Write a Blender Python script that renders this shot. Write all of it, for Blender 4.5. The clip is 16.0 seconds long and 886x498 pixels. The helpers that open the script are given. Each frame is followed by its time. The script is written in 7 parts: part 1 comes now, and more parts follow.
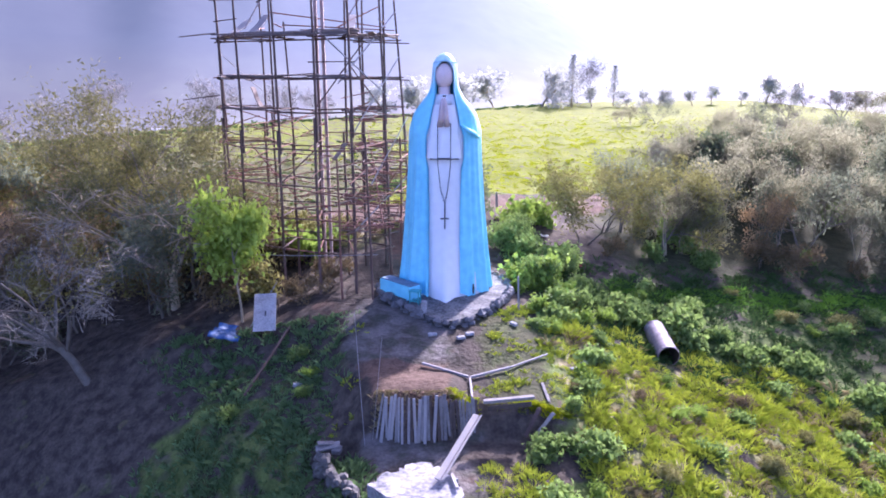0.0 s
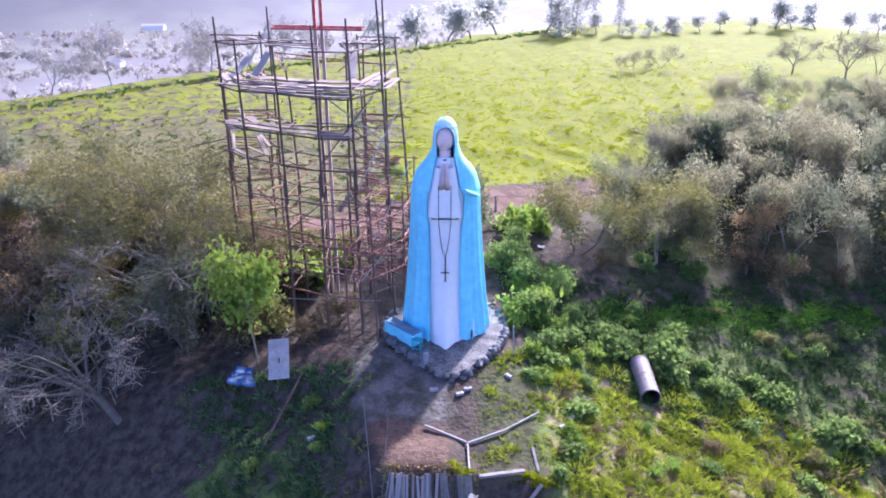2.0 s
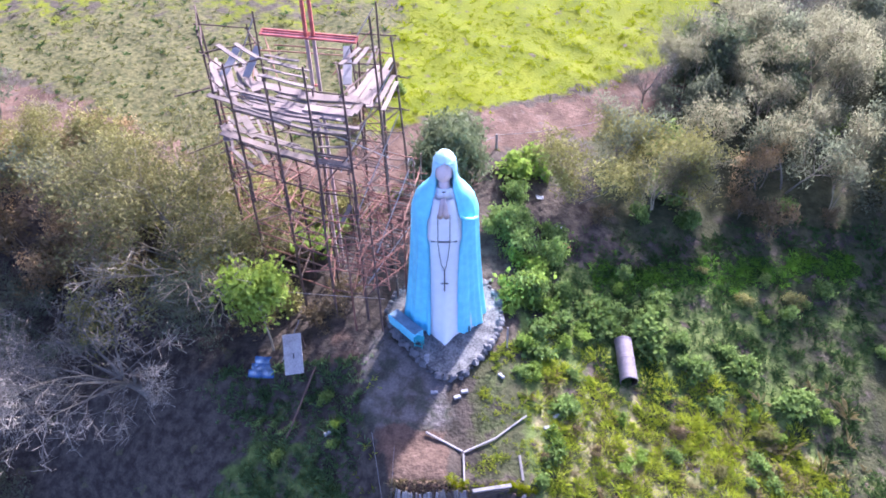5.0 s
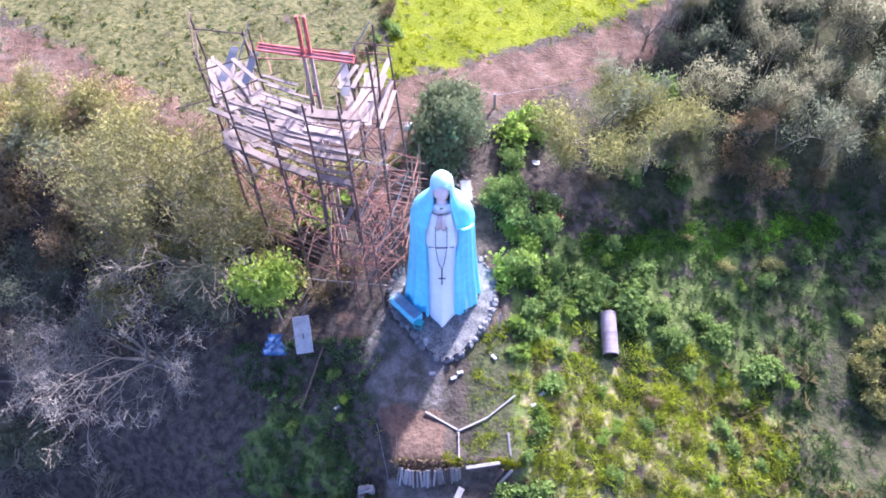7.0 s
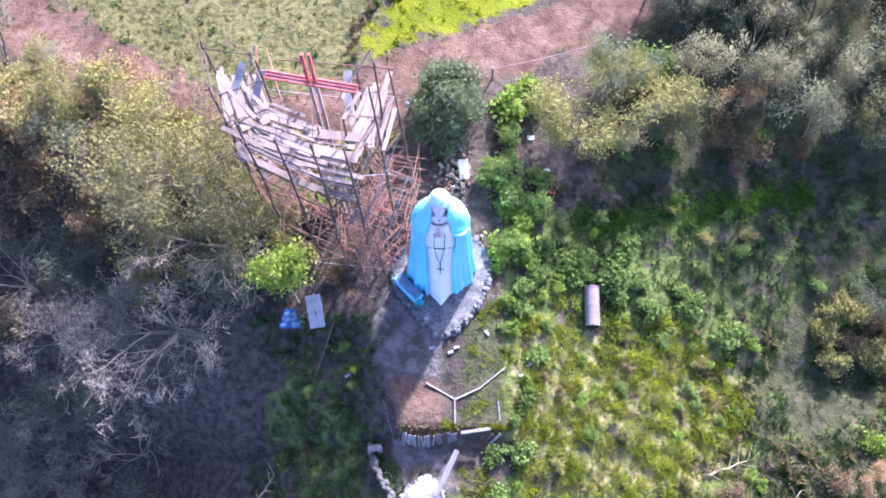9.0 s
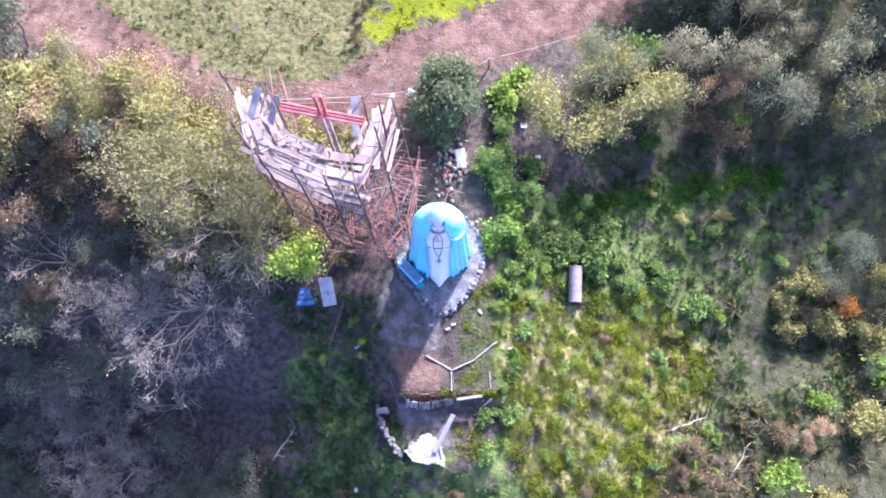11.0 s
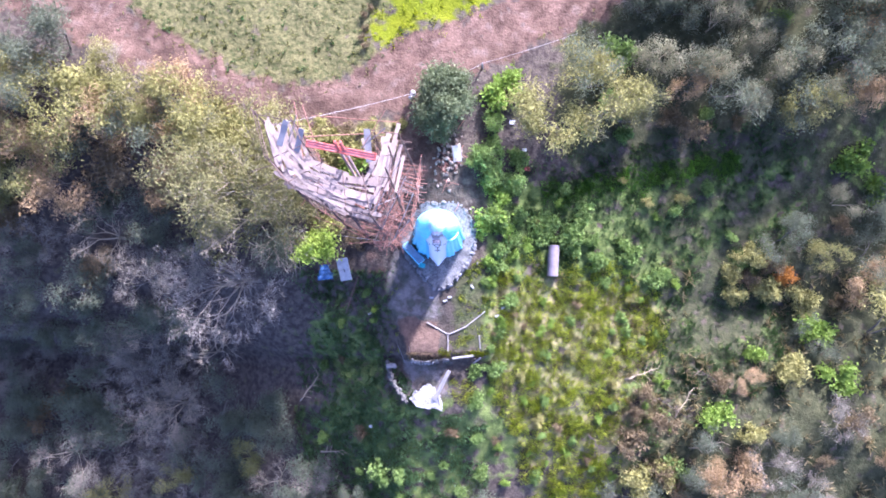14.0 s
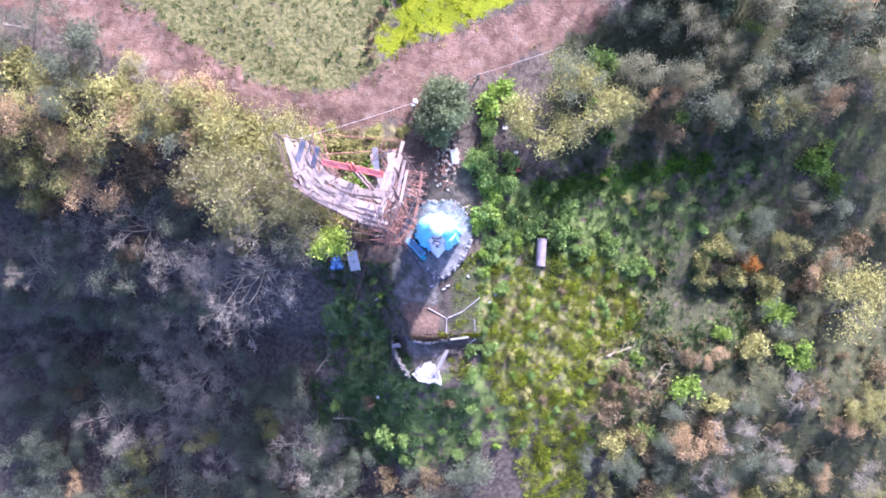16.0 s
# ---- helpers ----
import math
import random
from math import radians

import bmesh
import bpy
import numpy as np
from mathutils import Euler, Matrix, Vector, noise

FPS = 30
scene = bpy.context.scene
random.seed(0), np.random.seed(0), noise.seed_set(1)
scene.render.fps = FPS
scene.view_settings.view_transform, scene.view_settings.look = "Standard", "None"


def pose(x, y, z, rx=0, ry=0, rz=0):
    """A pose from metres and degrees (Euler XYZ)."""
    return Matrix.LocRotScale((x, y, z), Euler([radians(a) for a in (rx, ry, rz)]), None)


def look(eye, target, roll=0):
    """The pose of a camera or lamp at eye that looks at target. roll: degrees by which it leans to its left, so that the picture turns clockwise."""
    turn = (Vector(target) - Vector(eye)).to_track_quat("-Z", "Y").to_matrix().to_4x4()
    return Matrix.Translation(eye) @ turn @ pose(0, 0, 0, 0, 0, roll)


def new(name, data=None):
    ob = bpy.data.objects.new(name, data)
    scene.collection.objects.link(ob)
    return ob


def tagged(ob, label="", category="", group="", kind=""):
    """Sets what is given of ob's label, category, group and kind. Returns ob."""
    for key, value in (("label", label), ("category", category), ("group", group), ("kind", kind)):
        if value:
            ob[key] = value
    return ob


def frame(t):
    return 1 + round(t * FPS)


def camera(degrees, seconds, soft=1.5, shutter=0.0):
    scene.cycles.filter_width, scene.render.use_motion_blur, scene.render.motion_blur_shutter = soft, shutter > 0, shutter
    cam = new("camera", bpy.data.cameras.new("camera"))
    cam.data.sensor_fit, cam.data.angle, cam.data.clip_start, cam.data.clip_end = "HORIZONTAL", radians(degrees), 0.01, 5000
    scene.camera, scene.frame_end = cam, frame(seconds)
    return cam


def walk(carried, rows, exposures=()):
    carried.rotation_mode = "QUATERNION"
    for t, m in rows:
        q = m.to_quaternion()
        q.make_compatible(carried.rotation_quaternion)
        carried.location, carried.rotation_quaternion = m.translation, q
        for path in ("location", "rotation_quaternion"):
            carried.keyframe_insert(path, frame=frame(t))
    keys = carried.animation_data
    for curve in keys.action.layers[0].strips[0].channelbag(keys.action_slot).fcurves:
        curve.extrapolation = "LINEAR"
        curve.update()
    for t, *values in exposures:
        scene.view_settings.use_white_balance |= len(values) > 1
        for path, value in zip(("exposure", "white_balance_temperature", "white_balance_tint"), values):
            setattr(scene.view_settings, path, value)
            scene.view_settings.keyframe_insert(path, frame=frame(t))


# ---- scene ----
cam = camera(65.2, 16.0, soft=1.8)
METRES, EYE, TILT, LEAN, TURN = 62.0, 9.9, -14.0, 0.0, 0.0
ROWS = [
    (0.0, 0.0, 0.0, 0.0, 0.0, 0.0, 0.0),
    (0.5, 0.0001, -0.0062, 0.0253, 0.06, -1.77, -0.03),
    (1.0, 0.0003, -0.0122, 0.0549, 0.16, -4.25, -0.07),
    (1.5, 0.0002, -0.017, 0.0855, 0.06, -6.06, -0.08),
    (2.0, -0.0001, -0.0203, 0.1176, 0.05, -8.68, -0.08),
    (2.5, -0.0004, -0.0192, 0.1486, 0.18, -11.26, -0.12),
    (3.0, 0.0002, -0.014, 0.1803, 0.22, -14.62, -0.06),
    (3.5, 0.0014, -0.0077, 0.212, 0.31, -18.0, -0.0),
    (4.0, 0.0022, -0.0006, 0.243, 0.33, -21.3, 0.05),
    (6.5, 0.0036, 0.0499, 0.3935, 0.29, -37.55, -0.05),
    (7.0, 0.0045, 0.061, 0.4241, 0.34, -40.64, -0.03),
    (7.5, 0.0054, 0.0715, 0.4541, 0.4, -43.55, -0.02),
    (8.0, 0.0065, 0.0818, 0.4828, 0.45, -46.28, 0.03),
    (8.5, 0.0073, 0.0925, 0.5115, 0.5, -48.96, 0.04),
    (9.0, 0.0079, 0.1031, 0.5415, 0.52, -51.57, 0.06),
    (9.5, 0.009, 0.1137, 0.5714, 0.58, -54.03, 0.1),
    (12.0, 0.0096, 0.16, 0.7193, 0.62, -63.87, -0.03),
    (12.5, 0.0099, 0.1685, 0.7487, 0.64, -65.48, -0.03),
    (13.0, 0.0106, 0.1767, 0.7784, 0.67, -67.01, -0.02),
    (13.5, 0.0108, 0.1848, 0.8098, 0.69, -68.49, -0.03),
    (14.0, 0.0112, 0.192, 0.8394, 0.72, -69.78, -0.04),
    (14.5, 0.0116, 0.1993, 0.8702, 0.74, -71.01, -0.04),
    (15.0, 0.012, 0.2061, 0.9011, 0.77, -72.12, -0.05),
    (15.5, 0.0124, 0.2127, 0.9324, 0.79, -73.13, -0.04),
    (16.0, 0.0126, 0.2184, 0.9626, 0.81, -74.01, -0.04),
]
walk(cam, [(t, pose(0, 0, EYE, TILT, LEAN, TURN) @ pose(METRES * x, METRES * y, METRES * z, 90 + pitch, roll, yaw)) for t, x, y, z, yaw, pitch, roll in ROWS],
     [(0.0, 1.95, 5450, 38), (0.25, 1.95, 5500, 45), (0.5, 2.02, 5450, 62), (0.75, 1.95, 5450, 44), (1.0, 1.92, 5400, 36), (2.0, 1.92, 5400, 33), (3.5, 2.03, 5450, 31), (6.5, 2.3, 5400, 30), (9.5, 2.38, 5350, 30), (13.0, 2.43, 5250, 31), (16.0, 2.4, 5250, 33)])

# ---- world, sun, exposure ----
SUN_AZ, SUN_EL = radians(25), radians(31)          # azimuth to the right of straight ahead
sun_way = Vector((math.sin(SUN_AZ) * math.cos(SUN_EL), math.cos(SUN_AZ) * math.cos(SUN_EL), math.sin(SUN_EL)))
world = bpy.data.worlds.new("sky")
scene.world = world
world.use_nodes = True
_n = world.node_tree.nodes
_sky = _n.new("ShaderNodeTexSky")
_sky.sky_type = "NISHITA"
_sky.sun_disc = False
_sky.sun_elevation, _sky.sun_rotation = SUN_EL, SUN_AZ
_sky.air_density, _sky.dust_density, _sky.altitude = 0.5, 4.5, 900
world.node_tree.links.new(_sky.outputs[0], _n["Background"].inputs[0])
_n["Background"].inputs[1].default_value = 0.15
_sun = bpy.data.lights.new("sun", "SUN")
_sun.energy, _sun.angle, _sun.color = 3.8, radians(2.5), (1.0, 0.92, 0.78)
sun = new("sun", _sun)
sun.matrix_world = look(sun_way * 100, (0, 0, 0))


# ---- materials ----
def mat(name, base, rough=0.8, metal=0.0, vary=0.25, scale=3.0, fine=25.0, bump=0.3, translucent=0.0, island=0.0, tint=None, spec=0.3, through_gain=1.0):
    """A surface with colour varied at two scales, a fine relief, and for leaves some light let through."""
    m = bpy.data.materials.new(name)
    m.use_nodes = True
    t = m.node_tree
    b, out = t.nodes["Principled BSDF"], t.nodes["Material Output"]
    b.inputs["Roughness"].default_value, b.inputs["Metallic"].default_value = rough, metal
    b.inputs["Specular IOR Level"].default_value = spec
    geo = t.nodes.new("ShaderNodeNewGeometry")
    info = t.nodes.new("ShaderNodeObjectInfo")
    big, small = t.nodes.new("ShaderNodeTexNoise"), t.nodes.new("ShaderNodeTexNoise")
    big.inputs["Scale"].default_value, small.inputs["Scale"].default_value = scale, fine
    big.inputs["Detail"].default_value, small.inputs["Detail"].default_value = 4, 3
    t.links.new(geo.outputs["Position"], big.inputs["Vector"])
    t.links.new(geo.outputs["Position"], small.inputs["Vector"])
    add = t.nodes.new("ShaderNodeMath"); add.operation = "ADD"
    t.links.new(big.outputs["Fac"], add.inputs[0]); t.links.new(small.outputs["Fac"], add.inputs[1])
    last = add
    if island:
        a2 = t.nodes.new("ShaderNodeMath"); a2.operation = "MULTIPLY_ADD"
        t.links.new(geo.outputs["Random Per Island"], a2.inputs[0])
        a2.inputs[1].default_value = island
        t.links.new(last.outputs[0], a2.inputs[2])
        a3 = t.nodes.new("ShaderNodeMath"); a3.operation = "MULTIPLY_ADD"
        t.links.new(info.outputs["Random"], a3.inputs[0])
        a3.inputs[1].default_value = island * 0.7
        t.links.new(a2.outputs[0], a3.inputs[2])
        last = a3
    rng = t.nodes.new("ShaderNodeMapRange")
    top = 1.3 + (island * 1.7 if island else 0)
    rng.inputs[1].default_value, rng.inputs[2].default_value = 0.7, top
    t.links.new(last.outputs[0], rng.inputs[0])
    mix = t.nodes.new("ShaderNodeMix"); mix.data_type = "RGBA"
    lo = [c * (1 - vary) for c in base]
    hi = [min(1, c * (1 + vary)) for c in (tint or base)]
    mix.inputs[6].default_value, mix.inputs[7].default_value = (*lo, 1), (*hi, 1)
    t.links.new(rng.outputs[0], mix.inputs[0])
    t.links.new(mix.outputs[2], b.inputs["Base Color"])
    if bump:
        bp = t.nodes.new("ShaderNodeBump")
        bp.inputs["Strength"].default_value, bp.inputs["Distance"].default_value = bump, 0.02
        t.links.new(small.outputs["Fac"], bp.inputs["Height"])
        t.links.new(bp.outputs[0], b.inputs["Normal"])
    if translucent:
        tr = t.nodes.new("ShaderNodeBsdfTranslucent")
        gain = t.nodes.new("ShaderNodeMix"); gain.data_type = "RGBA"; gain.blend_type = "MULTIPLY"
        gain.inputs[0].default_value = 1.0
        gain.inputs[7].default_value = (through_gain, through_gain, through_gain * 0.9, 1)
        t.links.new(mix.outputs[2], gain.inputs[6])
        t.links.new(gain.outputs[2], tr.inputs[0])
        ms = t.nodes.new("ShaderNodeMixShader")
        ms.inputs[0].default_value = translucent
        t.links.new(b.outputs[0], ms.inputs[1]); t.links.new(tr.outputs[0], ms.inputs[2])
        t.links.new(ms.outputs[0], out.inputs[0])
    return m


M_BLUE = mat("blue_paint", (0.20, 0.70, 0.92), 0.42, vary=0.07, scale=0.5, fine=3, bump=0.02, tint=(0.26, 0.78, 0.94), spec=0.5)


def brighten_top(m, z0, z1, colour):
    """Pales the paint towards the top: sun and sky glare put into the colour."""
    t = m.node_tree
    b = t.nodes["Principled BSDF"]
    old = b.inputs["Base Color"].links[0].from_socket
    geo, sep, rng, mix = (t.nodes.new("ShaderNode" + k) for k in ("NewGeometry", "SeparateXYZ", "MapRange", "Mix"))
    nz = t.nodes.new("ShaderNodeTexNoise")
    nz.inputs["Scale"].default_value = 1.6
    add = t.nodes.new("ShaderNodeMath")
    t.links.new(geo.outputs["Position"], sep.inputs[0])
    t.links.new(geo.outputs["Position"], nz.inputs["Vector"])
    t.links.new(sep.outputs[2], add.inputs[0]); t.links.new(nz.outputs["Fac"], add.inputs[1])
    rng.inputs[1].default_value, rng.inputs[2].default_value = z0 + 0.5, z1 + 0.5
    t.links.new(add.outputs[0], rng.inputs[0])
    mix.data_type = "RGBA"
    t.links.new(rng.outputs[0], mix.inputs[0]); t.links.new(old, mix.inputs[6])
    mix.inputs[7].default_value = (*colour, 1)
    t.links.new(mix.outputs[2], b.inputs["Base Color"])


brighten_top(M_BLUE, 9.2, 11.2, (0.70, 0.88, 0.93))
M_WHITE = mat("white_paint", (0.86, 0.86, 0.89), 0.45, vary=0.05, scale=0.7, fine=3, bump=0.02, spec=0.5)
M_SKIN = mat("skin_paint", (0.86, 0.66, 0.64), 0.5, vary=0.08, scale=3, bump=0.05)
M_PALM = mat("pale_brown_paint", (0.62, 0.48, 0.49), 0.5, vary=0.12, scale=4, bump=0.05)
M_DARK = mat("dark_cord_and_shade", (0.035, 0.035, 0.045), 0.6, bump=0.1)
M_CROWN = mat("pale_wreath_paint", (0.42, 0.68, 0.76), 0.6, vary=0.2, bump=0.1)
M_STONE = mat("rubble_stone", (0.075, 0.075, 0.085), 0.9, vary=0.45, scale=2, fine=18, bump=0.7, island=0.5, tint=(0.18, 0.175, 0.18))
M_DARKSTONE = mat("dark_masonry", (0.055, 0.052, 0.05), 0.9, vary=0.45, scale=2, fine=18, bump=0.7, island=0.5, tint=(0.12, 0.112, 0.105))
M_CONCRETE = mat("grey_concrete", (0.07, 0.072, 0.08), 0.9, vary=0.5, scale=1.6, fine=9, bump=0.8, tint=(0.15, 0.15, 0.15))
M_CEMENT = mat("white_cement", (0.34, 0.335, 0.35), 0.85, vary=0.3, scale=2.2, fine=14, bump=0.3)
M_SLAB = mat("stained_slab", (0.16, 0.16, 0.18), 0.85, vary=0.35, scale=1.6, fine=7, bump=0.4, tint=(0.30, 0.295, 0.31))
M_RUBBLE = mat("brown_rubble", (0.15, 0.115, 0.092), 0.9, vary=0.45, scale=2, fine=18, bump=0.6, island=0.5, tint=(0.31, 0.255, 0.215))
M_BRICKBITS = mat("broken_brick", (0.16, 0.095, 0.06), 0.9, vary=0.4, scale=3, fine=18, bump=0.6, island=0.5, tint=(0.30, 0.20, 0.12))
M_POLE = mat("weathered_pole_wood", (0.06, 0.042, 0.037), 0.85, vary=0.5, scale=1.3, fine=20, bump=0.5, island=0.5, tint=(0.13, 0.085, 0.07))
M_REDPOLE = mat("reddish_pole_wood", (0.17, 0.07, 0.052), 0.85, vary=0.4, scale=1.3, fine=20, bump=0.5, island=0.5, tint=(0.26, 0.13, 0.098))
M_PLANK = mat("grey_plank", (0.125, 0.097, 0.09), 0.85, vary=0.45, scale=1.8, fine=22, bump=0.4, island=0.6, tint=(0.22, 0.178, 0.162))
M_DECK = mat("pale_deck_plank", (0.185, 0.137, 0.12), 0.85, vary=0.5, scale=1.8, fine=22, bump=0.5, island=0.6, tint=(0.27, 0.212, 0.19))
M_PALEPLANK = mat("bleached_plank", (0.30, 0.28, 0.28), 0.8, vary=0.3, scale=2, fine=22, bump=0.3, island=0.4)
M_OLDPLANK = mat("old_grey_plank", (0.11, 0.10, 0.10), 0.9, vary=0.5, scale=2.5, fine=22, bump=0.5, island=0.5, tint=(0.24, 0.225, 0.22))
M_RED = mat("red_steel", (0.34, 0.055, 0.045), 0.6, vary=0.35, scale=3, bump=0.2, tint=(0.45, 0.13, 0.11))
M_PINKSTEEL = mat("faded_pink_steel", (0.33, 0.235, 0.225), 0.6, vary=0.25, scale=2, bump=0.15)
M_PIPE = mat("pipe_grey", (0.20, 0.165, 0.19), 0.6, vary=0.25, scale=1.4, fine=12, bump=0.25)
M_PIPESHADE = mat("shaded_pipe_inside", (0.05, 0.035, 0.03), 0.9, vary=0.4, scale=4, bump=0.5)
M_TEAL = mat("teal_plastic", (0.05, 0.33, 0.36), 0.4, vary=0.1)
M_BLUETIN = mat("blue_sheet", (0.02, 0.065, 0.19), 0.7, vary=0.3, scale=4, tint=(0.05, 0.12, 0.27))
M_BARK = mat("grey_bark", (0.13, 0.113, 0.09), 0.9, vary=0.35, scale=4, fine=30, bump=0.5, island=0.3, tint=(0.18, 0.16, 0.135))
M_TWIG = mat("fine_grey_twigs", (0.15, 0.13, 0.098), 0.9, vary=0.35, scale=0.5, fine=6, bump=0, island=0.4, tint=(0.25, 0.22, 0.17))
M_PALETWIG = mat("pale_beige_twigs", (0.28, 0.245, 0.195), 0.9, vary=0.25, scale=0.5, fine=6, bump=0, island=0.3, tint=(0.39, 0.345, 0.28))
M_PALEBARK = mat("pale_bark", (0.34, 0.28, 0.195), 0.9, vary=0.3, scale=4, fine=30, bump=0.5, island=0.3)
M_DARKBARK = mat("brown_bark", (0.09, 0.07, 0.06), 0.9, vary=0.35, scale=4, fine=30, bump=0.5)
L_BRIGHT = mat("bright_leaf", (0.15, 0.25, 0.04), 0.6, vary=0.3, scale=0.8, fine=6, bump=0, translucent=0.45, island=0.35, tint=(0.26, 0.36, 0.07), spec=0.15)
L_GREEN = mat("green_leaf", (0.105, 0.19, 0.05), 0.6, vary=0.45, scale=0.8, fine=6, bump=0, translucent=0.45, island=0.4, tint=(0.24, 0.33, 0.10), spec=0.1)
L_DARK = mat("dark_leaf", (0.075, 0.10, 0.055), 0.6, vary=0.35, scale=0.8, fine=6, bump=0, translucent=0.35, island=0.4, tint=(0.135, 0.16, 0.085), spec=0.1, through_gain=1.3)
# leaf greyed further, some of the wood's haze put into its colour
L_GREY = mat("grey_green_leaf", (0.095, 0.108, 0.075), 0.85, vary=0.25, scale=0.6, fine=6, bump=0, translucent=0.5, island=0.18, tint=(0.15, 0.168, 0.115), spec=0.05, through_gain=1.5)
L_OLIVE = mat("olive_leaf", (0.155, 0.152, 0.045), 0.9, vary=0.4, scale=0.6, fine=4, bump=0, translucent=0.3, island=0.4, tint=(0.33, 0.31, 0.115), spec=0.05, through_gain=0.8)
L_TAN = mat("tan_leaf", (0.22, 0.143, 0.066), 0.9, vary=0.4, scale=0.6, fine=4, bump=0, translucent=0.3, island=0.4, tint=(0.42, 0.30, 0.165), spec=0.05, through_gain=0.8)
# far leaves and twigs made pale: the distant haze put into their colours
L_FAR = mat("hazy_far_leaf", (0.32, 0.335, 0.34), 0.95, vary=0.05, scale=0.6, fine=6, bump=0, translucent=0.5, island=0.05, tint=(0.34, 0.355, 0.36), spec=0.0, through_gain=1.4)
M_FARBARK = mat("hazy_far_twigs", (0.36, 0.33, 0.315), 0.95, vary=0.1, bump=0, tint=(0.40, 0.37, 0.355), spec=0.0)
L_SHINE = mat("sunlit_fresh_leaf", (0.27, 0.40, 0.055), 0.6, vary=0.25, scale=0.8, fine=6, bump=0, translucent=0.35, island=0.3, tint=(0.40, 0.50, 0.09), spec=0.2, through_gain=0.75)
# pale tone and strong light let through stand in for haze over the wood
L_PALE = mat("haze_pale_leaf", (0.108, 0.108, 0.072), 0.9, vary=0.2, scale=0.4, fine=3, bump=0, translucent=0.6, island=0.1, tint=(0.158, 0.156, 0.106), spec=0.03, through_gain=2.2)
# valley woods greyed likewise, for the haze before them
L_FARWOOD = mat("hazy_far_woods", (0.26, 0.245, 0.245), 0.95, vary=0.12, scale=0.05, fine=1, bump=0, translucent=0.4, island=0.1, tint=(0.31, 0.295, 0.29), spec=0.0, through_gain=1.4)
L_DRY = mat("dry_leaf", (0.125, 0.092, 0.05), 0.85, vary=0.28, scale=0.6, fine=6, bump=0, translucent=0.3, island=0.22, tint=(0.21, 0.162, 0.092), spec=0.05)
L_BROWN = mat("brown_olive_leaf", (0.112, 0.124, 0.046), 0.9, vary=0.4, scale=0.6, fine=4, bump=0, translucent=0.3, island=0.45, tint=(0.245, 0.225, 0.098), spec=0.05, through_gain=0.8)
L_ORANGE = mat("orange_leaf", (0.34, 0.15, 0.03), 0.7, vary=0.35, scale=0.6, fine=6, bump=0, translucent=0.3, island=0.7, spec=0.1)
G_YELLOW = mat("lush_grass", (0.155, 0.205, 0.005), 0.75, vary=0.25, scale=0.35, fine=3, bump=0, translucent=0.6, island=0.2, tint=(0.255, 0.29, 0.006), spec=0.0, through_gain=1.2)
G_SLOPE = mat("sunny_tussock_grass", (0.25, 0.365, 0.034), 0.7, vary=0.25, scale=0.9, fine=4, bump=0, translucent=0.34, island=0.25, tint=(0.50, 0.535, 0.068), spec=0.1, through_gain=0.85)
# darker than the slope's grass: the wood's shade partly put into it
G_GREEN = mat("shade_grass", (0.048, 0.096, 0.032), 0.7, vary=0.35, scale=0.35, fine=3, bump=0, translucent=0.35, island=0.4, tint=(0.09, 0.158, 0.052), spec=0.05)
G_DARK = mat("dark_bank_grass", (0.10, 0.175, 0.075), 0.8, vary=0.3, scale=0.35, fine=3, bump=0, translucent=0.4, island=0.3, tint=(0.165, 0.26, 0.115), spec=0.05, through_gain=1.1)
G_OLIVE = mat("thin_olive_grass", (0.105, 0.125, 0.032), 0.7, vary=0.35, scale=0.35, fine=3, bump=0, translucent=0.4, island=0.5, tint=(0.22, 0.22, 0.07), spec=0.1)
G_DRY = mat("dry_grass", (0.21, 0.168, 0.08), 0.8, vary=0.4, scale=0.35, fine=3, bump=0, translucent=0.35, island=0.5, tint=(0.34, 0.29, 0.16), spec=0.1)
M_ROOF = mat("pale_wall", (0.7, 0.7, 0.7), 0.8, vary=0.1)
M_CLOTH = mat("pale_bag", (0.62, 0.60, 0.60), 0.8, vary=0.2, scale=6)


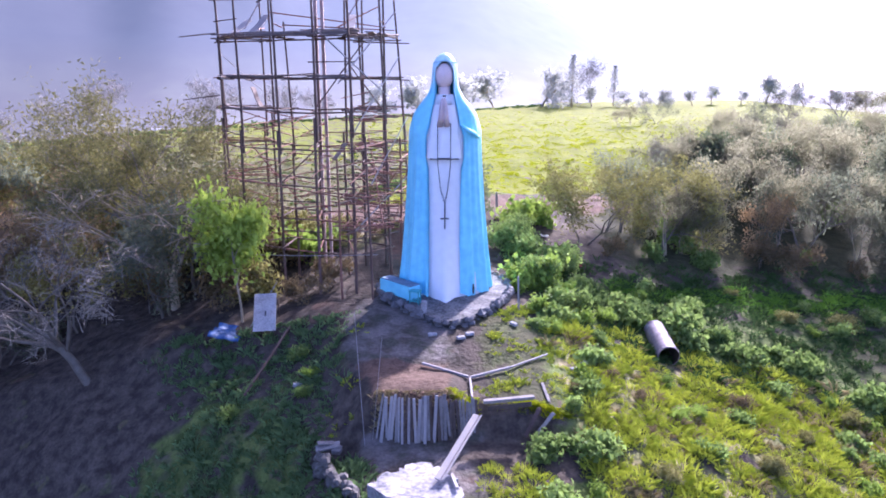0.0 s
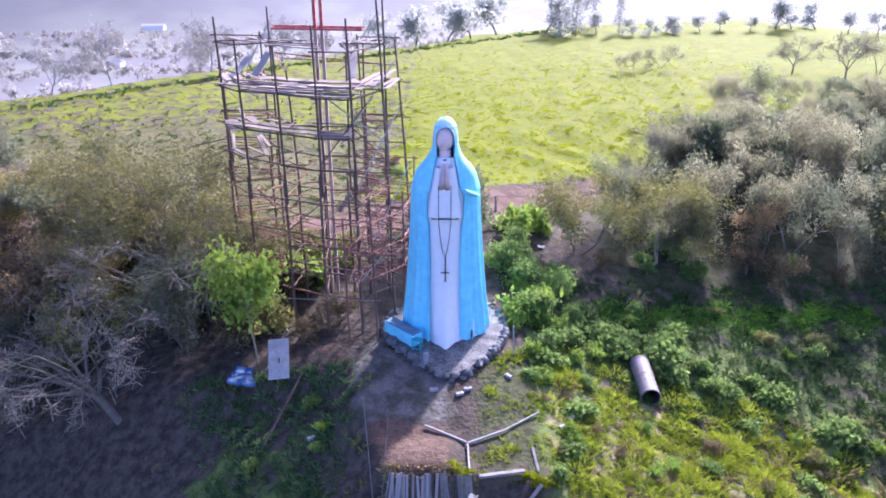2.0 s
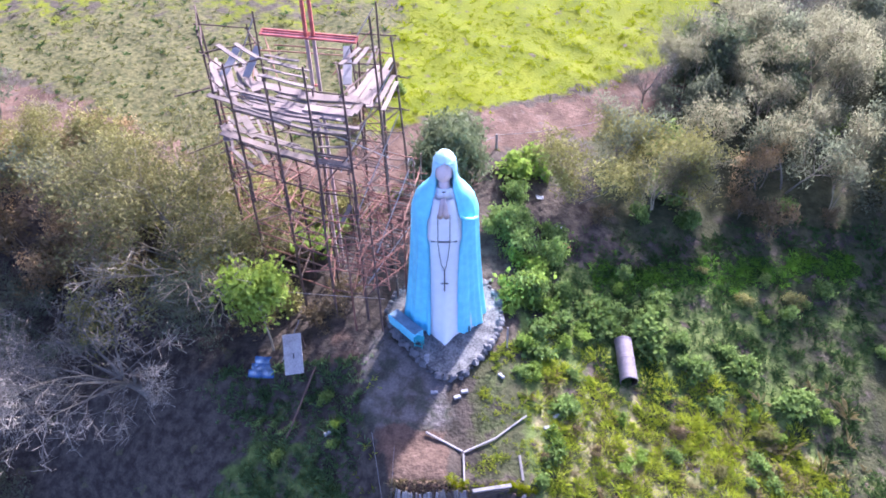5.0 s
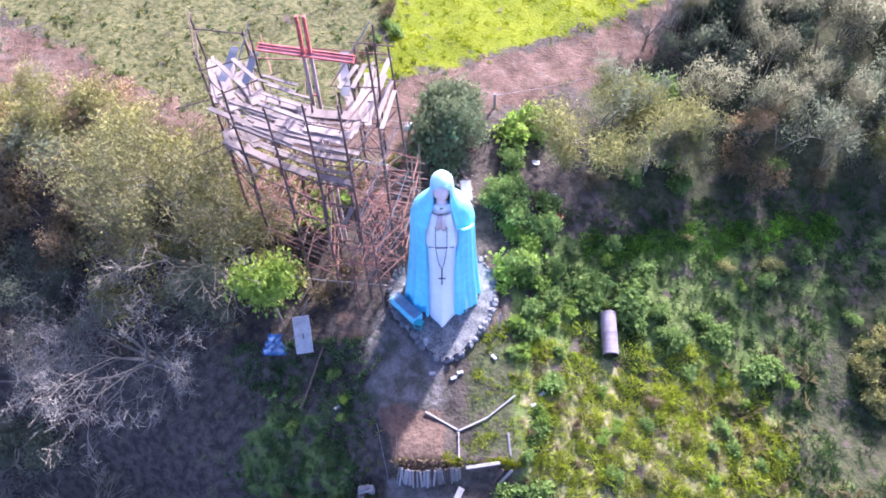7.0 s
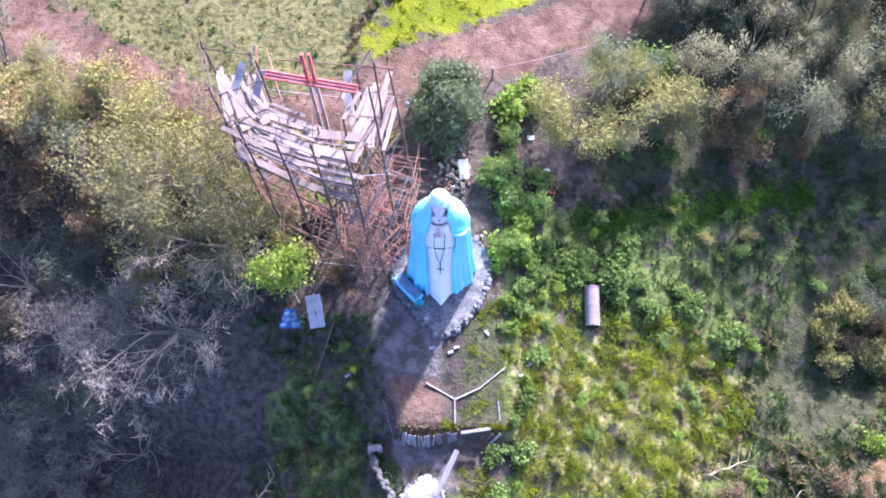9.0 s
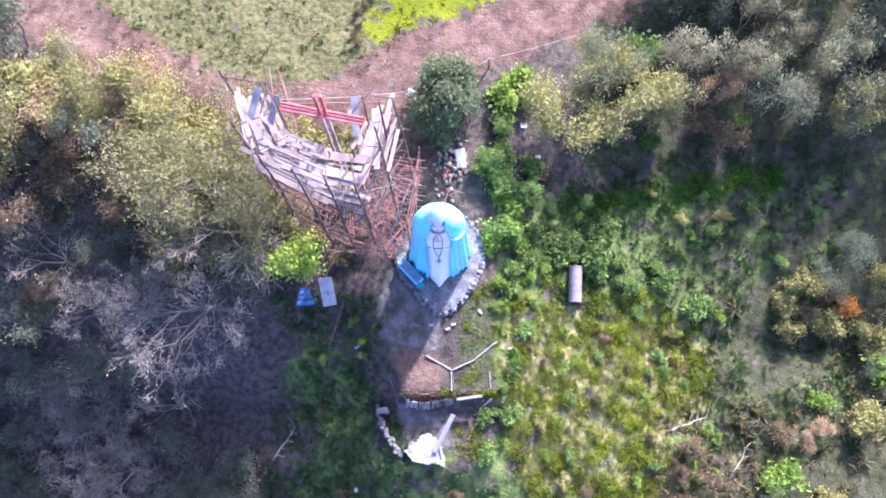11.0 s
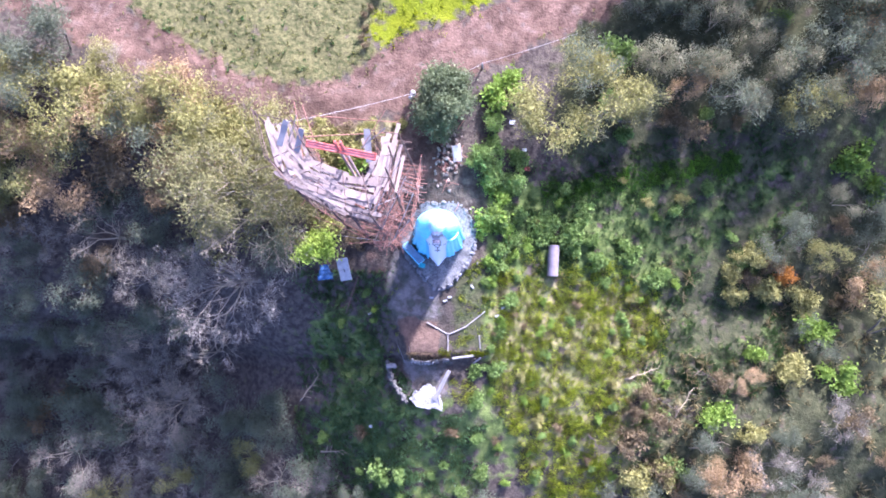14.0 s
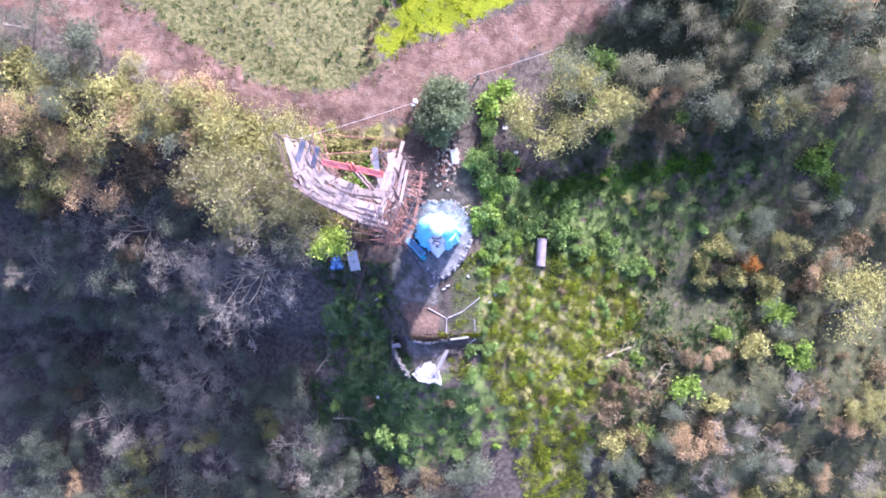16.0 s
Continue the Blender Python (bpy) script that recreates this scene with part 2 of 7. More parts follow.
def hills_material():
    """Land so far off that the bright air in front of it glows."""
    m = bpy.data.materials.new("far_hills")
    m.use_nodes = True
    t = m.node_tree
    b = t.nodes["Principled BSDF"]
    b.inputs["Base Color"].default_value = (0.05, 0.05, 0.06, 1)
    b.inputs["Roughness"].default_value = 1
    b.inputs["Specular IOR Level"].default_value = 0
    geo = t.nodes.new("ShaderNodeNewGeometry")

    def nz(scale, lo, hi):
        n, r = t.nodes.new("ShaderNodeTexNoise"), t.nodes.new("ShaderNodeMapRange")
        n.inputs["Scale"].default_value, n.inputs["Detail"].default_value = scale, 7
        r.inputs[1].default_value, r.inputs[2].default_value = lo, hi
        t.links.new(geo.outputs["Position"], n.inputs["Vector"])
        t.links.new(n.outputs["Fac"], r.inputs[0])
        return r.outputs[0]

    def blend(f, p, q):
        x = t.nodes.new("ShaderNodeMix"); x.data_type = "RGBA"
        t.links.new(f, x.inputs[0])
        for i, s in ((6, p), (7, q)):
            if isinstance(s, tuple):
                x.inputs[i].default_value = (*s, 1)
            else:
                t.links.new(s, x.inputs[i])
        return x.outputs[2]
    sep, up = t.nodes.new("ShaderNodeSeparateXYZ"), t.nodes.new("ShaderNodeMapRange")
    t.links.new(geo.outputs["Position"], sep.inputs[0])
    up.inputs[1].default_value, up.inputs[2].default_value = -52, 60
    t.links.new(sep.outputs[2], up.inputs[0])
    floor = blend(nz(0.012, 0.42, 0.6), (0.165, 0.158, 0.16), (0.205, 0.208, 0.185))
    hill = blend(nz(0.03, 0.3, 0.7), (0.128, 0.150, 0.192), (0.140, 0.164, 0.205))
    # haze given as emission on the land, stronger to the right, towards the sun
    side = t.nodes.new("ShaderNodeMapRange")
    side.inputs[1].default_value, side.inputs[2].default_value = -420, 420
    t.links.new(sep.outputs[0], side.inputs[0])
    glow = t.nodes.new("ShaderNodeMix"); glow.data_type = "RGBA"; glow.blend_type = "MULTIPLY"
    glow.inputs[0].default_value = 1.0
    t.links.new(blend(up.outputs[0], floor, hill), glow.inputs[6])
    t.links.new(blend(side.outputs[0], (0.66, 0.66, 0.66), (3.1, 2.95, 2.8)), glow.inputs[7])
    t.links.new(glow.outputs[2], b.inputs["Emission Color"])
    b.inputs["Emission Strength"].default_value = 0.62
    return m


M_HILLS = hills_material()


# ---- mesh helpers ----
class Build:
    """Gathers vertices and faces of one mesh."""

    def __init__(self):
        self.v, self.f, self.m = [], [], []

    def add(self, verts, faces, mi=0):
        k = len(self.v)
        self.v.extend(verts)
        self.f.extend([tuple(i + k for i in q) for q in faces])
        self.m.extend([mi] * len(faces))

    def tube(self, pts, radii, sides=6, mi=0, cap=True):
        pts = [Vector(p) for p in pts]
        vs, fs = [], []
        n = len(pts)
        for i, p in enumerate(pts):
            d = (pts[min(i + 1, n - 1)] - pts[max(i - 1, 0)])
            d = d.normalized() if d.length > 1e-9 else Vector((0, 0, 1))
            u = d.cross(Vector((0.31, 0.2, 0.93)) if abs(d.z) < 0.9 else Vector((1, 0, 0))).normalized()
            w = d.cross(u)
            for j in range(sides):
                a = 2 * math.pi * j / sides
                vs.append(tuple(p + (u * math.cos(a) + w * math.sin(a)) * radii[i]))
        for i in range(n - 1):
            for j in range(sides):
                fs.append((i * sides + j, i * sides + (j + 1) % sides, (i + 1) * sides + (j + 1) % sides, (i + 1) * sides + j))
        if cap:
            fs.append(tuple(reversed(range(sides))))
            fs.append(tuple(range((n - 1) * sides, n * sides)))
        self.add(vs, fs, mi)

    def box(self, m, sx, sy, sz, mi=0, bev=0.0):
        """A box centred at the pose m, its edges bevelled."""
        hx, hy, hz = sx / 2, sy / 2, sz / 2
        b = bev
        if not b:
            vs = [m @ Vector((x, y, z)) for x in (-hx, hx) for y in (-hy, hy) for z in (-hz, hz)]
            fs = [(0, 1, 3, 2), (4, 6, 7, 5), (0, 4, 5, 1), (2, 3, 7, 6), (0, 2, 6, 4), (1, 5, 7, 3)]
            self.add([tuple(v) for v in vs], fs, mi)
            return
        ring = []
        for z, k in ((-hz, b), (-hz + b, 0), (hz - b, 0), (hz, b)):
            x, y = hx - k, hy - k
            ring.append([(-x, -y + b, z), (-x + b, -y, z), (x - b, -y, z), (x, -y + b, z), (x, y - b, z), (x - b, y, z), (-x + b, y, z), (-x, y - b, z)])
        vs = [tuple(m @ Vector(p)) for r in ring for p in r]
        fs = [tuple(reversed(range(8))), tuple(range(24, 32))]
        for i in range(3):
            for j in range(8):
                fs.append((i * 8 + j, i * 8 + (j + 1) % 8, i * 8 + 8 + (j + 1) % 8, i * 8 + 8 + j))
        self.add(vs, fs, mi)

    def grid(self, fn, nu, nv, mi=0, wrap=False):
        vs = [tuple(fn(i / (nu if wrap else nu - 1), j / (nv - 1))) for j in range(nv) for i in range(nu)]
        fs = []
        for j in range(nv - 1):
            for i in range(nu if wrap else nu - 1):
                k = (i + 1) % nu
                fs.append((j * nu + i, j * nu + k, (j + 1) * nu + k, (j + 1) * nu + i))
        self.add(vs, fs, mi)

    def ball(self, c, r, mi=0, nu=14, nv=9, m=None):
        c = Vector(c)

        def fn(u, v):
            a, e = 2 * math.pi * u, math.pi * (v - 0.5) * 0.998
            p = Vector((r[0] * math.cos(e) * math.cos(a), r[1] * math.cos(e) * math.sin(a), r[2] * math.sin(e)))
            return c + (m @ p if m else p)
        self.grid(fn, nu, nv, mi, True)

    def mesh(self, name, mats, smooth=False):
        me = bpy.data.meshes.new(name)
        me.from_pydata(self.v, [], self.f)
        for x in mats:
            me.materials.append(x)
        me.polygons.foreach_set("material_index", self.m)
        if smooth:
            me.polygons.foreach_set("use_smooth", [True] * len(self.f))
        me.update()
        return me


def thing(name, x, y, z, label, category, group="", rz=0, kind=""):
    ob = new(name)
    ob.empty_display_size = 0.2
    ob.matrix_world = pose(x, y, z, 0, 0, rz)
    return tagged(ob, label, category, group, kind)


def part(name, b, mats, parent, label="", smooth=False, m=None):
    """Links a Build or a finished mesh as one object under a thing or a part; m is its pose under the parent."""
    me = b.mesh(name, mats if isinstance(mats, (list, tuple)) else [mats], smooth) if isinstance(b, Build) else b
    ob = new(name, me)
    ob.parent = parent
    if m is not None:
        ob.matrix_basis = m
    if label:
        ob["label"] = label
    return ob


def solid(name, b, mats, label, category, smooth=False, group="", kind=""):
    ob = new(name, b.mesh(name, mats if isinstance(mats, (list, tuple)) else [mats], smooth))
    return tagged(ob, label, category, group, kind)


def sm(a, b, t):
    t = np.clip((t - a) / (b - a), 0, 1)
    return t * t * (3 - 2 * t)


# ---- the ground ----
def soft(d):
    """A ramp that starts gently at nought."""
    return np.where(d > 0, d * d / (d + 1.5), 0.0)


def near_line(x, y, pts):
    best = np.full(np.shape(x), 1e9)
    for (ax, ay), (bx, by) in zip(pts, pts[1:]):
        dx, dy = bx - ax, by - ay
        t = np.clip(((x - ax) * dx + (y - ay) * dy) / (dx * dx + dy * dy), 0, 1)
        best = np.minimum(best, np.hypot(x - ax - t * dx, y - ay - t * dy))
    return best


TRACK = [(-60, 62), (-40, 54), (-29, 49.4), (-22, 45.1), (-17, 42.8), (-12, 41.8), (-6.5, 43.0), (-3.2, 45.8), (2, 47.4), (8, 50.2), (14, 53.4), (20, 57)]
SPUR = [(-3.2, 44.0), (-1.6, 38.5), (-0.9, 35), (-0.7, 34)]
TRAIL = [(8.8, 37), (15.8, 38.6), (22.8, 40.4), (31.8, 41)]
TRAIL_B = [(40.6, 40.7), (34, 37.8), (28.5, 33.8), (24.8, 29.8), (24, 25.8), (24.6, 22.9), (29.4, 24.7)]


def height(x, y):
    x, y = np.asarray(x, float), np.asarray(y, float)
    crest = np.interp(y, [-200, -20, 5, 12, 17, 19.8, 20.9, 21.7, 24, 26.3, 28, 36, 44, 60, 100, 160], [-60, -16, -7, -4.5, -2.3, -2.0, -1.9, -0.95, -0.75, -0.3, -0.08, 0.3, 1.2, 1.6, 3.4, 4.5])
    flank = np.interp(y, [-20, 0, 14, 26, 35, 45, 60, 75], [0.2, 0.2, 0.22, 0.42, 0.29, 0.2, 0.07, 0.0])
    bank = np.interp(y, [-20, 0, 15, 20, 22, 25, 28, 33, 38, 42, 60], [0.5, 0.5, 0.62, 0.68, 0.54, 0.32, 0.24, 0.2, 0.08, -0.02, -0.02])
    r = soft(x - 2.6)
    l = soft(-x - 2.4 - 1.6 * sm(21, 27, y))
    h = crest - flank * 25 * (1 - np.exp(-r / 25)) - bank * 30 * (1 - np.exp(-l / 30))
    lip = -x - 2.3 - 1.7 * sm(21, 27, y)
    h = h - 0.9 * sm(0.0, 1.3, lip) * sm(19.5, 21.5, y) * (1 - sm(26.5, 29, y))
    h = h + 0.42 * (1 - sm(0.1, 0.9, x)) * sm(21.1, 21.5, y) * (1 - sm(22.3, 24.2, y)) * (1 - sm(-0.2, 0.6, lip))
    # the gully drops away left of the scrub, lowered so that shade falls there
    h = h - sm(12, 22, -x) * np.interp(y, [-20, 0, 10, 20, 28, 32, 36, 39], [0, 0, 0.6, 1.0, 1.3, 1.2, 0.5, 0])
    # the terrace's step dies out to the right, where the slope runs on smoothly
    gentle = np.interp(y, [12, 17, 22, 24, 28], [-4.5, -2.5, -1.2, -0.7, -0.05])
    h = h + (gentle - crest) * sm(2.6, 5.5, x) * sm(10, 13, y) * (1 - sm(27, 30, y))
    # a hollow in which the pipe lies
    h = h - 0.42 * np.exp(-((x - 9.9) / 2.4) ** 2 - ((y - 29.8) / 3.0) ** 2)
    # the far edge of the hill and the valley beyond it
    edge = y - np.where(x < 26, 124 + 1.05 * x, 151 + 0.35 * (x - 26))
    far = np.clip(edge, 0, None)
    h = h - 48 * sm(0, 110, far) - 0.02 * np.clip(far - 200, 0, 600)
    h = h - 0.12 * np.clip(-x - 60, 0, 200) * (1 - sm(55, 80, y)) - 0.10 * np.clip(x - 70, 0, 200)
    wob = 0.16 * np.sin(x * 0.83 + 1.3 * np.sin(y * 0.41)) * np.sin(y * 0.71 + np.sin(x * 0.53)) + 0.07 * np.sin(x * 2.3 + y * 1.1) * np.sin(y * 2.9 - x)
    calm = np.clip(np.hypot((x - 0.2) / 6.0, (y - 27) / 8.0) - 0.75, 0, 1)
    return h + wob * calm


def hz(x, y):
    return float(height(x, y))


def axis(parts):
    out = []
    for a, b, s in parts:
        out.extend(np.arange(a, b, s))
    return np.array(out + [parts[-1][1]])


def ground_material():
    m = bpy.data.materials.new("ground")
    m.use_nodes = True
    t = m.node_tree
    b = t.nodes["Principled BSDF"]
    b.inputs["Roughness"].default_value = 0.95
    b.inputs["Specular IOR Level"].default_value = 0.15
    geo = t.nodes.new("ShaderNodeNewGeometry")

    def nz(scale, detail=5):
        n = t.nodes.new("ShaderNodeTexNoise")
        n.inputs["Scale"].default_value, n.inputs["Detail"].default_value = scale, detail
        t.links.new(geo.outputs["Position"], n.inputs["Vector"])
        return n.outputs["Fac"]

    def ramp(src, a, c):
        r = t.nodes.new("ShaderNodeMapRange")
        r.inputs[1].default_value, r.inputs[2].default_value = a, c
        t.links.new(src, r.inputs[0])
        return r.outputs[0]

    def blend(fac, one, two):
        x = t.nodes.new("ShaderNodeMix"); x.data_type = "RGBA"
        t.links.new(fac, x.inputs[0])
        for i, s in ((6, one), (7, two)):
            if isinstance(s, tuple):
                x.inputs[i].default_value = (*s, 1)
            else:
                t.links.new(s, x.inputs[i])
        return x.outputs[2]

    def zone(name):
        a = t.nodes.new("ShaderNodeAttribute"); a.attribute_name = name
        mul = t.nodes.new("ShaderNodeMath"); mul.operation = "MULTIPLY_ADD"
        t.links.new(nz(0.8, 9), mul.inputs[0]); mul.inputs[1].default_value = 2.4
        add = t.nodes.new("ShaderNodeMath"); add.operation = "ADD"; add.inputs[1].default_value = -1.2
        t.links.new(a.outputs["Fac"], mul.inputs[2])
        t.links.new(mul.outputs[0], add.inputs[0])
        return ramp(add.outputs[0], 0.35, 0.65)

    litter = blend(ramp(nz(2.2), 0.35, 0.65), (0.05, 0.039, 0.034), (0.115, 0.094, 0.075))
    weeds = blend(ramp(nz(1.3), 0.35, 0.65), (0.062, 0.092, 0.025), (0.155, 0.195, 0.056))
    lush = blend(ramp(nz(0.5), 0.35, 0.65), (0.12, 0.148, 0.004), (0.17, 0.19, 0.006))
    stubble = blend(ramp(nz(2.6, 8), 0.38, 0.62), (0.062, 0.068, 0.024), (0.155, 0.142, 0.062))
    straw = blend(ramp(nz(1.5), 0.35, 0.65), (0.118, 0.115, 0.042), (0.265, 0.23, 0.118))
    soil = blend(ramp(nz(1.7), 0.3, 0.7), (0.098, 0.059, 0.045), (0.188, 0.122, 0.094))
    rut = t.nodes.new("ShaderNodeMix"); rut.data_type = "RGBA"; rut.blend_type = "MULTIPLY"
    rut.inputs[0].default_value = 1.0
    t.links.new(soil, rut.inputs[6])
    t.links.new(blend(ramp(nz(0.5, 8), 0.38, 0.62), (0.62, 0.60, 0.58), (1.12, 1.12, 1.1)), rut.inputs[7])
    soil = blend(zone("ruts"), rut.outputs[2], blend(ramp(nz(3.0), 0.3, 0.7), (0.14, 0.096, 0.076), (0.20, 0.142, 0.115)))
    earth = blend(ramp(nz(1.1, 8), 0.35, 0.65), (0.04, 0.035, 0.028), (0.084, 0.067, 0.055))
    # grey rock, its tone raised to offset the statue's shadow over it
    lifted_rock = blend(ramp(nz(1.3, 8), 0.38, 0.62), (0.075, 0.075, 0.058), (0.178, 0.155, 0.148))
    brick = blend(ramp(nz(2.4), 0.3, 0.7), (0.082, 0.054, 0.041), (0.142, 0.096, 0.074))
    duff = blend(ramp(nz(1.9), 0.35, 0.65), (0.037, 0.044, 0.02), (0.078, 0.078, 0.039))
    c = blend(zone("duff"), litter, duff)
    c = blend(zone("weeds"), c, weeds)
    c = blend(zone("straw"), c, straw)
    c = blend(zone("stubble"), c, stubble)
    c = blend(zone("lush"), c, lush)
    c = blend(zone("soil"), c, soil)
    c = blend(zone("earth"), c, earth)
    c = blend(zone("lifted_rock"), c, lifted_rock)
    c = blend(zone("brick"), c, brick)
    grain = t.nodes.new("ShaderNodeMix"); grain.data_type = "RGBA"; grain.blend_type = "MULTIPLY"
    grain.inputs[0].default_value = 0.5
    t.links.new(c, grain.inputs[6])
    t.links.new(blend(ramp(nz(9, 6), 0.3, 0.7), (0.45, 0.45, 0.45), (1.25, 1.25, 1.25)), grain.inputs[7])
    t.links.new(grain.outputs[2], b.inputs["Base Color"])
    bp = t.nodes.new("ShaderNodeBump")
    bp.inputs["Strength"].default_value, bp.inputs["Distance"].default_value = 0.8, 0.12
    t.links.new(nz(5, 6), bp.inputs["Height"])
    t.links.new(bp.outputs[0], b.inputs["Normal"])
    return m


def sunny(x, y):
    """The open tussock slope, from 0 to 1."""
    left = np.interp(y, [2, 5, 9.6, 15.7, 20, 27], [10, 9.4, 8.4, 6.0, 4.3, 4.5])
    right = np.interp(y, [2, 12.5, 19, 21, 23.5, 27, 30], [16, 16.2, 16.8, 20.4, 21.2, 19.4, 15])
    return sm(-0.6, 0.8, x - left) * (1 - sm(-1.2, 0.8, x - right))


def zones(x, y):
    """How far the ground belongs to each kind of cover, from 0 to 1."""
    x, y = np.asarray(x, float), np.asarray(y, float)
    track = 1 - sm(1.2, 3.4, near_line(x, y, TRACK) * np.where(x < -18, 0.95, np.where(x < -4, 1.15, 1.0)))
    far_side = near_line(x, y, TRACK)
    ruts = 0.45 * np.exp(-((far_side - 0.85) / 0.4) ** 2)
    duff = np.maximum.reduce([0.9 * sm(8.5, 12, x) * sm(36.5, 38.5, y) * (1 - sm(72, 80, y)), 0.85 * sm(8, 10, x) * sm(26, 29, y) * (1 - sm(36.5, 38.5, y)), 0.85 * sm(16, 19, x) * (1 - sm(36.5, 38.5, y)), 0.95 * sm(0.5, 1.6, x) * (1 - sm(4, 5, x)) * sm(21.5, 22.5, y) * (1 - sm(28, 30, y))])
    spur = 1 - sm(0.8, 2.3, near_line(x, y, SPUR))
    trail = np.maximum(0.45 * (1 - sm(0.5, 1.6, near_line(x, y, TRAIL))), 0.22 * (1 - sm(0.15, 0.8, near_line(x, y, TRAIL_B))))
    beyond = sm(-1.6, 2.4, y - np.interp(x, [-60, -40, -29.4, -24.4, -19.6, -14.4, -10.2, -7.2, -4.6, -3, 1.1, 5.3, 8, 16, 30, 60], [66, 57.5, 52, 47.6, 44.8, 43.4, 43.0, 44.5, 46.3, 48.3, 49.3, 51.5, 53, 57.5, 66, 80]))
    wood = sm(0, 2, x - np.interp(y, [44, 50, 58, 70, 85, 110], [12, 13.5, 17, 25, 36, 62])) * (1 - sm(70, 78, y))
    field = beyond * (1 - wood)
    lush = field * np.maximum(sm(-6.4, -2.6, x + 0.9 * np.sin(y * 0.55) + 0.5 * np.sin(y * 1.3 + 1)), 0.62 * sm(58, 76, y + 3 * np.sin(x * 0.3) + 1.5 * np.sin(x * 0.9)))
    stubble = field * (1 - lush)
    right = sm(3.2, 4.6, x) * (1 - sm(19, 22, x)) * sm(8, 14, y) * (1 - sm(36, 38, y)) * (1 - sm(0, 1.5, near_line(x, y, TRAIL) < 1.0))
    meadow = 0.3 * sm(8, 11, x) * (1 - sm(30, 33, x)) * sm(27, 30, y) * (1 - sm(-2.2, -0.8, y - np.interp(x, [8.8, 15.8, 22.8, 31.8], [37, 38.6, 40.4, 41]))) * (1 - 0.4 * (1 - sm(1, 4, near_line(x, y, TRAIL_B)))) + 0.3 * (1 - sm(2, 5, near_line(x, y, TRAIL_B))) * sm(0.4, 1.0, near_line(x, y, TRAIL_B))
    gully = 0.06 * (1 - sm(-11, -9, x)) * (1 - sm(30, 36, y))
    leftbank = 0.7 * (1 - sm(-5.2, -3.6, x)) * sm(-12.5, -9, x + 1.8 * np.sin(y * 0.6)) * sm(11, 15, y) * (1 - sm(22, 28, y + 1.3 * np.sin(x * 0.9)))
    front = sm(-10, -6, x) * (1 - sm(4, 6, x)) * (1 - sm(17, 19, y)) * sm(6, 10, y)
    moss = 0.5 * (1 - sm(1.0, 2.4, np.hypot((x + 2.6) * 1.1, (y - 26.2) * 0.6))) + 0.4 * (1 - sm(0.8, 2.2, np.hypot((x - 2.9) * 0.9, (y - 25.6) * 0.4)))
    deck = sm(-4.4, -3.7, x - 0.55 * np.clip(26 - y, 0, 9) * 0.6) * (1 - sm(3.4, 4.8, x)) * sm(21.2, 21.8, y) * (1 - sm(35, 37, y))
    yard = sm(-9.5, -7.5, x) * (1 - sm(-4.5, -3, x)) * sm(27, 28.5, y) * (1 - sm(40, 42, y))
    straw = np.clip(0.6 * sunny(x, y) * (1 - sm(27, 30, y)) + 0.35 * sm(14, 17, x) * (1 - sm(22, 27, x)) * sm(4, 8, y) * (1 - sm(17, 21, y)) + 0.7 * (1 - sm(1.5, 3.5, np.hypot(x + 5.2, (y - 39.6) * 1.2))), 0, 1)
    brick = sm(-2.9, -2.3, x + 0.55 * np.clip(y - 23, 0, 5)) * (1 - sm(-0.3, 0.6, x)) * sm(21.3, 21.6, y) * (1 - sm(24.0, 25.2, y)) + 0.55 * (1 - sm(0.5, 1.5, np.hypot(x + 5.0, y - 29.2)))
    return {"duff": np.clip(duff, 0, 1), "ruts": ruts, "weeds": np.clip(np.maximum.reduce([right * 0.7, meadow, leftbank, gully, front * 0.6]), 0, 1) * (1 - deck) + moss, "straw": straw, "lush": lush, "stubble": np.clip(stubble + 0.2 * deck * sm(1, 2, x), 0, 1),
            "soil": np.maximum(track, spur * 0.95), "earth": np.clip(np.maximum.reduce([deck * 0.85 * (1 - 0.6 * sm(0.4, 1.9, x)), yard * 0.3, trail]), 0, 1) * (1 - track), "brick": brick, "lifted_rock": np.clip(0.78 * deck * (1 - sm(-0.6, 0.9, x)) * sm(23.2, 24.4, y) * (1 - sm(29, 31, y)) + 0.55 * sm(-3.6, -2.6, x) * (1 - sm(1.0, 2.0, x)) * sm(17.5, 18.5, y) * (1 - sm(20.9, 21.2, y)), 0, 1)}


def build_ground():
    xs = axis([(-3000, -400, 200), (-400, -100, 25), (-100, -40, 3), (-40, -10, 0.7), (-10, 14, 0.4), (14, 46, 0.7), (46, 120, 4), (120, 400, 25), (400, 3000, 200)])
    ys = axis([(-600, -100, 60), (-100, 0, 8), (0, 14, 0.7), (14, 19, 0.4), (19, 23, 0.2), (23, 38, 0.4), (38, 66, 0.7), (66, 200, 3), (200, 400, 12), (400, 3200, 120)])
    gx, gy = np.meshgrid(xs, ys)
    gz = height(gx, gy)
    me = bpy.data.meshes.new("ground")
    nx, ny = len(xs), len(ys)
    k = np.arange(nx * ny).reshape(ny, nx)
    faces = np.stack([k[:-1, :-1], k[:-1, 1:], k[1:, 1:], k[1:, :-1]], -1).reshape(-1, 4)
    me.from_pydata(np.stack([gx, gy, gz], -1).reshape(-1, 3).tolist(), [], faces.tolist())
    me.materials.append(ground_material())
    me.polygons.foreach_set("use_smooth", [True] * len(me.polygons))
    for name, val in zones(gx.ravel(), gy.ravel()).items():
        me.attributes.new(name, "FLOAT", "POINT").data.foreach_set("value", np.asarray(val, np.float32))
    return tagged(new("ground", me), "hilltop earth with dry litter, grass and bare soil tracks", "ground", kind="structure")


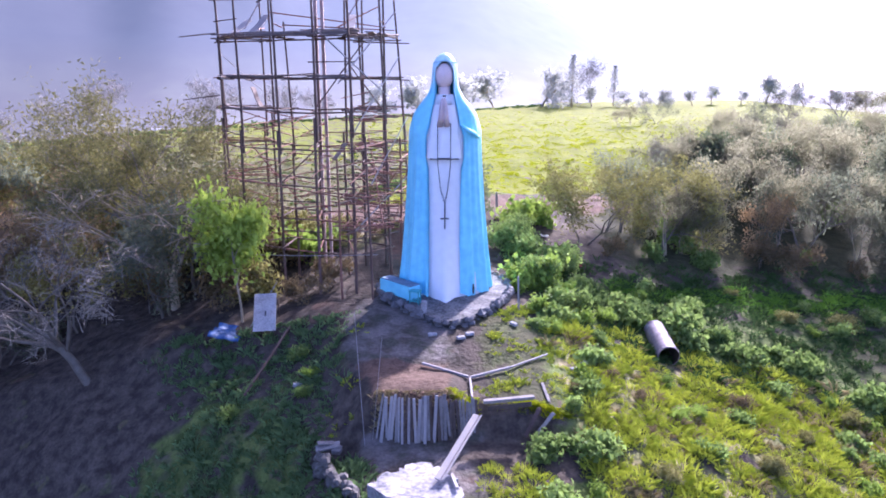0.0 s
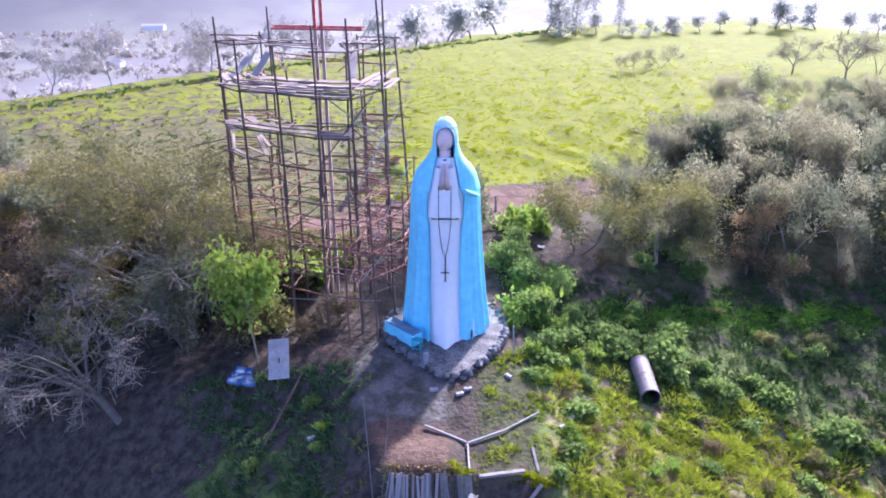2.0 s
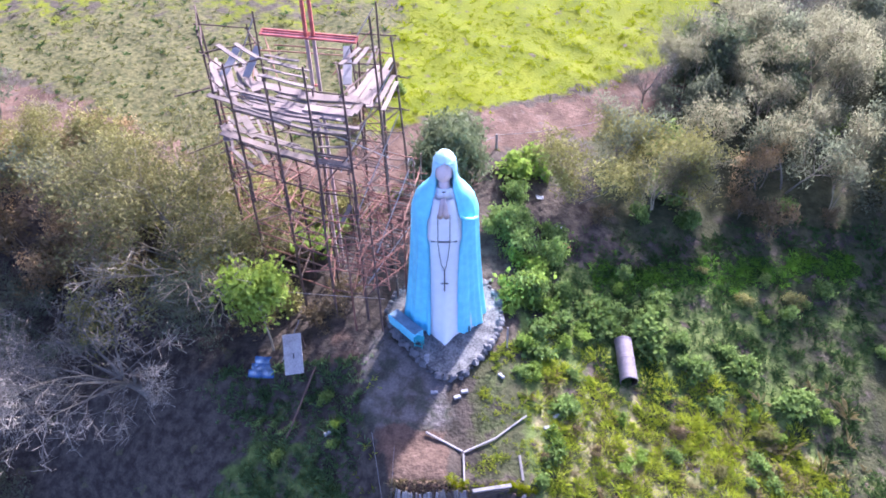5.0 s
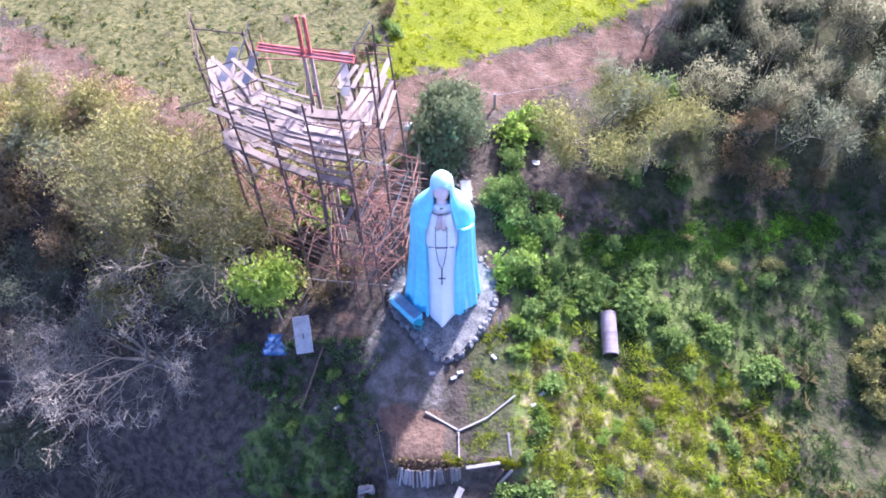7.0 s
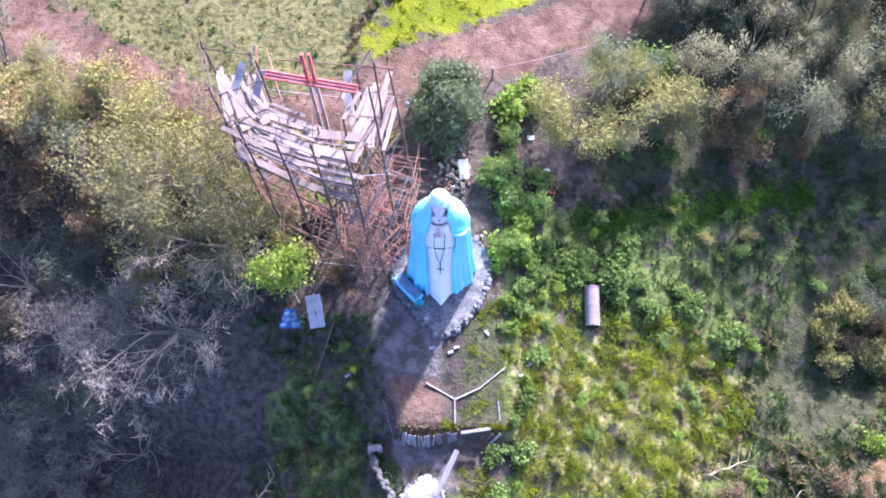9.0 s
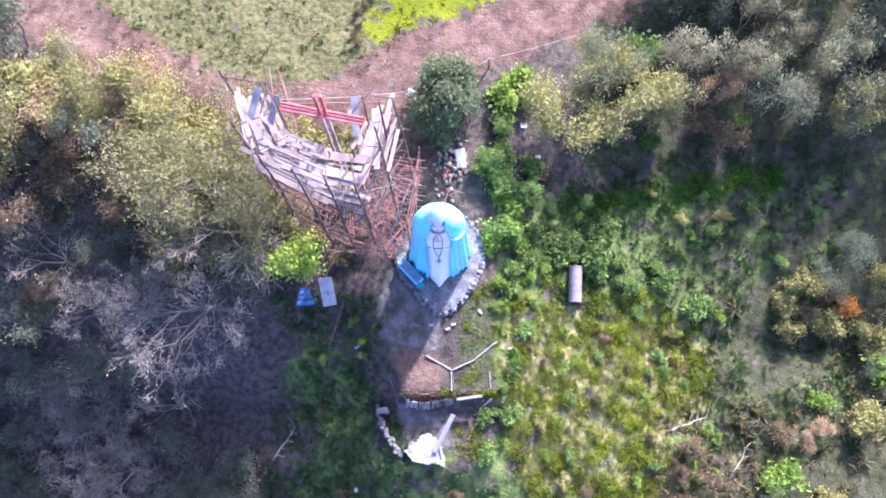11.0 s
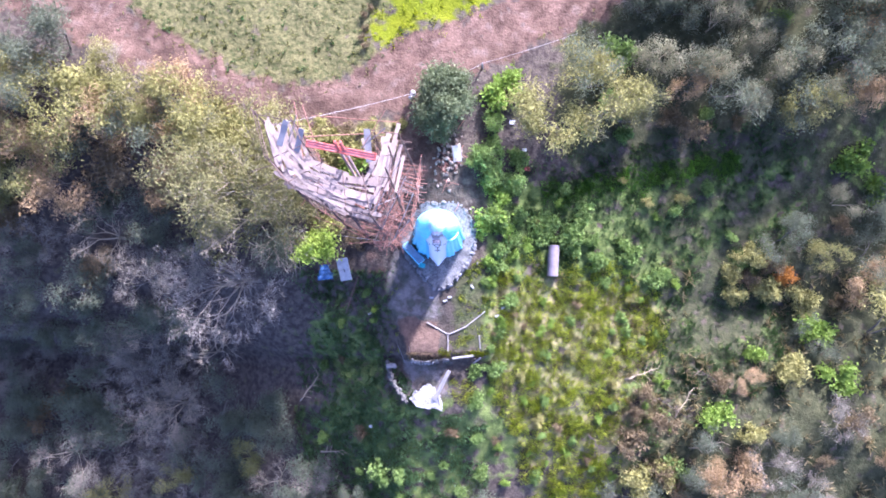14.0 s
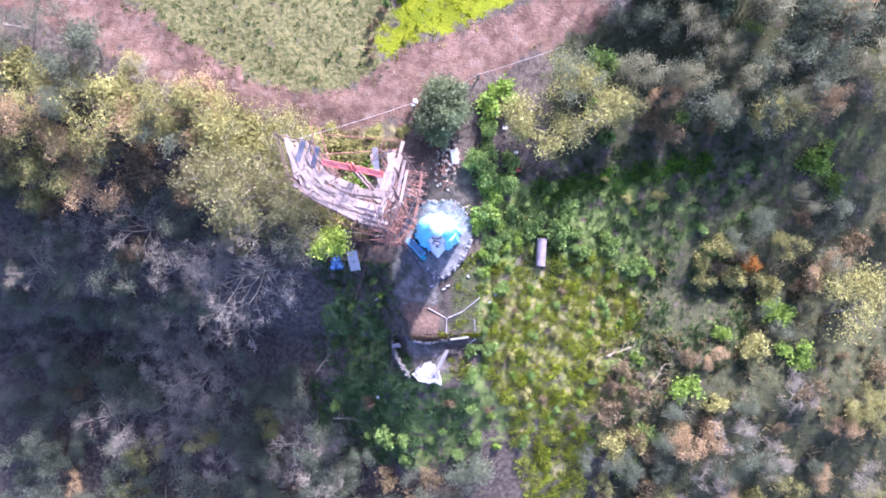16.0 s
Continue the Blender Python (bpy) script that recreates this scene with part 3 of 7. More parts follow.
build_ground()


def build_hills():
    """The hazy valley floor and the hills that close it."""
    b = Build()

    def land(u, v):
        a = (u - 0.5) * 2.6
        r = 330 + 1500 * v ** 1.6
        x, y = r * math.sin(a), r * math.cos(a)
        left = 1.0 - float(sm(-0.2, 0.42, a))
        rise = (40 + 390 * left) * float(sm(0.42, 1.0, v)) * (1 + 0.22 * math.sin(a * 6) + 0.10 * math.sin(a * 17 + 1) + 0.03 * math.sin(a * 47))
        return x, y, -44 - 14 * v + rise + 3 * math.sin(x * 0.02) * math.sin(y * 0.017)
    b.grid(land, 220, 46, 0)
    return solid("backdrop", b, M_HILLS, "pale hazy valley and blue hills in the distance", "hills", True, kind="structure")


build_hills()


# ---- the statue ----
SX, SY, SZ = 0.08, 31.3, 0.22


def statue():
    """A tall cloaked figure, its palms pressed together, with a cord of beads; one plain mesh."""
    b = Build()
    zs = [0.0, 0.8, 1.9, 3.2, 4.5, 6.1, 6.75, 7.30, 7.48, 7.62, 8.1, 8.45, 8.8, 9.1, 9.45, 9.85, 10.2, 10.44, 10.60, 10.68]
    aw = [2.13, 2.05, 1.93, 1.83, 1.73, 1.64, 1.61, 1.60, 1.57, 1.53, 1.38, 1.14, 0.84, 0.67, 0.58, 0.56, 0.51, 0.40, 0.24, 0.02]
    bf = [1.75, 1.68, 1.56, 1.42, 1.30, 1.16, 1.12, 1.12, 1.10, 1.02, 0.94, 0.86, 0.74, 0.64, 0.59, 0.58, 0.58, 0.48, 0.30, 0.02]
    bb = [1.85, 1.78, 1.66, 1.54, 1.42, 1.30, 1.24, 1.20, 1.18, 1.15, 1.08, 0.96, 0.80, 0.70, 0.64, 0.60, 0.52, 0.40, 0.24, 0.02]
    cy = [0.0, 0.0, 0.0, 0.0, 0.0, 0.0, 0.0, 0.0, 0.0, 0.0, -0.03, -0.08, -0.16, -0.22, -0.26, -0.29, -0.30, -0.30, -0.28, -0.25]

    def ring(z, phi, out=0.0):
        a, f, k, c = (float(np.interp(z, zs, q)) for q in (aw, bf, bb, cy))
        d = f if math.cos(phi) > 0 else k
        return a + out, d + out, c

    # the white dress, a little drawn in, with a pointed hem before the feet
    def dress(u, v):
        z, phi = 0.02 + 8.9 * v, 2 * math.pi * u
        a, d, c = ring(z, phi, -0.11)
        p = (phi + math.pi) % (2 * math.pi) - math.pi
        point = 0.72 * max(0.0, 1 - abs(p) / 0.38) * (1 - v) ** 5
        fold = 1 + 0.012 * math.sin(p * 17) * (1 - v)
        return (SX + a * math.sin(phi) * fold, SY + c - (d * fold + point) * math.cos(phi), SZ + z)
    b.grid(dress, 96, 40, 1, True)

    # the blue cloak with its folds, open in front and round the face
    oz = [0.0, 1.0, 4.0, 5.8, 6.2, 7.2, 7.6, 8.2, 8.7, 9.0, 9.4, 9.85, 10.08, 10.2, 10.28, 10.34, 10.7]
    ow = [0.72, 0.70, 0.68, 0.72, 0.84, 0.82, 0.66, 0.56, 0.44, 0.38, 0.375, 0.375, 0.33, 0.23, 0.12, 0.0, 0.0]

    def cloak(u, v, out=0.0):
        z = 10.68 * v ** 0.9
        a = float(np.interp(z, zs, aw))
        w = float(np.interp(z, oz, ow))
        p0 = math.asin(min(0.98, w / max(a, 0.05))) if w > 0 else 0.0
        phi = p0 + (2 * math.pi - 2 * p0) * u
        a, d, c = ring(z, phi, out)
        low = max(0.0, 1 - z / 8.6)
        fold = 1 + low * (0.045 * math.sin(phi * 13 + 0.6 * math.sin(3 * phi)) + 0.03 * math.sin(phi * 29 + 1.0)) + 0.006 * math.sin(phi * 9) * (z < 8.6)
        lift = 0.10 * max(0.0, 1 - z / 0.5) * (1 + math.sin(phi * 15 + 2.2)) * (1 if z < 0.5 else 0)
        edge = min(u, 1 - u)
        lip = 0.05 * math.exp(-(edge / 0.012) ** 2) * min(1.0, w / 0.35)
        return (SX + (a + lip) * math.sin(phi) * fold, SY + c - (d + lip) * math.cos(phi) * fold, SZ + z + lift)
    b.grid(cloak, 150, 110, 0)
    b.grid(lambda u, v: cloak(1 - u, v, -0.09), 90, 60, 0)

    # folded sleeves in front of the chest, the cloak's elbow, the throat
    def sleeves(u, v):
        z = 6.22 + 2.25 * v
        a = 0.84 - 0.30 * v ** 1.5
        y0 = SY - 1.28 + 0.26 * v
        phi = 2 * math.pi * u
        cc, ss = math.cos(phi), math.sin(phi)
        k = (abs(cc) ** 3.2 + abs(ss) ** 3.2) ** (-1 / 3.2)
        return (SX - 0.02 + a * k * ss * 0.98, y0 + 0.62 - 0.62 * k * cc, SZ + z)
    b.grid(sleeves, 40, 14, 1, True)
    # two dark boxes stand in for the shade under the sleeves
    b.box(pose(SX - 0.02, SY - 0.98, SZ + 6.2), 1.24, 0.54, 0.05, 4)
    b.box(pose(SX - 0.02, SY - 1.05, SZ + 6.22), 0.6, 0.52, 0.07, 4)
    b.tube([(SX - 0.03, SY - 0.46, SZ + 8.7), (SX - 0.03, SY - 0.46, SZ + 9.3)], [0.30, 0.25], 16, 2)
    b.tube([(SX - 0.03, SY - 0.50, SZ + 8.5), (SX - 0.03, SY - 0.50, SZ + 8.9)], [0.47, 0.34], 18, 1)
    b.ball((SX - 0.03, SY - 0.92, SZ + 8.86), (0.09, 0.03, 0.035), 4, 10, 7)

    # the cloak gathered over the forearms
    for s in (1,):
        b.tube([(SX + s * 1.52, SY - 0.45, SZ + 7.05), (SX + s * 1.30, SY - 0.86, SZ + 7.25), (SX + s * 0.98, SY - 1.08, SZ + 7.42), (SX + s * 0.72, SY - 1.12, SZ + 7.62)], [0.07, 0.10, 0.10, 0.05], 12, 0)
    # a plain oval face
    b.ball((SX - 0.04, SY - 0.49, SZ + 9.72), (0.41, 0.42, 0.56), 2, 26, 18)
    b.ball((SX - 0.04, SY - 0.90, SZ + 9.68), (0.045, 0.045, 0.11), 2, 10, 8)
    # pressed palms
    for s in (-1, 1):
        pts = [(SX - 0.06 + s * 0.15, SY - 1.14, SZ + 7.62), (SX - 0.06 + s * 0.10, SY - 1.30, SZ + 7.95), (SX - 0.06 + s * 0.08, SY - 1.34, SZ + 8.35), (SX - 0.06 + s * 0.05, SY - 1.28, SZ + 8.78)]
        b.tube(pts, [0.14, 0.125, 0.105, 0.045], 10, 3)
    # a wreath of pale flowers laid round the hood
    wreath = []
    for i in range(29):
        p = 2 * math.pi * i / 28
        a, d, c = ring(10.26, p, 0.01)
        wreath.append((SX + a * math.sin(p), SY + c - d * math.cos(p), SZ + 10.24 + 0.06 * math.cos(p)))
    b.tube(wreath, [0.014] * 29, 5, 5, False)
    for i, (x, y, z) in enumerate(wreath[:-1]):
        k = 0.016 + 0.026 * abs(math.sin(i * 2.3))
        b.ball((x, y, z + 0.02 * math.sin(i * 1.7)), (k, k, k), 5, 6, 5)
    # the cord of beads and its cross
    def front(z):
        return dress(0.0, (z - 0.02) / 8.9)[1] - 0.06

    def chest(z):
        return SY - 1.28 + 0.26 * (z - 6.22) / 2.25 - 0.05
    low = [(SX + 0.0, front(4.35), SZ + 4.35)]
    for s in (-1, 1):
        up = [(SX - 0.03 + s * 0.28, chest(z), SZ + z) for z in (7.7, 7.0, 6.4, 6.22)]
        dn = [(SX - 0.03 + s * w, front(z), SZ + z) for w, z in ((0.27, 5.9), (0.22, 5.4), (0.14, 4.8))]
        b.tube(up + dn + low, [0.013] * 8, 5, 4)
        for i in range(26):
            z = 7.7 - 3.3 * i / 25
            w = 0.28 if z > 6 else 0.28 * math.sqrt(max(0.0, (z - 4.35) / 1.65))
            b.ball((SX - 0.03 + s * w, (chest(z) if z > 6.22 else front(z)) - 0.01, SZ + z), (0.024, 0.024, 0.026), 4, 6, 5)
    b.tube([(SX, front(4.35), SZ + 4.35), (SX, front(3.85), SZ + 3.85)], [0.03, 0.03], 5, 4)
    b.tube([(SX, front(3.9) - 0.03, SZ + 3.9), (SX, front(3.15) - 0.03, SZ + 3.15)], [0.03, 0.03], 5, 4)
    b.tube([(SX - 0.19, front(3.6) - 0.03, SZ + 3.6), (SX + 0.19, front(3.6) - 0.03, SZ + 3.6)], [0.03, 0.03], 5, 4)
    # a dark upright sliver at the cloak's ragged hem
    b.ball((SX + 1.28, SY - 1.57, SZ + 0.42), (0.05, 0.05, 0.26), 4, 7, 6)
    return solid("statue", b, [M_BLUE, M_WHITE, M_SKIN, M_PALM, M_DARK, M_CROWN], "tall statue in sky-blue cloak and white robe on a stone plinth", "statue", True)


statue()


# ---- the plinth of rubble stones ----
def plinth_edge(a):
    """The plinth's outline: round, drawn out to a point in front. a from the front."""
    a = (a + math.pi) % (2 * math.pi) - math.pi
    r = 3.05 + 0.95 * math.exp(-(a / 0.42) ** 2) + 0.12 * math.sin(3 * a + 0.6) + 0.32 * math.exp(-((abs(a) - 2.75) / 0.25) ** 2)
    return 0.18 + r * math.sin(a), SY - 0.15 - r * math.cos(a)


def plinth():
    ob = thing("plinth", 0, 0, 0, "round plinth of grey rubble stones capped with rough concrete", "plinth")
    b = Build()
    n = 64

    def top(u, v):
        x, y = plinth_edge(2 * math.pi * u)
        k = v
        cx, cyy = 0.18, SY - 0.15
        px, py = cx + (x - cx) * k * 0.97, cyy + (y - cyy) * k * 0.97
        drop = 0.22 * max(0.0, (SY - 1.9 - py) / 2.0)
        return px, py, 0.30 - drop + 0.035 * math.sin(px * 5) * math.sin(py * 4.3)
    b.grid(top, n, 12, 0, True)

    def side(u, v):
        x, y = plinth_edge(2 * math.pi * u)
        tx, ty, tz = top(u, 1)
        return tx, ty, tz - 1.0 * v
    b.grid(side, n, 3, 0, True)
    part("cap", b, M_CONCRETE, ob)
    rng = random.Random(11)
    shapes = [stone_mesh(rng, "stone") for _ in range(6)]
    for row in range(3):
        m = 58
        for i in range(m):
            a = 2 * math.pi * (i + 0.5 * (row % 2) + rng.uniform(-0.2, 0.2)) / m
            x, y = plinth_edge(a)
            drop = 0.22 * max(0.0, (SY - 1.9 - y) / 2.0)
            z = 0.27 - drop - 0.26 * row
            if z + 0.1 < hz(x, y) - 0.15:
                continue
            s = rng.uniform(0.55, 1.6)
            mm = Matrix.Translation((x, y, z)) @ Euler((rng.uniform(-.4, .4), rng.uniform(-.4, .4), rng.uniform(0, 6.3))).to_matrix().to_4x4() @ Matrix.Diagonal((0.21 * s, 0.17 * s, 0.15 * s, 1))
            part("stone", rng.choice(shapes), None, ob, m=mm)


def stone_mesh(rng, name, material=None):
    b = Build()
    seed = rng.random() * 50

    def fn(u, v):
        a, e = 2 * math.pi * u, math.pi * (v - 0.5) * 0.99
        d = Vector((math.cos(e) * math.cos(a), math.cos(e) * math.sin(a), math.sin(e)))
        k = 0.85 + 0.5 * noise.noise(d * 1.4 + Vector((seed, 0, 0)))
        return d * k
    b.grid(fn, 7, 5, 0, True)
    return b.mesh(name, [material or M_STONE])


plinth()


# ---- the scaffold round the steel cross ----
POLES = {}


def rod(name, p, q, r, material, parent, label=""):
    """A pole from p to q, on one shared slightly crooked stick per material."""
    if material.name not in POLES:
        b = Build()
        rings = [(0, 0, 0, 1.0), (0.35, 0.15, 0.3, 0.95), (-0.3, 0.2, 0.65, 0.88), (0, 0, 1, 0.75)]
        vs = [(ox + r0 * math.cos(k * math.pi / 3), oy + r0 * math.sin(k * math.pi / 3), oz) for ox, oy, oz, r0 in rings for k in range(6)]
        fs = [(i * 6 + k, i * 6 + (k + 1) % 6, i * 6 + 6 + (k + 1) % 6, i * 6 + 6 + k) for i in range(3) for k in range(6)]
        b.add(vs, fs + [(5, 4, 3, 2, 1, 0), (18, 19, 20, 21, 22, 23)])
        POLES[material.name] = b.mesh("pole", [material])
    p, q = Vector(p), Vector(q)
    d = q - p
    turn = d.to_track_quat("Z", "Y").to_matrix().to_4x4()
    return part(name, POLES[material.name], None, parent, label, m=Matrix.Translation(p) @ turn @ Matrix.Diagonal((r, r, d.length, 1)))


OUTER = [(-11.6, 37.5), (-10.85, 34.6), (-9.6, 33.2), (-7.6, 32.2), (-5.75, 31.35), (-4.05, 30.95), (-2.65, 32.8), (-2.95, 35.0), (-1.9, 36.3)]
INNER = [(-9.4, 37.2), (-8.6, 35.6), (-7.4, 34.4), (-6.0, 33.8), (-4.7, 33.6), (-4.0, 34.8), (-4.2, 36.6)]
LEVELS = [1.9, 3.4, 5.0, 6.65, 8.35, 9.8, 11.6, 13.65]


def scaffold():
    rng = random.Random(21)
    ob = thing("scaffold", -6.5, 34.5, hz(-6.5, 34.5), "tall rickety scaffold of tied wooden poles with plank decks", "scaffold")
    base = Vector((-6.5, 34.5, hz(-6.5, 34.5)))

    def j(s):
        return rng.uniform(-s, s)

    def R(name, p, q, r, m=None):
        return rod(name, Vector(p) - base, Vector(q) - base, r, m or (M_REDPOLE if rng.random() < 0.4 and p[2] < 7 else M_POLE), ob)
    tops = [14.6, 14.8, 13.9, 13.8, 14.7, 15.0, 15.8, 15.9, 13.65]
    lean = [(-0.2, 0.1), (0.05, 0), (0.1, -0.1), (0, 0), (0.1, 0), (-0.1, 0.05), (-0.55, 1.1), (0.05, 0), (-0.7, 0.1)]
    foot = []
    for (x, y), t, (lx, ly) in zip(OUTER, tops, lean):
        g = hz(x, y) - 0.15
        foot.append((x, y, lx, ly, g, t))
        mid = g + (t - g) * 0.52
        R("post", (x + lx * -0.3, y + ly * -0.3, g), (x + lx * 0.2, y + ly * 0.2, mid + 0.6), 0.075, M_POLE)
        R("post", (x + lx * 0.2 + 0.09, y + ly * 0.2, mid - 0.5), (x + lx * 0.8, y + ly * 0.8, t), 0.062, M_POLE)
    ifoot = []
    for k, (x, y) in enumerate(INNER):
        g = hz(x, y) - 0.15
        t = (13.9, 15.2, 12.4, 12.6, 13.3, 14.0, 13.6)[k]
        ifoot.append((x, y, 0, 0, g, t))
        R("post", (x, y, g), (x + j(0.1), y + j(0.1), g + (t - g) * 0.55), 0.065, M_POLE)
        R("post", (x + 0.08, y, g + (t - g) * 0.5), (x + j(0.15), y + j(0.15), t), 0.055, M_POLE)

    def at(f, z):
        k = (z - f[4]) / (f[5] - f[4])
        return Vector((f[0] + f[2] * (1.1 * k - 0.3), f[1] + f[3] * (1.1 * k - 0.3), z))
    for z in LEVELS:
        for ring in (foot, ifoot):
            for f, g in zip(ring, ring[1:]):
                if z > min(f[5], g[5]) - 0.2:
                    continue
                p, q = at(f, z + j(0.06)), at(g, z + j(0.06))
                d = (q - p).normalized()
                R("ledger", p - d * rng.uniform(0.05, 0.3), q + d * rng.uniform(0.05, 0.3), 0.042 + j(0.008))
                if ring is foot and rng.random() < 0.25:
                    up = Vector((0, 0, 0.8 + j(0.2)))
                    R("rail", p - d * 0.2 + up, q + d * 0.3 + up + Vector((0, 0, j(0.12))), 0.03)
        for k, f in enumerate(foot):
            g = ifoot[min(len(ifoot) - 1, max(0, round(k * (len(ifoot) - 1) / (len(foot) - 1))))]
            p, q = at(f, z + 0.05), at(g, z + 0.05)
            d = (q - p).normalized()
            R("transom", p - d * rng.uniform(0.05, 0.3), q + d * rng.uniform(0.1, 0.4), 0.036)
        # close-set putlogs on the two open flanks
        if 2.5 < z < 11:
            for k, n in ((0, 4), (6, 4), (5, 3)):
                for i in range(n):
                    s = (i + 0.5) / n
                    p = at(foot[k], z + 0.03).lerp(at(foot[k + 1], z + 0.03), s)
                    g0, g1 = (ifoot[0], ifoot[1]) if k == 0 else (ifoot[5], ifoot[6]) if k == 6 else (ifoot[4], ifoot[5])
                    q = at(g0, z + 0.03).lerp(at(g1, z + 0.03), s)
                    d = (q - p).normalized()
                    R("putlog", p - d * 0.3, q + d * rng.uniform(0.0, 0.4) + Vector((0, 0, j(0.15))), 0.028, M_REDPOLE if rng.random() < 0.6 else M_POLE)
    # a lower outwork on the statue's side
    low = []
    for x, y, t in ((-4.6, 30.2, 6.4), (-3.2, 30.15, 7.4), (-1.95, 31.8, 7.2), (-1.55, 34.2, 8.2), (-1.3, 36.4, 7.0)):
        g = hz(x, y) - 0.15
        low.append((x, y, 0, 0, g, t))
        R("post", (x, y, g), (x + j(0.15), y + j(0.15), t), 0.055)
    for z in (3.4, 4.8, 6.2):
        for f, g in zip(low, low[1:]):
            p, q = at(f, z + j(0.15)), at(g, z + j(0.15))
            d = (q - p).normalized()
            R("ledger", p - d * rng.uniform(0.2, 0.6), q + d * rng.uniform(0.2, 0.6), 0.035, M_REDPOLE)
            for i in range(3):
                s = (i + 0.5) / 3
                c = p.lerp(q, s)
                e = Vector((-d.y, d.x, 0.02 * i))
                R("putlog", c - e * rng.uniform(0.3, 0.7), c + e * rng.uniform(1.0, 2.0), 0.028, M_REDPOLE if rng.random() < 0.7 else M_POLE)
    # light rungs tied to the front corner
    for i in range(15):
        z = rng.uniform(2.5, 9.5)
        s = rng.random()
        p = Vector((-4.4, 30.6, z)).lerp(Vector((-2.2, 32.6, z)), s)
        a = rng.choice((0.35, 0.5, 2.2, 2.4)) + j(0.25)
        L = rng.uniform(0.8, 1.8)
        e = Vector((math.cos(a), math.sin(a), j(0.25)))
        R("rung", p - e * L * 0.5, p + e * L * 0.5, 0.024, M_REDPOLE)
    # thick tangle of reddish putlogs and props below the decks
    for i in range(60):
        z = 3.0 + 1.25 * (i % 5) + j(0.06)
        s = rng.random()
        p = Vector((-3.5, 31.2, z)).lerp(Vector((-2.0, 34.9, z)), s) + Vector((rng.uniform(-1.2, 0.0), 0, 0))
        a = (1.18, 2.75)[i % 3 > 0] + j(0.06)
        L = rng.uniform(1.5, 2.6)
        e = Vector((math.cos(a), math.sin(a), j(0.05)))
        R("putlog", p - e * L * 0.5, p + e * L * 0.5, 0.034, M_PLANK if rng.random() < 0.35 else M_REDPOLE)
    for i in range(56):
        z = rng.uniform(2.6, 8.6)
        s = rng.random()
        p = Vector((-10.3, 34.4, z)).lerp(Vector((-5.2, 31.7, z)), s) + Vector((j(0.4), 0.5 + j(0.7), 0))
        a = rng.choice((-0.5, -0.45, 1.1, 1.3)) + j(0.25)
        L = rng.uniform(1.2, 2.8)
        e = Vector((math.cos(a), math.sin(a), j(0.3)))
        R("putlog", p - e * L * 0.5, p + e * L * 0.5, 0.028, M_REDPOLE)
    # back ledgers across the open side
    for z in (9.8, 11.6):
        R("ledger", (-11.9, 37.6, z), (-8.9, 37.4, z + 0.1), 0.04, M_POLE)
        R("ledger", (-4.6, 36.9, z), (-1.7, 36.4, z - 0.1), 0.04, M_POLE)
    # slanting braces
    for k in range(len(foot) - 1):
        for z in (1.9, 5.0, 8.35):
            if rng.random() < 0.35:
                a, c = (foot[k], foot[k + 1]) if rng.random() < 0.5 else (foot[k + 1], foot[k])
                R("brace", at(a, z), at(c, z + 1.7 + rng.uniform(0, 1.2)), 0.03)
    for p, q in (((-9.2, 33.3, 6.8), (-6.4, 33.9, 3.0)), ((-5.6, 31.4, 8.6), (-3.4, 31.3, 11.4)), ((-10.9, 34.6, 9.0), (-12.4, 33.8, 8.8)), ((-10.9, 34.7, 11.9), (-12.5, 34.2, 11.7)),
                 ((-2.6, 32.7, 2.5), (-1.2, 35.6, 6.0)), ((-3.0, 35.2, 4.2), (-1.4, 33.9, 6.7))):
        R("brace", p, q, 0.035)
    # plank decks round three sides
    shapes = [plank_mesh(m, n) for m in (M_PLANK, M_DECK) for n in range(2)]

    def plank(p, q, w, shape=None):
        p, q = (Vector((c[0], c[1], c[2] - (0.15 if 11.895 < c[2] < 12.3 else 0.25 if 9.95 < c[2] < 10.4 else 0))) for c in (p, q))
        d = q - p
        turn = d.to_track_quat("X", "Z").to_matrix().to_4x4() @ pose(0, 0, 0, rng.uniform(-5, 5))
        part("plank", shape or shapes[0 if rng.random() < 0.55 else rng.randrange(4)], None, ob, m=Matrix.Translation((p + q) / 2 - base) @ turn @ Matrix.Diagonal((d.length, w, 0.045, 1)))

    def deck(z, bays, lanes, keep):
        for k in bays:
            f0, f1 = foot[k], foot[k + 1]
            n = len(ifoot) - 1
            g0, g1 = ifoot[min(n, round(k * n / 8))], ifoot[min(n, round((k + 1) * n / 8))]
            if g0 is g1:
                g1 = ifoot[min(n, ifoot.index(g0) + 1)]
            for i in range(lanes):
                if rng.random() > keep:
                    continue
                s = (i + 0.4 + j(0.25)) / lanes
                p, q = at(f0, z + 0.1).lerp(at(g0, z + 0.1), s), at(f1, z + 0.1).lerp(at(g1, z + 0.1), s)
                d = q - p
                if d.length < 0.8:
                    continue
                plank(p - d * rng.uniform(0.02, 0.2) + Vector((0, 0, j(0.03) + 0.02 * i)), q + d * rng.uniform(0.02, 0.2) + Vector((0, 0, j(0.05) + 0.02 * i)), rng.uniform(0.11, 0.22))
    deck(11.6, range(0, 5), 8, 0.66)
    deck(9.8, range(1, 5), 5, 0.5)
    deck(9.8, (0,), 4, 0.6)
    deck(11.6, (6,), 5, 0.6)
    deck(13.6, (6,), 3, 0.6)
    deck(13.65, range(1, 4), 4, 0.55)
    deck(8.35, (0, 1), 3, 0.35)
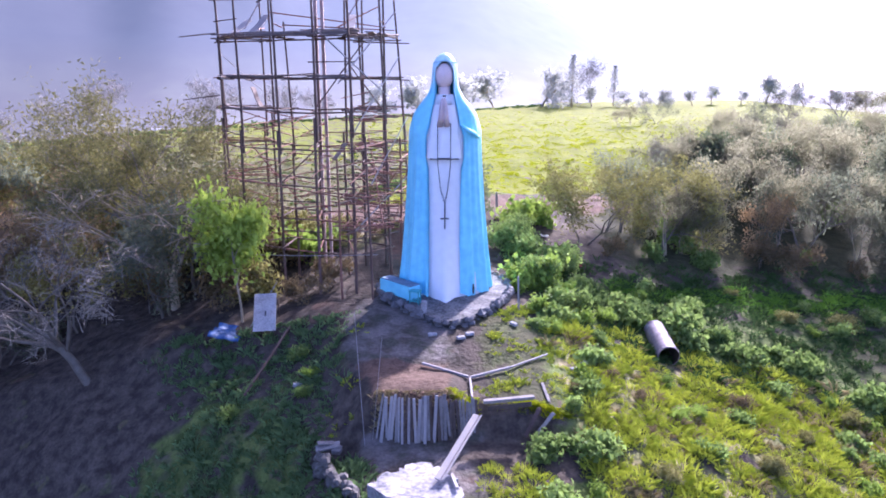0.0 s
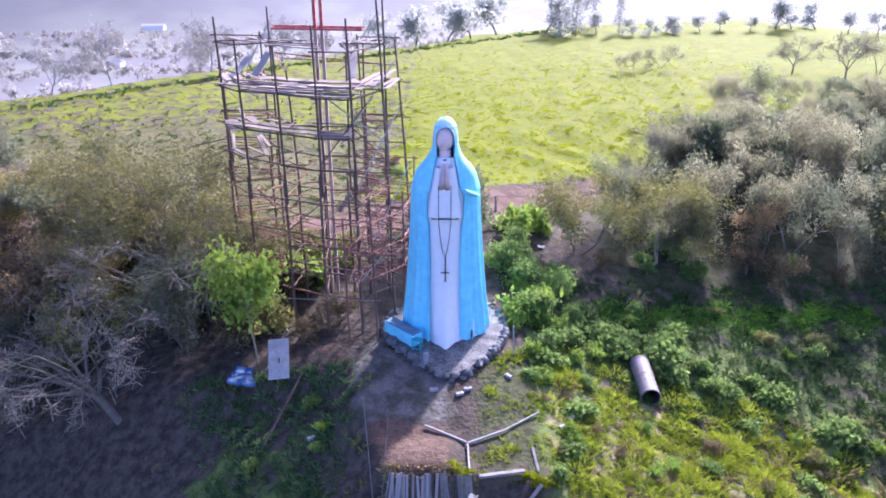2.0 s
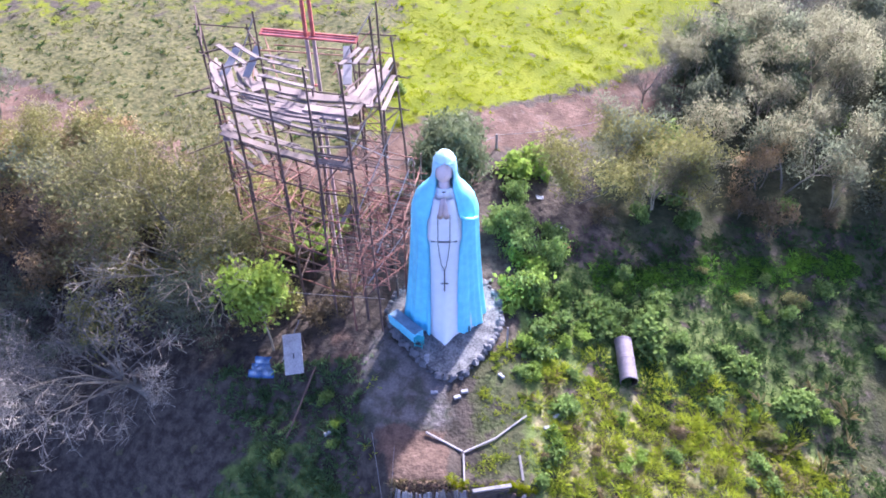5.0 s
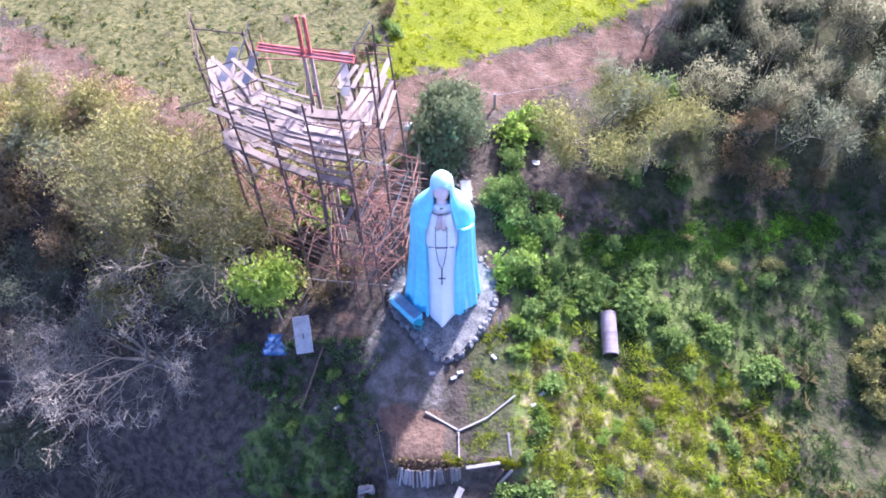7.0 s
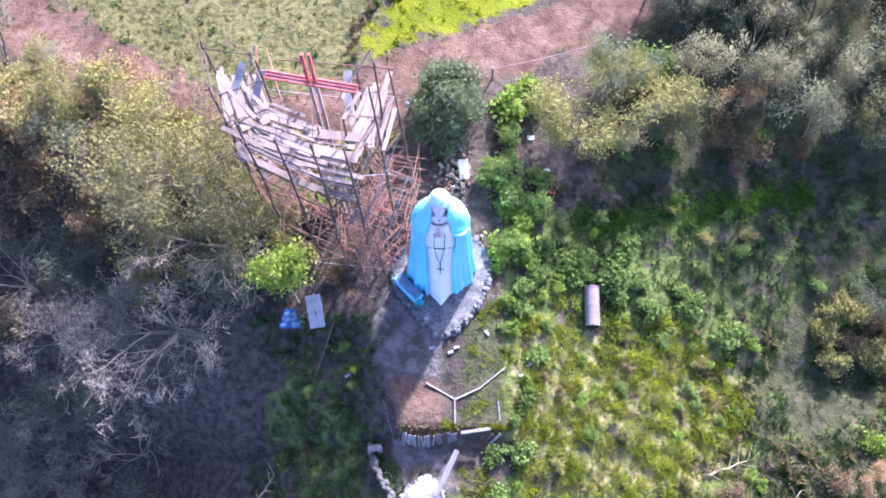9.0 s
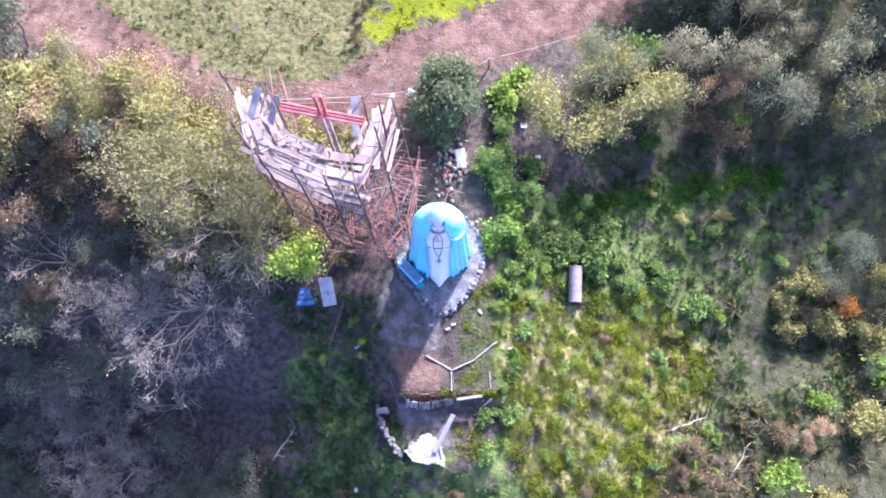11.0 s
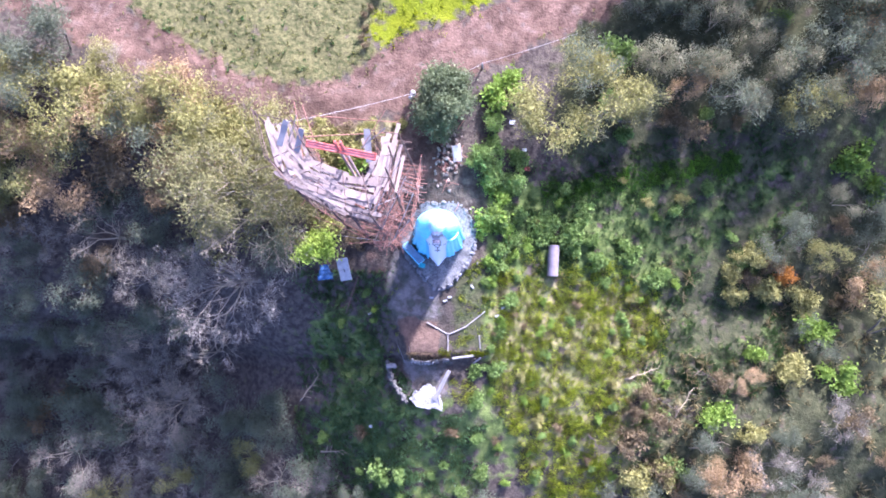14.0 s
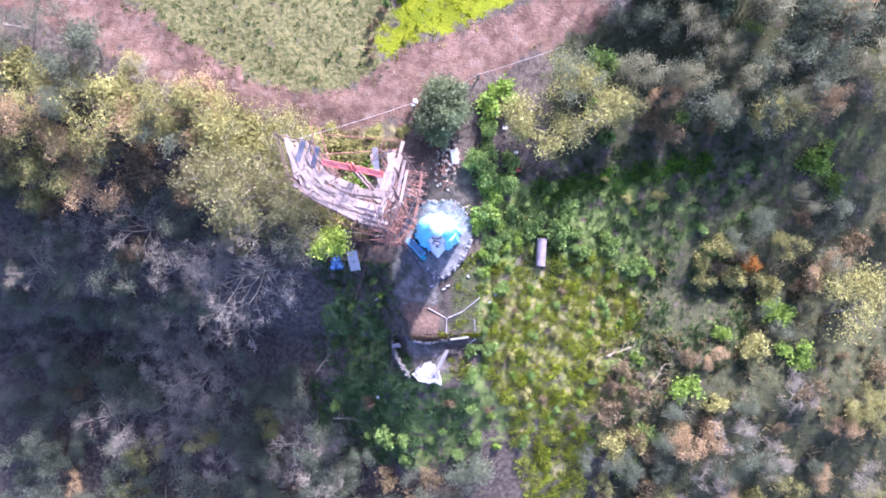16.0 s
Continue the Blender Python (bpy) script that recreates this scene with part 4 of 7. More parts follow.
    for p, q, w in (((-4.9, 36.6, 12.0), (-3.9, 33.4, 11.95), 0.42), ((-3.1, 36.3, 12.0), (-4.0, 32.6, 11.9), 0.36), ((-3.6, 36.7, 11.95), (-3.3, 33.0, 12.0), 0.3), ((-7.6, 33.3, 12.0), (-4.4, 32.4, 12.05), 0.5),
                    ((-6.2, 32.9, 12.06), (-3.9, 32.3, 12.1), 0.55), ((-11.3, 37.4, 11.9), (-9.6, 34.0, 12.0), 0.4), ((-2.75, 36.5, 12.0), (-3.45, 33.2, 12.02), 0.3), ((-2.4, 36.2, 11.9), (-2.95, 33.5, 11.95), 0.24), ((-3.2, 36.9, 12.05), (-4.35, 32.9, 12.0), 0.34), ((-2.2, 35.4, 11.85), (-2.7, 32.9, 11.9), 0.2), ((-2.55, 37.6, 12.1), (-3.3, 34.6, 12.0), 0.26)):
        plank(p, q, w, shapes[2])
    # broad bleached boards over the inner edge of the upper deck
    for p, q, w in (((-8.9, 35.0, 12.1), (-5.9, 33.9, 12.08), 0.5), ((-6.6, 33.8, 12.14), (-3.9, 33.5, 12.1), 0.5), ((-9.9, 36.6, 12.05), (-8.6, 34.3, 12.1), 0.42), ((-10.9, 36.9, 12.0), (-9.9, 34.7, 12.05), 0.4), ((-11.2, 36.6, 11.95), (-10.5, 34.9, 11.95), 0.3),
                    ((-9.3, 34.3, 12.0), (-6.2, 32.9, 12.0), 0.36), ((-7.0, 32.9, 12.0), (-4.3, 31.9, 12.0), 0.34), ((-8.6, 33.2, 11.95), (-5.4, 32.1, 11.98), 0.3)):
        plank(p, q, w, shapes[rng.choice((2, 3))])
    # whitened boards standing on end
    white = plank_mesh(M_PALEPLANK, 1)
    for p, q, w in (((-10.6, 36.0, 12.0), (-10.0, 37.5, 12.7), 0.42), ((-9.4, 35.6, 12.1), (-8.9, 36.9, 12.9), 0.38), ((-4.6, 36.9, 12.9), (-4.5, 34.9, 12.1), 0.42)):
        plank(p, q, w, white)
    # long lower planks along the front
    for p, q, w in (((-10.6, 33.9, 10.2), (-6.2, 31.7, 10.2), 0.34), ((-10.2, 34.3, 10.15), (-5.6, 32.0, 10.25), 0.22), ((-7.4, 32.2, 10.2), (-4.2, 31.2, 10.2), 0.3), ((-10.9, 34.2, 11.95), (-6.6, 32.0, 11.9), 0.26), ((-6.9, 32.2, 11.9), (-3.6, 31.3, 11.95), 0.24),
                    ((-10.0, 34.6, 12.05), (-5.2, 32.6, 12.05), 0.2), ((-9.9, 35.4, 10.2), (-9.0, 33.8, 10.2), 0.4)):
        plank(p, q, w)
    for p, q, w in (((-4.95, 31.6, 6.2), (-4.5, 32.2, 6.9), 0.26), ((-10.5, 34.6, 10.2), (-10.1, 33.5, 10.0), 0.6), ((-9.0, 33.6, 9.4), (-8.6, 33.4, 8.5), 0.3)):
        plank(p, q, w, shapes[2])
    # long stray poles laid through the decks
    for p, q in (((-9.6, 38.9, 12.4), (-8.9, 35.0, 12.1)), ((-9.0, 38.6, 12.6), (-7.8, 35.2, 12.2)), ((-8.7, 36.3, 13.0), (-2.9, 36.9, 12.3)), ((-4.0, 29.7, 5.4), (-2.7, 34.4, 6.3)),
                 ((-6.8, 30.3, 4.2), (-2.1, 30.6, 4.5)), ((-5.2, 35.4, 12.2), (-3.4, 38.0, 13.4)), ((-8.4, 37.9, 12.5), (-2.5, 37.6, 12.2)), ((-9.3, 32.2, 5.2), (-3.6, 30.0, 4.6)), ((-2.6, 29.6, 3.6), (-3.6, 33.6, 7.4))):
        R("stray_pole", p, q, 0.036, M_REDPOLE)
    # peeled pale poles across the side towards the statue
    for p, q in (((-4.6, 31.2, 9.6), (-2.3, 35.0, 12.9)), ((-4.0, 31.0, 7.4), (-2.1, 34.2, 10.8)), ((-5.4, 31.3, 11.8), (-2.6, 33.2, 9.0)), ((-5.0, 35.8, 12.3), (-3.2, 36.4, 15.0)), ((-9.9, 36.2, 12.2), (-9.0, 37.4, 14.2)), ((-3.2, 30.6, 5.2), (-1.7, 33.6, 8.0)), ((-3.9, 30.2, 3.2), (-1.6, 32.6, 5.4))):
        R("stray_pole", p, q, 0.034, M_PALEPLANK)
    return ob


def plank_mesh(material, n):
    b = Build()
    rng = random.Random(40 + n)
    vs, fs = [], []
    k = 6
    for i in range(k + 1):
        x = i / k - 0.5
        bow = 0.5 * math.sin(i * 1.3 + n) * 0.8
        e0, e1 = (rng.uniform(-0.03, 0.03) for _ in range(2))
        for y, z in ((-0.5 + e0, -0.5), (0.5 + e1, -0.5), (0.5 + e1, 0.5), (-0.5 + e0, 0.5)):
            vs.append((x, y, z + bow))
    for i in range(k):
        for a in range(4):
            fs.append((i * 4 + a, i * 4 + (a + 1) % 4, i * 4 + 4 + (a + 1) % 4, i * 4 + 4 + a))
    fs += [(3, 2, 1, 0), (k * 4, k * 4 + 1, k * 4 + 2, k * 4 + 3)]
    b.add(vs, fs)
    return b.mesh("plank", [material])


scaffold()


def steel_cross():
    """A tall cross of paired channel beams inside the scaffold."""
    x0, y0 = -6.0, 35.15
    g = hz(x0, y0) - 0.2
    ob = thing("steel_cross", x0, y0, g, "tall red steel cross of paired beams, flaking paint", "cross")
    top = 16.2 - g
    for s in (-1, 1):
        b = Build()
        b.box(pose(s * 0.16, 0, (14.2 - g) / 2), 0.15, 0.2, 14.2 - g, 0, 0.02)
        part("upright", b, M_PINKSTEEL, ob, "pale faded steel beam")
        b = Build()
        b.box(pose(s * 0.16, 0, (14.2 - g + top) / 2), 0.15, 0.2, top - 14.2 + g, 0, 0.02)
        part("head", b, M_RED, ob, "red painted upper end")
    arm = pose(-0.05, -0.02, 14.26 - g, 0, 0, -11)
    for s in (-1, 1):
        b = Build()
        b.box(arm @ pose(0, 0.17 * s, 0.05 * s), 4.6, 0.11, 0.09, 0, 0.02)
        part("crossbeam", b, M_RED, ob)
    b = Build()
    b.box(arm @ pose(0, 0, 0.02), 4.56, 0.06, 0.05, 0, 0.01)
    part("middle_rail", b, M_RED, ob)
    for x in (-2.24, 0.0, 2.24):
        b = Build()
        b.box(arm @ pose(x, 0, 0, 16), 0.10, 0.30, 0.07, 0)
        part("spacer", b, M_RED, ob)
    b = Build()
    b.box(arm @ pose(0, 0, -0.02, 16), 4.5, 0.24, 0.02, 0)
    part("web_plate", b, mat("faded_pink_plate", (0.40, 0.27, 0.28), 0.6, vary=0.25, scale=3, bump=0.15), ob, "pale pink weathered web plate")
    for i in range(3):
        b = Build()
        b.box(pose(0, 0, 3.5 + i * 4.2), 0.30, 0.08, 0.08, 0)
        part("batten", b, M_RED, ob)


steel_cross()


# ---- the terrace and its odds and ends ----
def bench_box():
    g = 0.3
    ob = thing("blue_box", -1.95, 29.95, g, "low sky-blue wooden box bench beside the statue", "box", rz=-46)
    b = Build(); b.box(pose(0, 0, 0.33), 2.05, 0.66, 0.58, 0, 0.02)
    part("body", b, M_BLUE, ob)
    b = Build(); b.box(pose(0, 0.02, 0.645), 2.0, 0.58, 0.045, 0, 0.01)
    part("lid", b, mat("grey_blue_board", (0.15, 0.24, 0.33), 0.7, vary=0.3, scale=3), ob, "grey-blue weathered board")
    for s in (-1, 1):
        for e in (-1, 1):
            b = Build(); b.box(pose(s * 0.8, e * 0.26, 0.02), 0.08, 0.08, 0.12)
            part("foot", b, M_BLUE, ob)


bench_box()


def stool():
    ob = thing("small_stool", -1.22, 28.95, 0.22, "small teal open-framed stool on the plinth", "stool", rz=-18)
    for x in (-0.2, 0.2):
        for y in (-0.14, 0.14):
            b = Build(); b.box(pose(x, y, 0.28), 0.05, 0.05, 0.56, 0, 0.008)
            part("leg", b, M_TEAL, ob)
    b = Build(); b.box(pose(0, 0, 0.58), 0.5, 0.36, 0.05, 0, 0.01)
    part("seat", b, M_TEAL, ob)
    for y in (-0.14, 0.14):
        b = Build(); b.box(pose(0, y, 0.14), 0.36, 0.04, 0.05)
        part("rail", b, M_TEAL, ob)


stool()


def marker(x, y, rz, h):
    b = Build()
    b.box(pose(x, y, hz(x, y) + h / 2, 4, 3, rz), 0.24, 0.16, h, 0, 0.03)
    b.box(pose(x, y - 0.02, hz(x, y) + 0.1, 0, 0, rz), 0.42, 0.3, 0.26, 0, 0.04)
    solid("stone_marker", b, M_CEMENT, "small upright whitewashed stone against the plinth", "stone")


marker(-0.82, 28.0, 20, 0.75)


def block(x, y, rz, sx=0.36, sy=0.17, sz=0.13):
    b = Build()
    for dx in (-0.095, 0.095):
        b.box(pose(x, y, hz(x, y) + sz / 2, 0, 0, rz) @ pose(dx, 0, 0), sx / 2 - 0.02, sy, sz, 0, 0.015)
    b.box(pose(x, y, hz(x, y) + sz / 2 - 0.01, 0, 0, rz), sx - 0.06, sy - 0.03, sz - 0.03, 0)
    solid("concrete_block", b, M_CEMENT, "loose whitish concrete block on the bare earth", "block", group="loose blocks")


for bx, by, br in ((-0.42, 26.35, 5), (0.72, 26.1, 20), (1.08, 26.4, 10), (2.95, 27.3, -50), (5.1, 24.9, 15), (5.6, 25.6, 40), (-5.7, 25.0, 30)):
    block(bx, by, br)


def lintel(name, p, q, w, h, material, label, category="beam"):
    """A straight squared beam from p to q."""
    p, q = Vector(p), Vector(q)
    b = Build()
    turn = (q - p).to_track_quat("X", "Z").to_matrix().to_4x4()
    b.box(Matrix.Translation((p + q) / 2) @ turn, (q - p).length, w, h, 0, 0.015)
    return solid(name, b, material, label, category)


lintel("fallen_rail", (-0.78, 24.3, hz(-0.78, 24.3) + 0.1), (0.93, 23.36, hz(0.9, 23.4) + 0.08), 0.09, 0.09, M_PALEPLANK, "pale weathered timber rail lying on short props", "rail")
lintel("fallen_rail", (0.98, 23.3, hz(0.9, 23.4) + 0.08), (2.5, 24.0, hz(2.5, 24) + 0.12), 0.09, 0.09, M_PALEPLANK, "pale weathered timber rail lying on short props", "rail")
lintel("fallen_rail", (2.5, 24.0, hz(2.5, 24) + 0.12), (4.1, 25.3, hz(4.1, 25.3) + 0.14), 0.075, 0.07, M_PALEPLANK, "pale weathered timber rail lying on short props", "rail")
lintel("fallen_rail", (0.98, 23.25, hz(0.9, 23.3) + 0.1), (1.0, 21.9, hz(1.0, 22.0) + 0.1), 0.075, 0.07, M_PALEPLANK, "short pale timber rail running to the terrace edge", "rail")
lintel("edge_sill", (1.35, 21.35, -0.72), (3.1, 21.6, -0.66), 0.18, 0.11, M_OLDPLANK, "grey timber sill along the edge of the terrace", "sill")
lintel("edge_sill", (1.5, 21.28, -0.92), (3.0, 21.5, -0.88), 0.08, 0.16, M_DARKBARK, "dark timber board under the terrace sill", "sill")
lintel("leaning_board", (2.75, 20.85, -1.75), (3.25, 21.35, -0.95), 0.16, 0.05, M_POLE, "short grey board leaning against the terrace edge", "board")
lintel("leaning_board", (3.05, 20.85, -1.75), (3.75, 21.4, -1.15), 0.15, 0.05, M_OLDPLANK, "short grey board leaning against the terrace edge", "board")
lintel("plank_piece", (3.7, 22.1, hz(3.7, 22.1) + 0.06), (3.6, 23.3, hz(3.6, 23.3) + 0.06), 0.12, 0.05, M_OLDPLANK, "grey plank lying in the dry grass", "plank")


def palisade():
    ob = thing("palisade", -0.4, 21.2, -1.9, "palisade of weathered grey split planks holding the terrace", "palisade")
    rng = random.Random(8)
    for i in range(31):
        x = -2.1 + i * 0.108 + rng.uniform(-0.02, 0.02)
        y = 21.28 - 0.12 * math.sin((x + 2) * 1.4) + rng.uniform(-0.04, 0.04)
        h = rng.uniform(1.45, 1.85) * (1.0 if i < 21 else 0.75 + 0.2 * rng.random())
        zt = -0.36 + rng.uniform(-0.12, 0.05) - (0.0 if i < 21 else 0.22)
        w = rng.uniform(0.06, 0.125)
        b = Build()
        b.box(pose(x + 0.4, y - 21.2 - 0.24, zt + 1.9 - h / 2, rng.uniform(-20, -10), 3.5 - 0.25 * i + rng.uniform(-2.5, 2.5), rng.uniform(-14, 14)), w, 0.04, h, 0, 0.012)
        k = rng.random()
        # dark brown planks stand in for the shaded gaps between the others
        part("plank", b, M_PALEPLANK if k < (0.4 if i < 21 else 0.1) else M_OLDPLANK if k < 0.72 else M_DARKBARK, ob)


palisade()


def trough():
    """A long white folded trough leaning from the slab to the terrace."""
    base = Vector((-0.1, 17.85, -1.62))
    ob = thing("white_trough", *base, "long white painted gutter leaning from slab to terrace", "gutter")
    p, q = Vector((-0.1, 17.85, -1.48)), Vector((1.15, 20.35, -0.72))
    d = q - p
    turn = d.to_track_quat("X", "Z").to_matrix().to_4x4()
    for s, wd, tilt in ((0.08, 0.19, 14), (-0.08, 0.16, -42)):
        b = Build()
        b.box(Matrix.Translation((p + q) / 2 - base) @ turn @ pose(0, s, 0.04, tilt), d.length, wd, 0.035, 0, 0.01)
        part("side", b, M_PALEPLANK, ob)
    b = Build()
    b.box(pose(0.42, 0.05, 0.12, 0, 0, 12), 0.10, 0.8, 0.09, 0, 0.01)
    part("prop", b, M_PALEPLANK, ob)


trough()


def edge_rubble():
    """Broken brick and stones along the lip of the terrace."""
    rng = random.Random(77)
    shapes = [stone_mesh(rng, "lip_stone", M_BRICKBITS) for _ in range(4)]
    for i in range(46):
        x = -2.35 + 3.5 * i / 45 + rng.uniform(-0.08, 0.08)
        y = 21.5 - 0.1 * math.sin((x + 2) * 1.4) + rng.uniform(-0.08, 0.3)
        k = rng.uniform(0.03, 0.085)
        ob = new("brick_rubble", rng.choice(shapes))
        ob.matrix_world = Matrix.Translation((x, y, hz(x, y) + 0.3 * k)) @ Euler((rng.uniform(-.5, .5), rng.uniform(-.5, .5), rng.uniform(0, 6))).to_matrix().to_4x4() @ Matrix.Diagonal((k * 1.3, k, k * 0.8, 1))
        tagged(ob, "piece of orange-brown broken brick on the terrace edge", "rubble", "rubble along the terrace edge")


edge_rubble()


def ragged_slab():
    b = Build()
    rng = random.Random(3)
    pts = [(-2.15, 17.9), (-1.4, 17.2), (0.55, 17.0), (0.5, 17.6), (0.35, 18.2), (-0.1, 18.7), (-0.7, 19.2), (-1.15, 18.75), (-1.75, 18.5)]
    out = []
    for i, (x, y) in enumerate(pts):
        nx, ny = pts[(i + 1) % len(pts)]
        for k in range(5):
            s = k / 5
            out.append((x + (nx - x) * s + rng.uniform(-0.11, 0.11), y + (ny - y) * s + rng.uniform(-0.11, 0.11)))
    n = len(out)
    zt = -1.62
    vs = [(x, y, zt + 0.02 * math.sin(x * 4)) for x, y in out] + [(x, y, zt - 1.4) for x, y in out]
    fs = [tuple(range(n))] + [(i + n, (i + 1) % n + n, (i + 1) % n, i) for i in range(n)]
    b.add(vs, fs)
    return solid("cement_slab", b, M_SLAB, "broken white cement slab below the terrace", "slab")


ragged_slab()


def ruin_wall():
    ob = thing("ruined_wall", -3.8, 19.6, hz(-3.8, 19.6), "low ruined wall of broken masonry below the terrace", "wall")
    rng = random.Random(14)
    shapes = [stone_mesh(rng, "block", M_DARKSTONE) for _ in range(4)]
    base = Vector((-3.8, 19.6, hz(-3.8, 19.6)))
    for i in range(26):
        s = i / 25
        x, y = -4.15 + 1.7 * s ** 1.5, 20.9 - 3.3 * s
        for k in range(3 - int(2 * s)):
            z = hz(x, y) + 0.1 + 0.28 * k
            mm = Matrix.Translation(Vector((x + rng.uniform(-.12, .12), y, z)) - base) @ Euler((rng.uniform(-.5, .5), rng.uniform(-.5, .5), rng.uniform(0, 6))).to_matrix().to_4x4() @ Matrix.Diagonal((rng.uniform(.16, .3), rng.uniform(.14, .24), rng.uniform(.12, .2), 1))
            part("stone", rng.choice(shapes), None, ob, m=mm)
    b = Build()
    b.box(pose(0.0, 1.0, 0.56, 4, -6, 12), 0.8, 0.34, 0.07, 0, 0.02)
    b.box(pose(-0.08, 1.08, 0.64, -3, 8, 18), 0.55, 0.24, 0.06, 0, 0.02)
    b.box(pose(0.3, 0.95, 0.46, 10, 3, -8), 0.3, 0.32, 0.2, 0, 0.03)
    part("coping", b, M_OLDPLANK, ob, "broken pale slabs on the wall")


ruin_wall()


def big_pipe():
    """A wide open-ended pipe on the slope."""
    p, q = Vector((9.93, 28.4, hz(9.93, 28.4) + 0.36)), Vector((10.03, 31.05, hz(10.03, 31.05) + 0.38))
    ob = thing("large_pipe", p.x, p.y, p.z, "wide grey open-ended metal pipe lying in the grass", "pipe")
    d = q - p
    turn = d.to_track_quat("Z", "Y").to_matrix().to_4x4()
    b = Build()
    n = 28
    L = d.length

    def shell(u, v):
        a = 2 * math.pi * u
        r = 0.47 + 0.006 * math.sin(v * 60)
        return turn @ Vector((r * math.cos(a), r * math.sin(a), v * L))
    b.grid(shell, n, 40, 0, True)
    # inner wall near black: the mouth's shade is put into its colour
    b.grid(lambda u, v: turn @ Vector((0.44 * math.cos(-2 * math.pi * u), 0.44 * math.sin(-2 * math.pi * u), v * L)), n, 4, 1, True)
    for z in (0, L):
        b.grid(lambda u, v, z=z: turn @ Vector(((0.44 + 0.03 * v) * math.cos(2 * math.pi * u), (0.44 + 0.03 * v) * math.sin(2 * math.pi * u), z)), n, 2, 0, True)
    part("shell", b, [M_PIPE, M_PIPESHADE], ob, smooth=True)
    for z in (0.06, L - 0.06, L * 0.5):
        b = Build()
        b.grid(lambda u, v, z=z: turn @ Vector(((0.48 + 0.012 * math.sin(math.pi * v)) * math.cos(2 * math.pi * u), (0.48 + 0.012 * math.sin(math.pi * v)) * math.sin(2 * math.pi * u), z - 0.05 + 0.1 * v)), n, 4, 0, True)
        part("band", b, M_PIPE, ob, "raised rim band")


big_pipe()


def panels():
    # pale board propped beside the bushes
    g = hz(-7.4, 28.6)
    ob = thing("pale_board", -7.75, 28.6, g, "pale grey board propped on sticks beside the bank", "board")
    b = Build(); b.box(pose(0, 0, 0.62, 32, 0, 10), 0.95, 2.1, 0.05, 0, 0.015)
    part("sheet", b, M_CEMENT, ob)
    b = Build(); b.box(pose(0, 0, 0.62, 32, 0, 10) @ pose(0.02, -0.1, 0.03), 0.06, 0.3, 0.006)
    part("scuff_mark", b, M_DARK, ob, "dark scuff")
    for x, y, h in ((-0.4, 0.8, 1.1), (0.42, 0.8, 1.1), (-0.4, -0.8, 0.12)):
        b = Build(); b.tube([(x, y, -0.1), (x, y, h)], [0.03, 0.025], 6)
        part("stick", b, M_POLE, ob)
    b = Build(); b.tube([(-0.7, 0.1, -0.1), (0.2, 1.6, 1.5)], [0.03, 0.02], 6)
    part("stick", b, M_PALEPLANK, ob)
    g = hz(-9.4, 28.4)
    ob = thing("blue_tin_sheet", -9.35, 28.4, g, "crumpled blue tin sheet on the slope", "sheet")
    for i, (dx, m) in enumerate(((-0.32, M_BLUETIN), (0.02, M_BLUETIN), (0.35, M_BLUETIN))):
        b = Build()
        b.grid(lambda u, v: pose(dx * 0.25, dx * 1.3, 0.22 + 0.1 * abs(dx), 22, 14, 8) @ Vector(((u - 0.5) * 1.3, (v - 0.5) * 0.42, 0.03 * math.sin(u * 14) + 0.03 * math.sin(v * 5 + i))), 14, 6)
        o = part("strip", b, m, ob, "")
        md = o.modifiers.new("thick", "SOLIDIFY"); md.thickness = 0.015


panels()


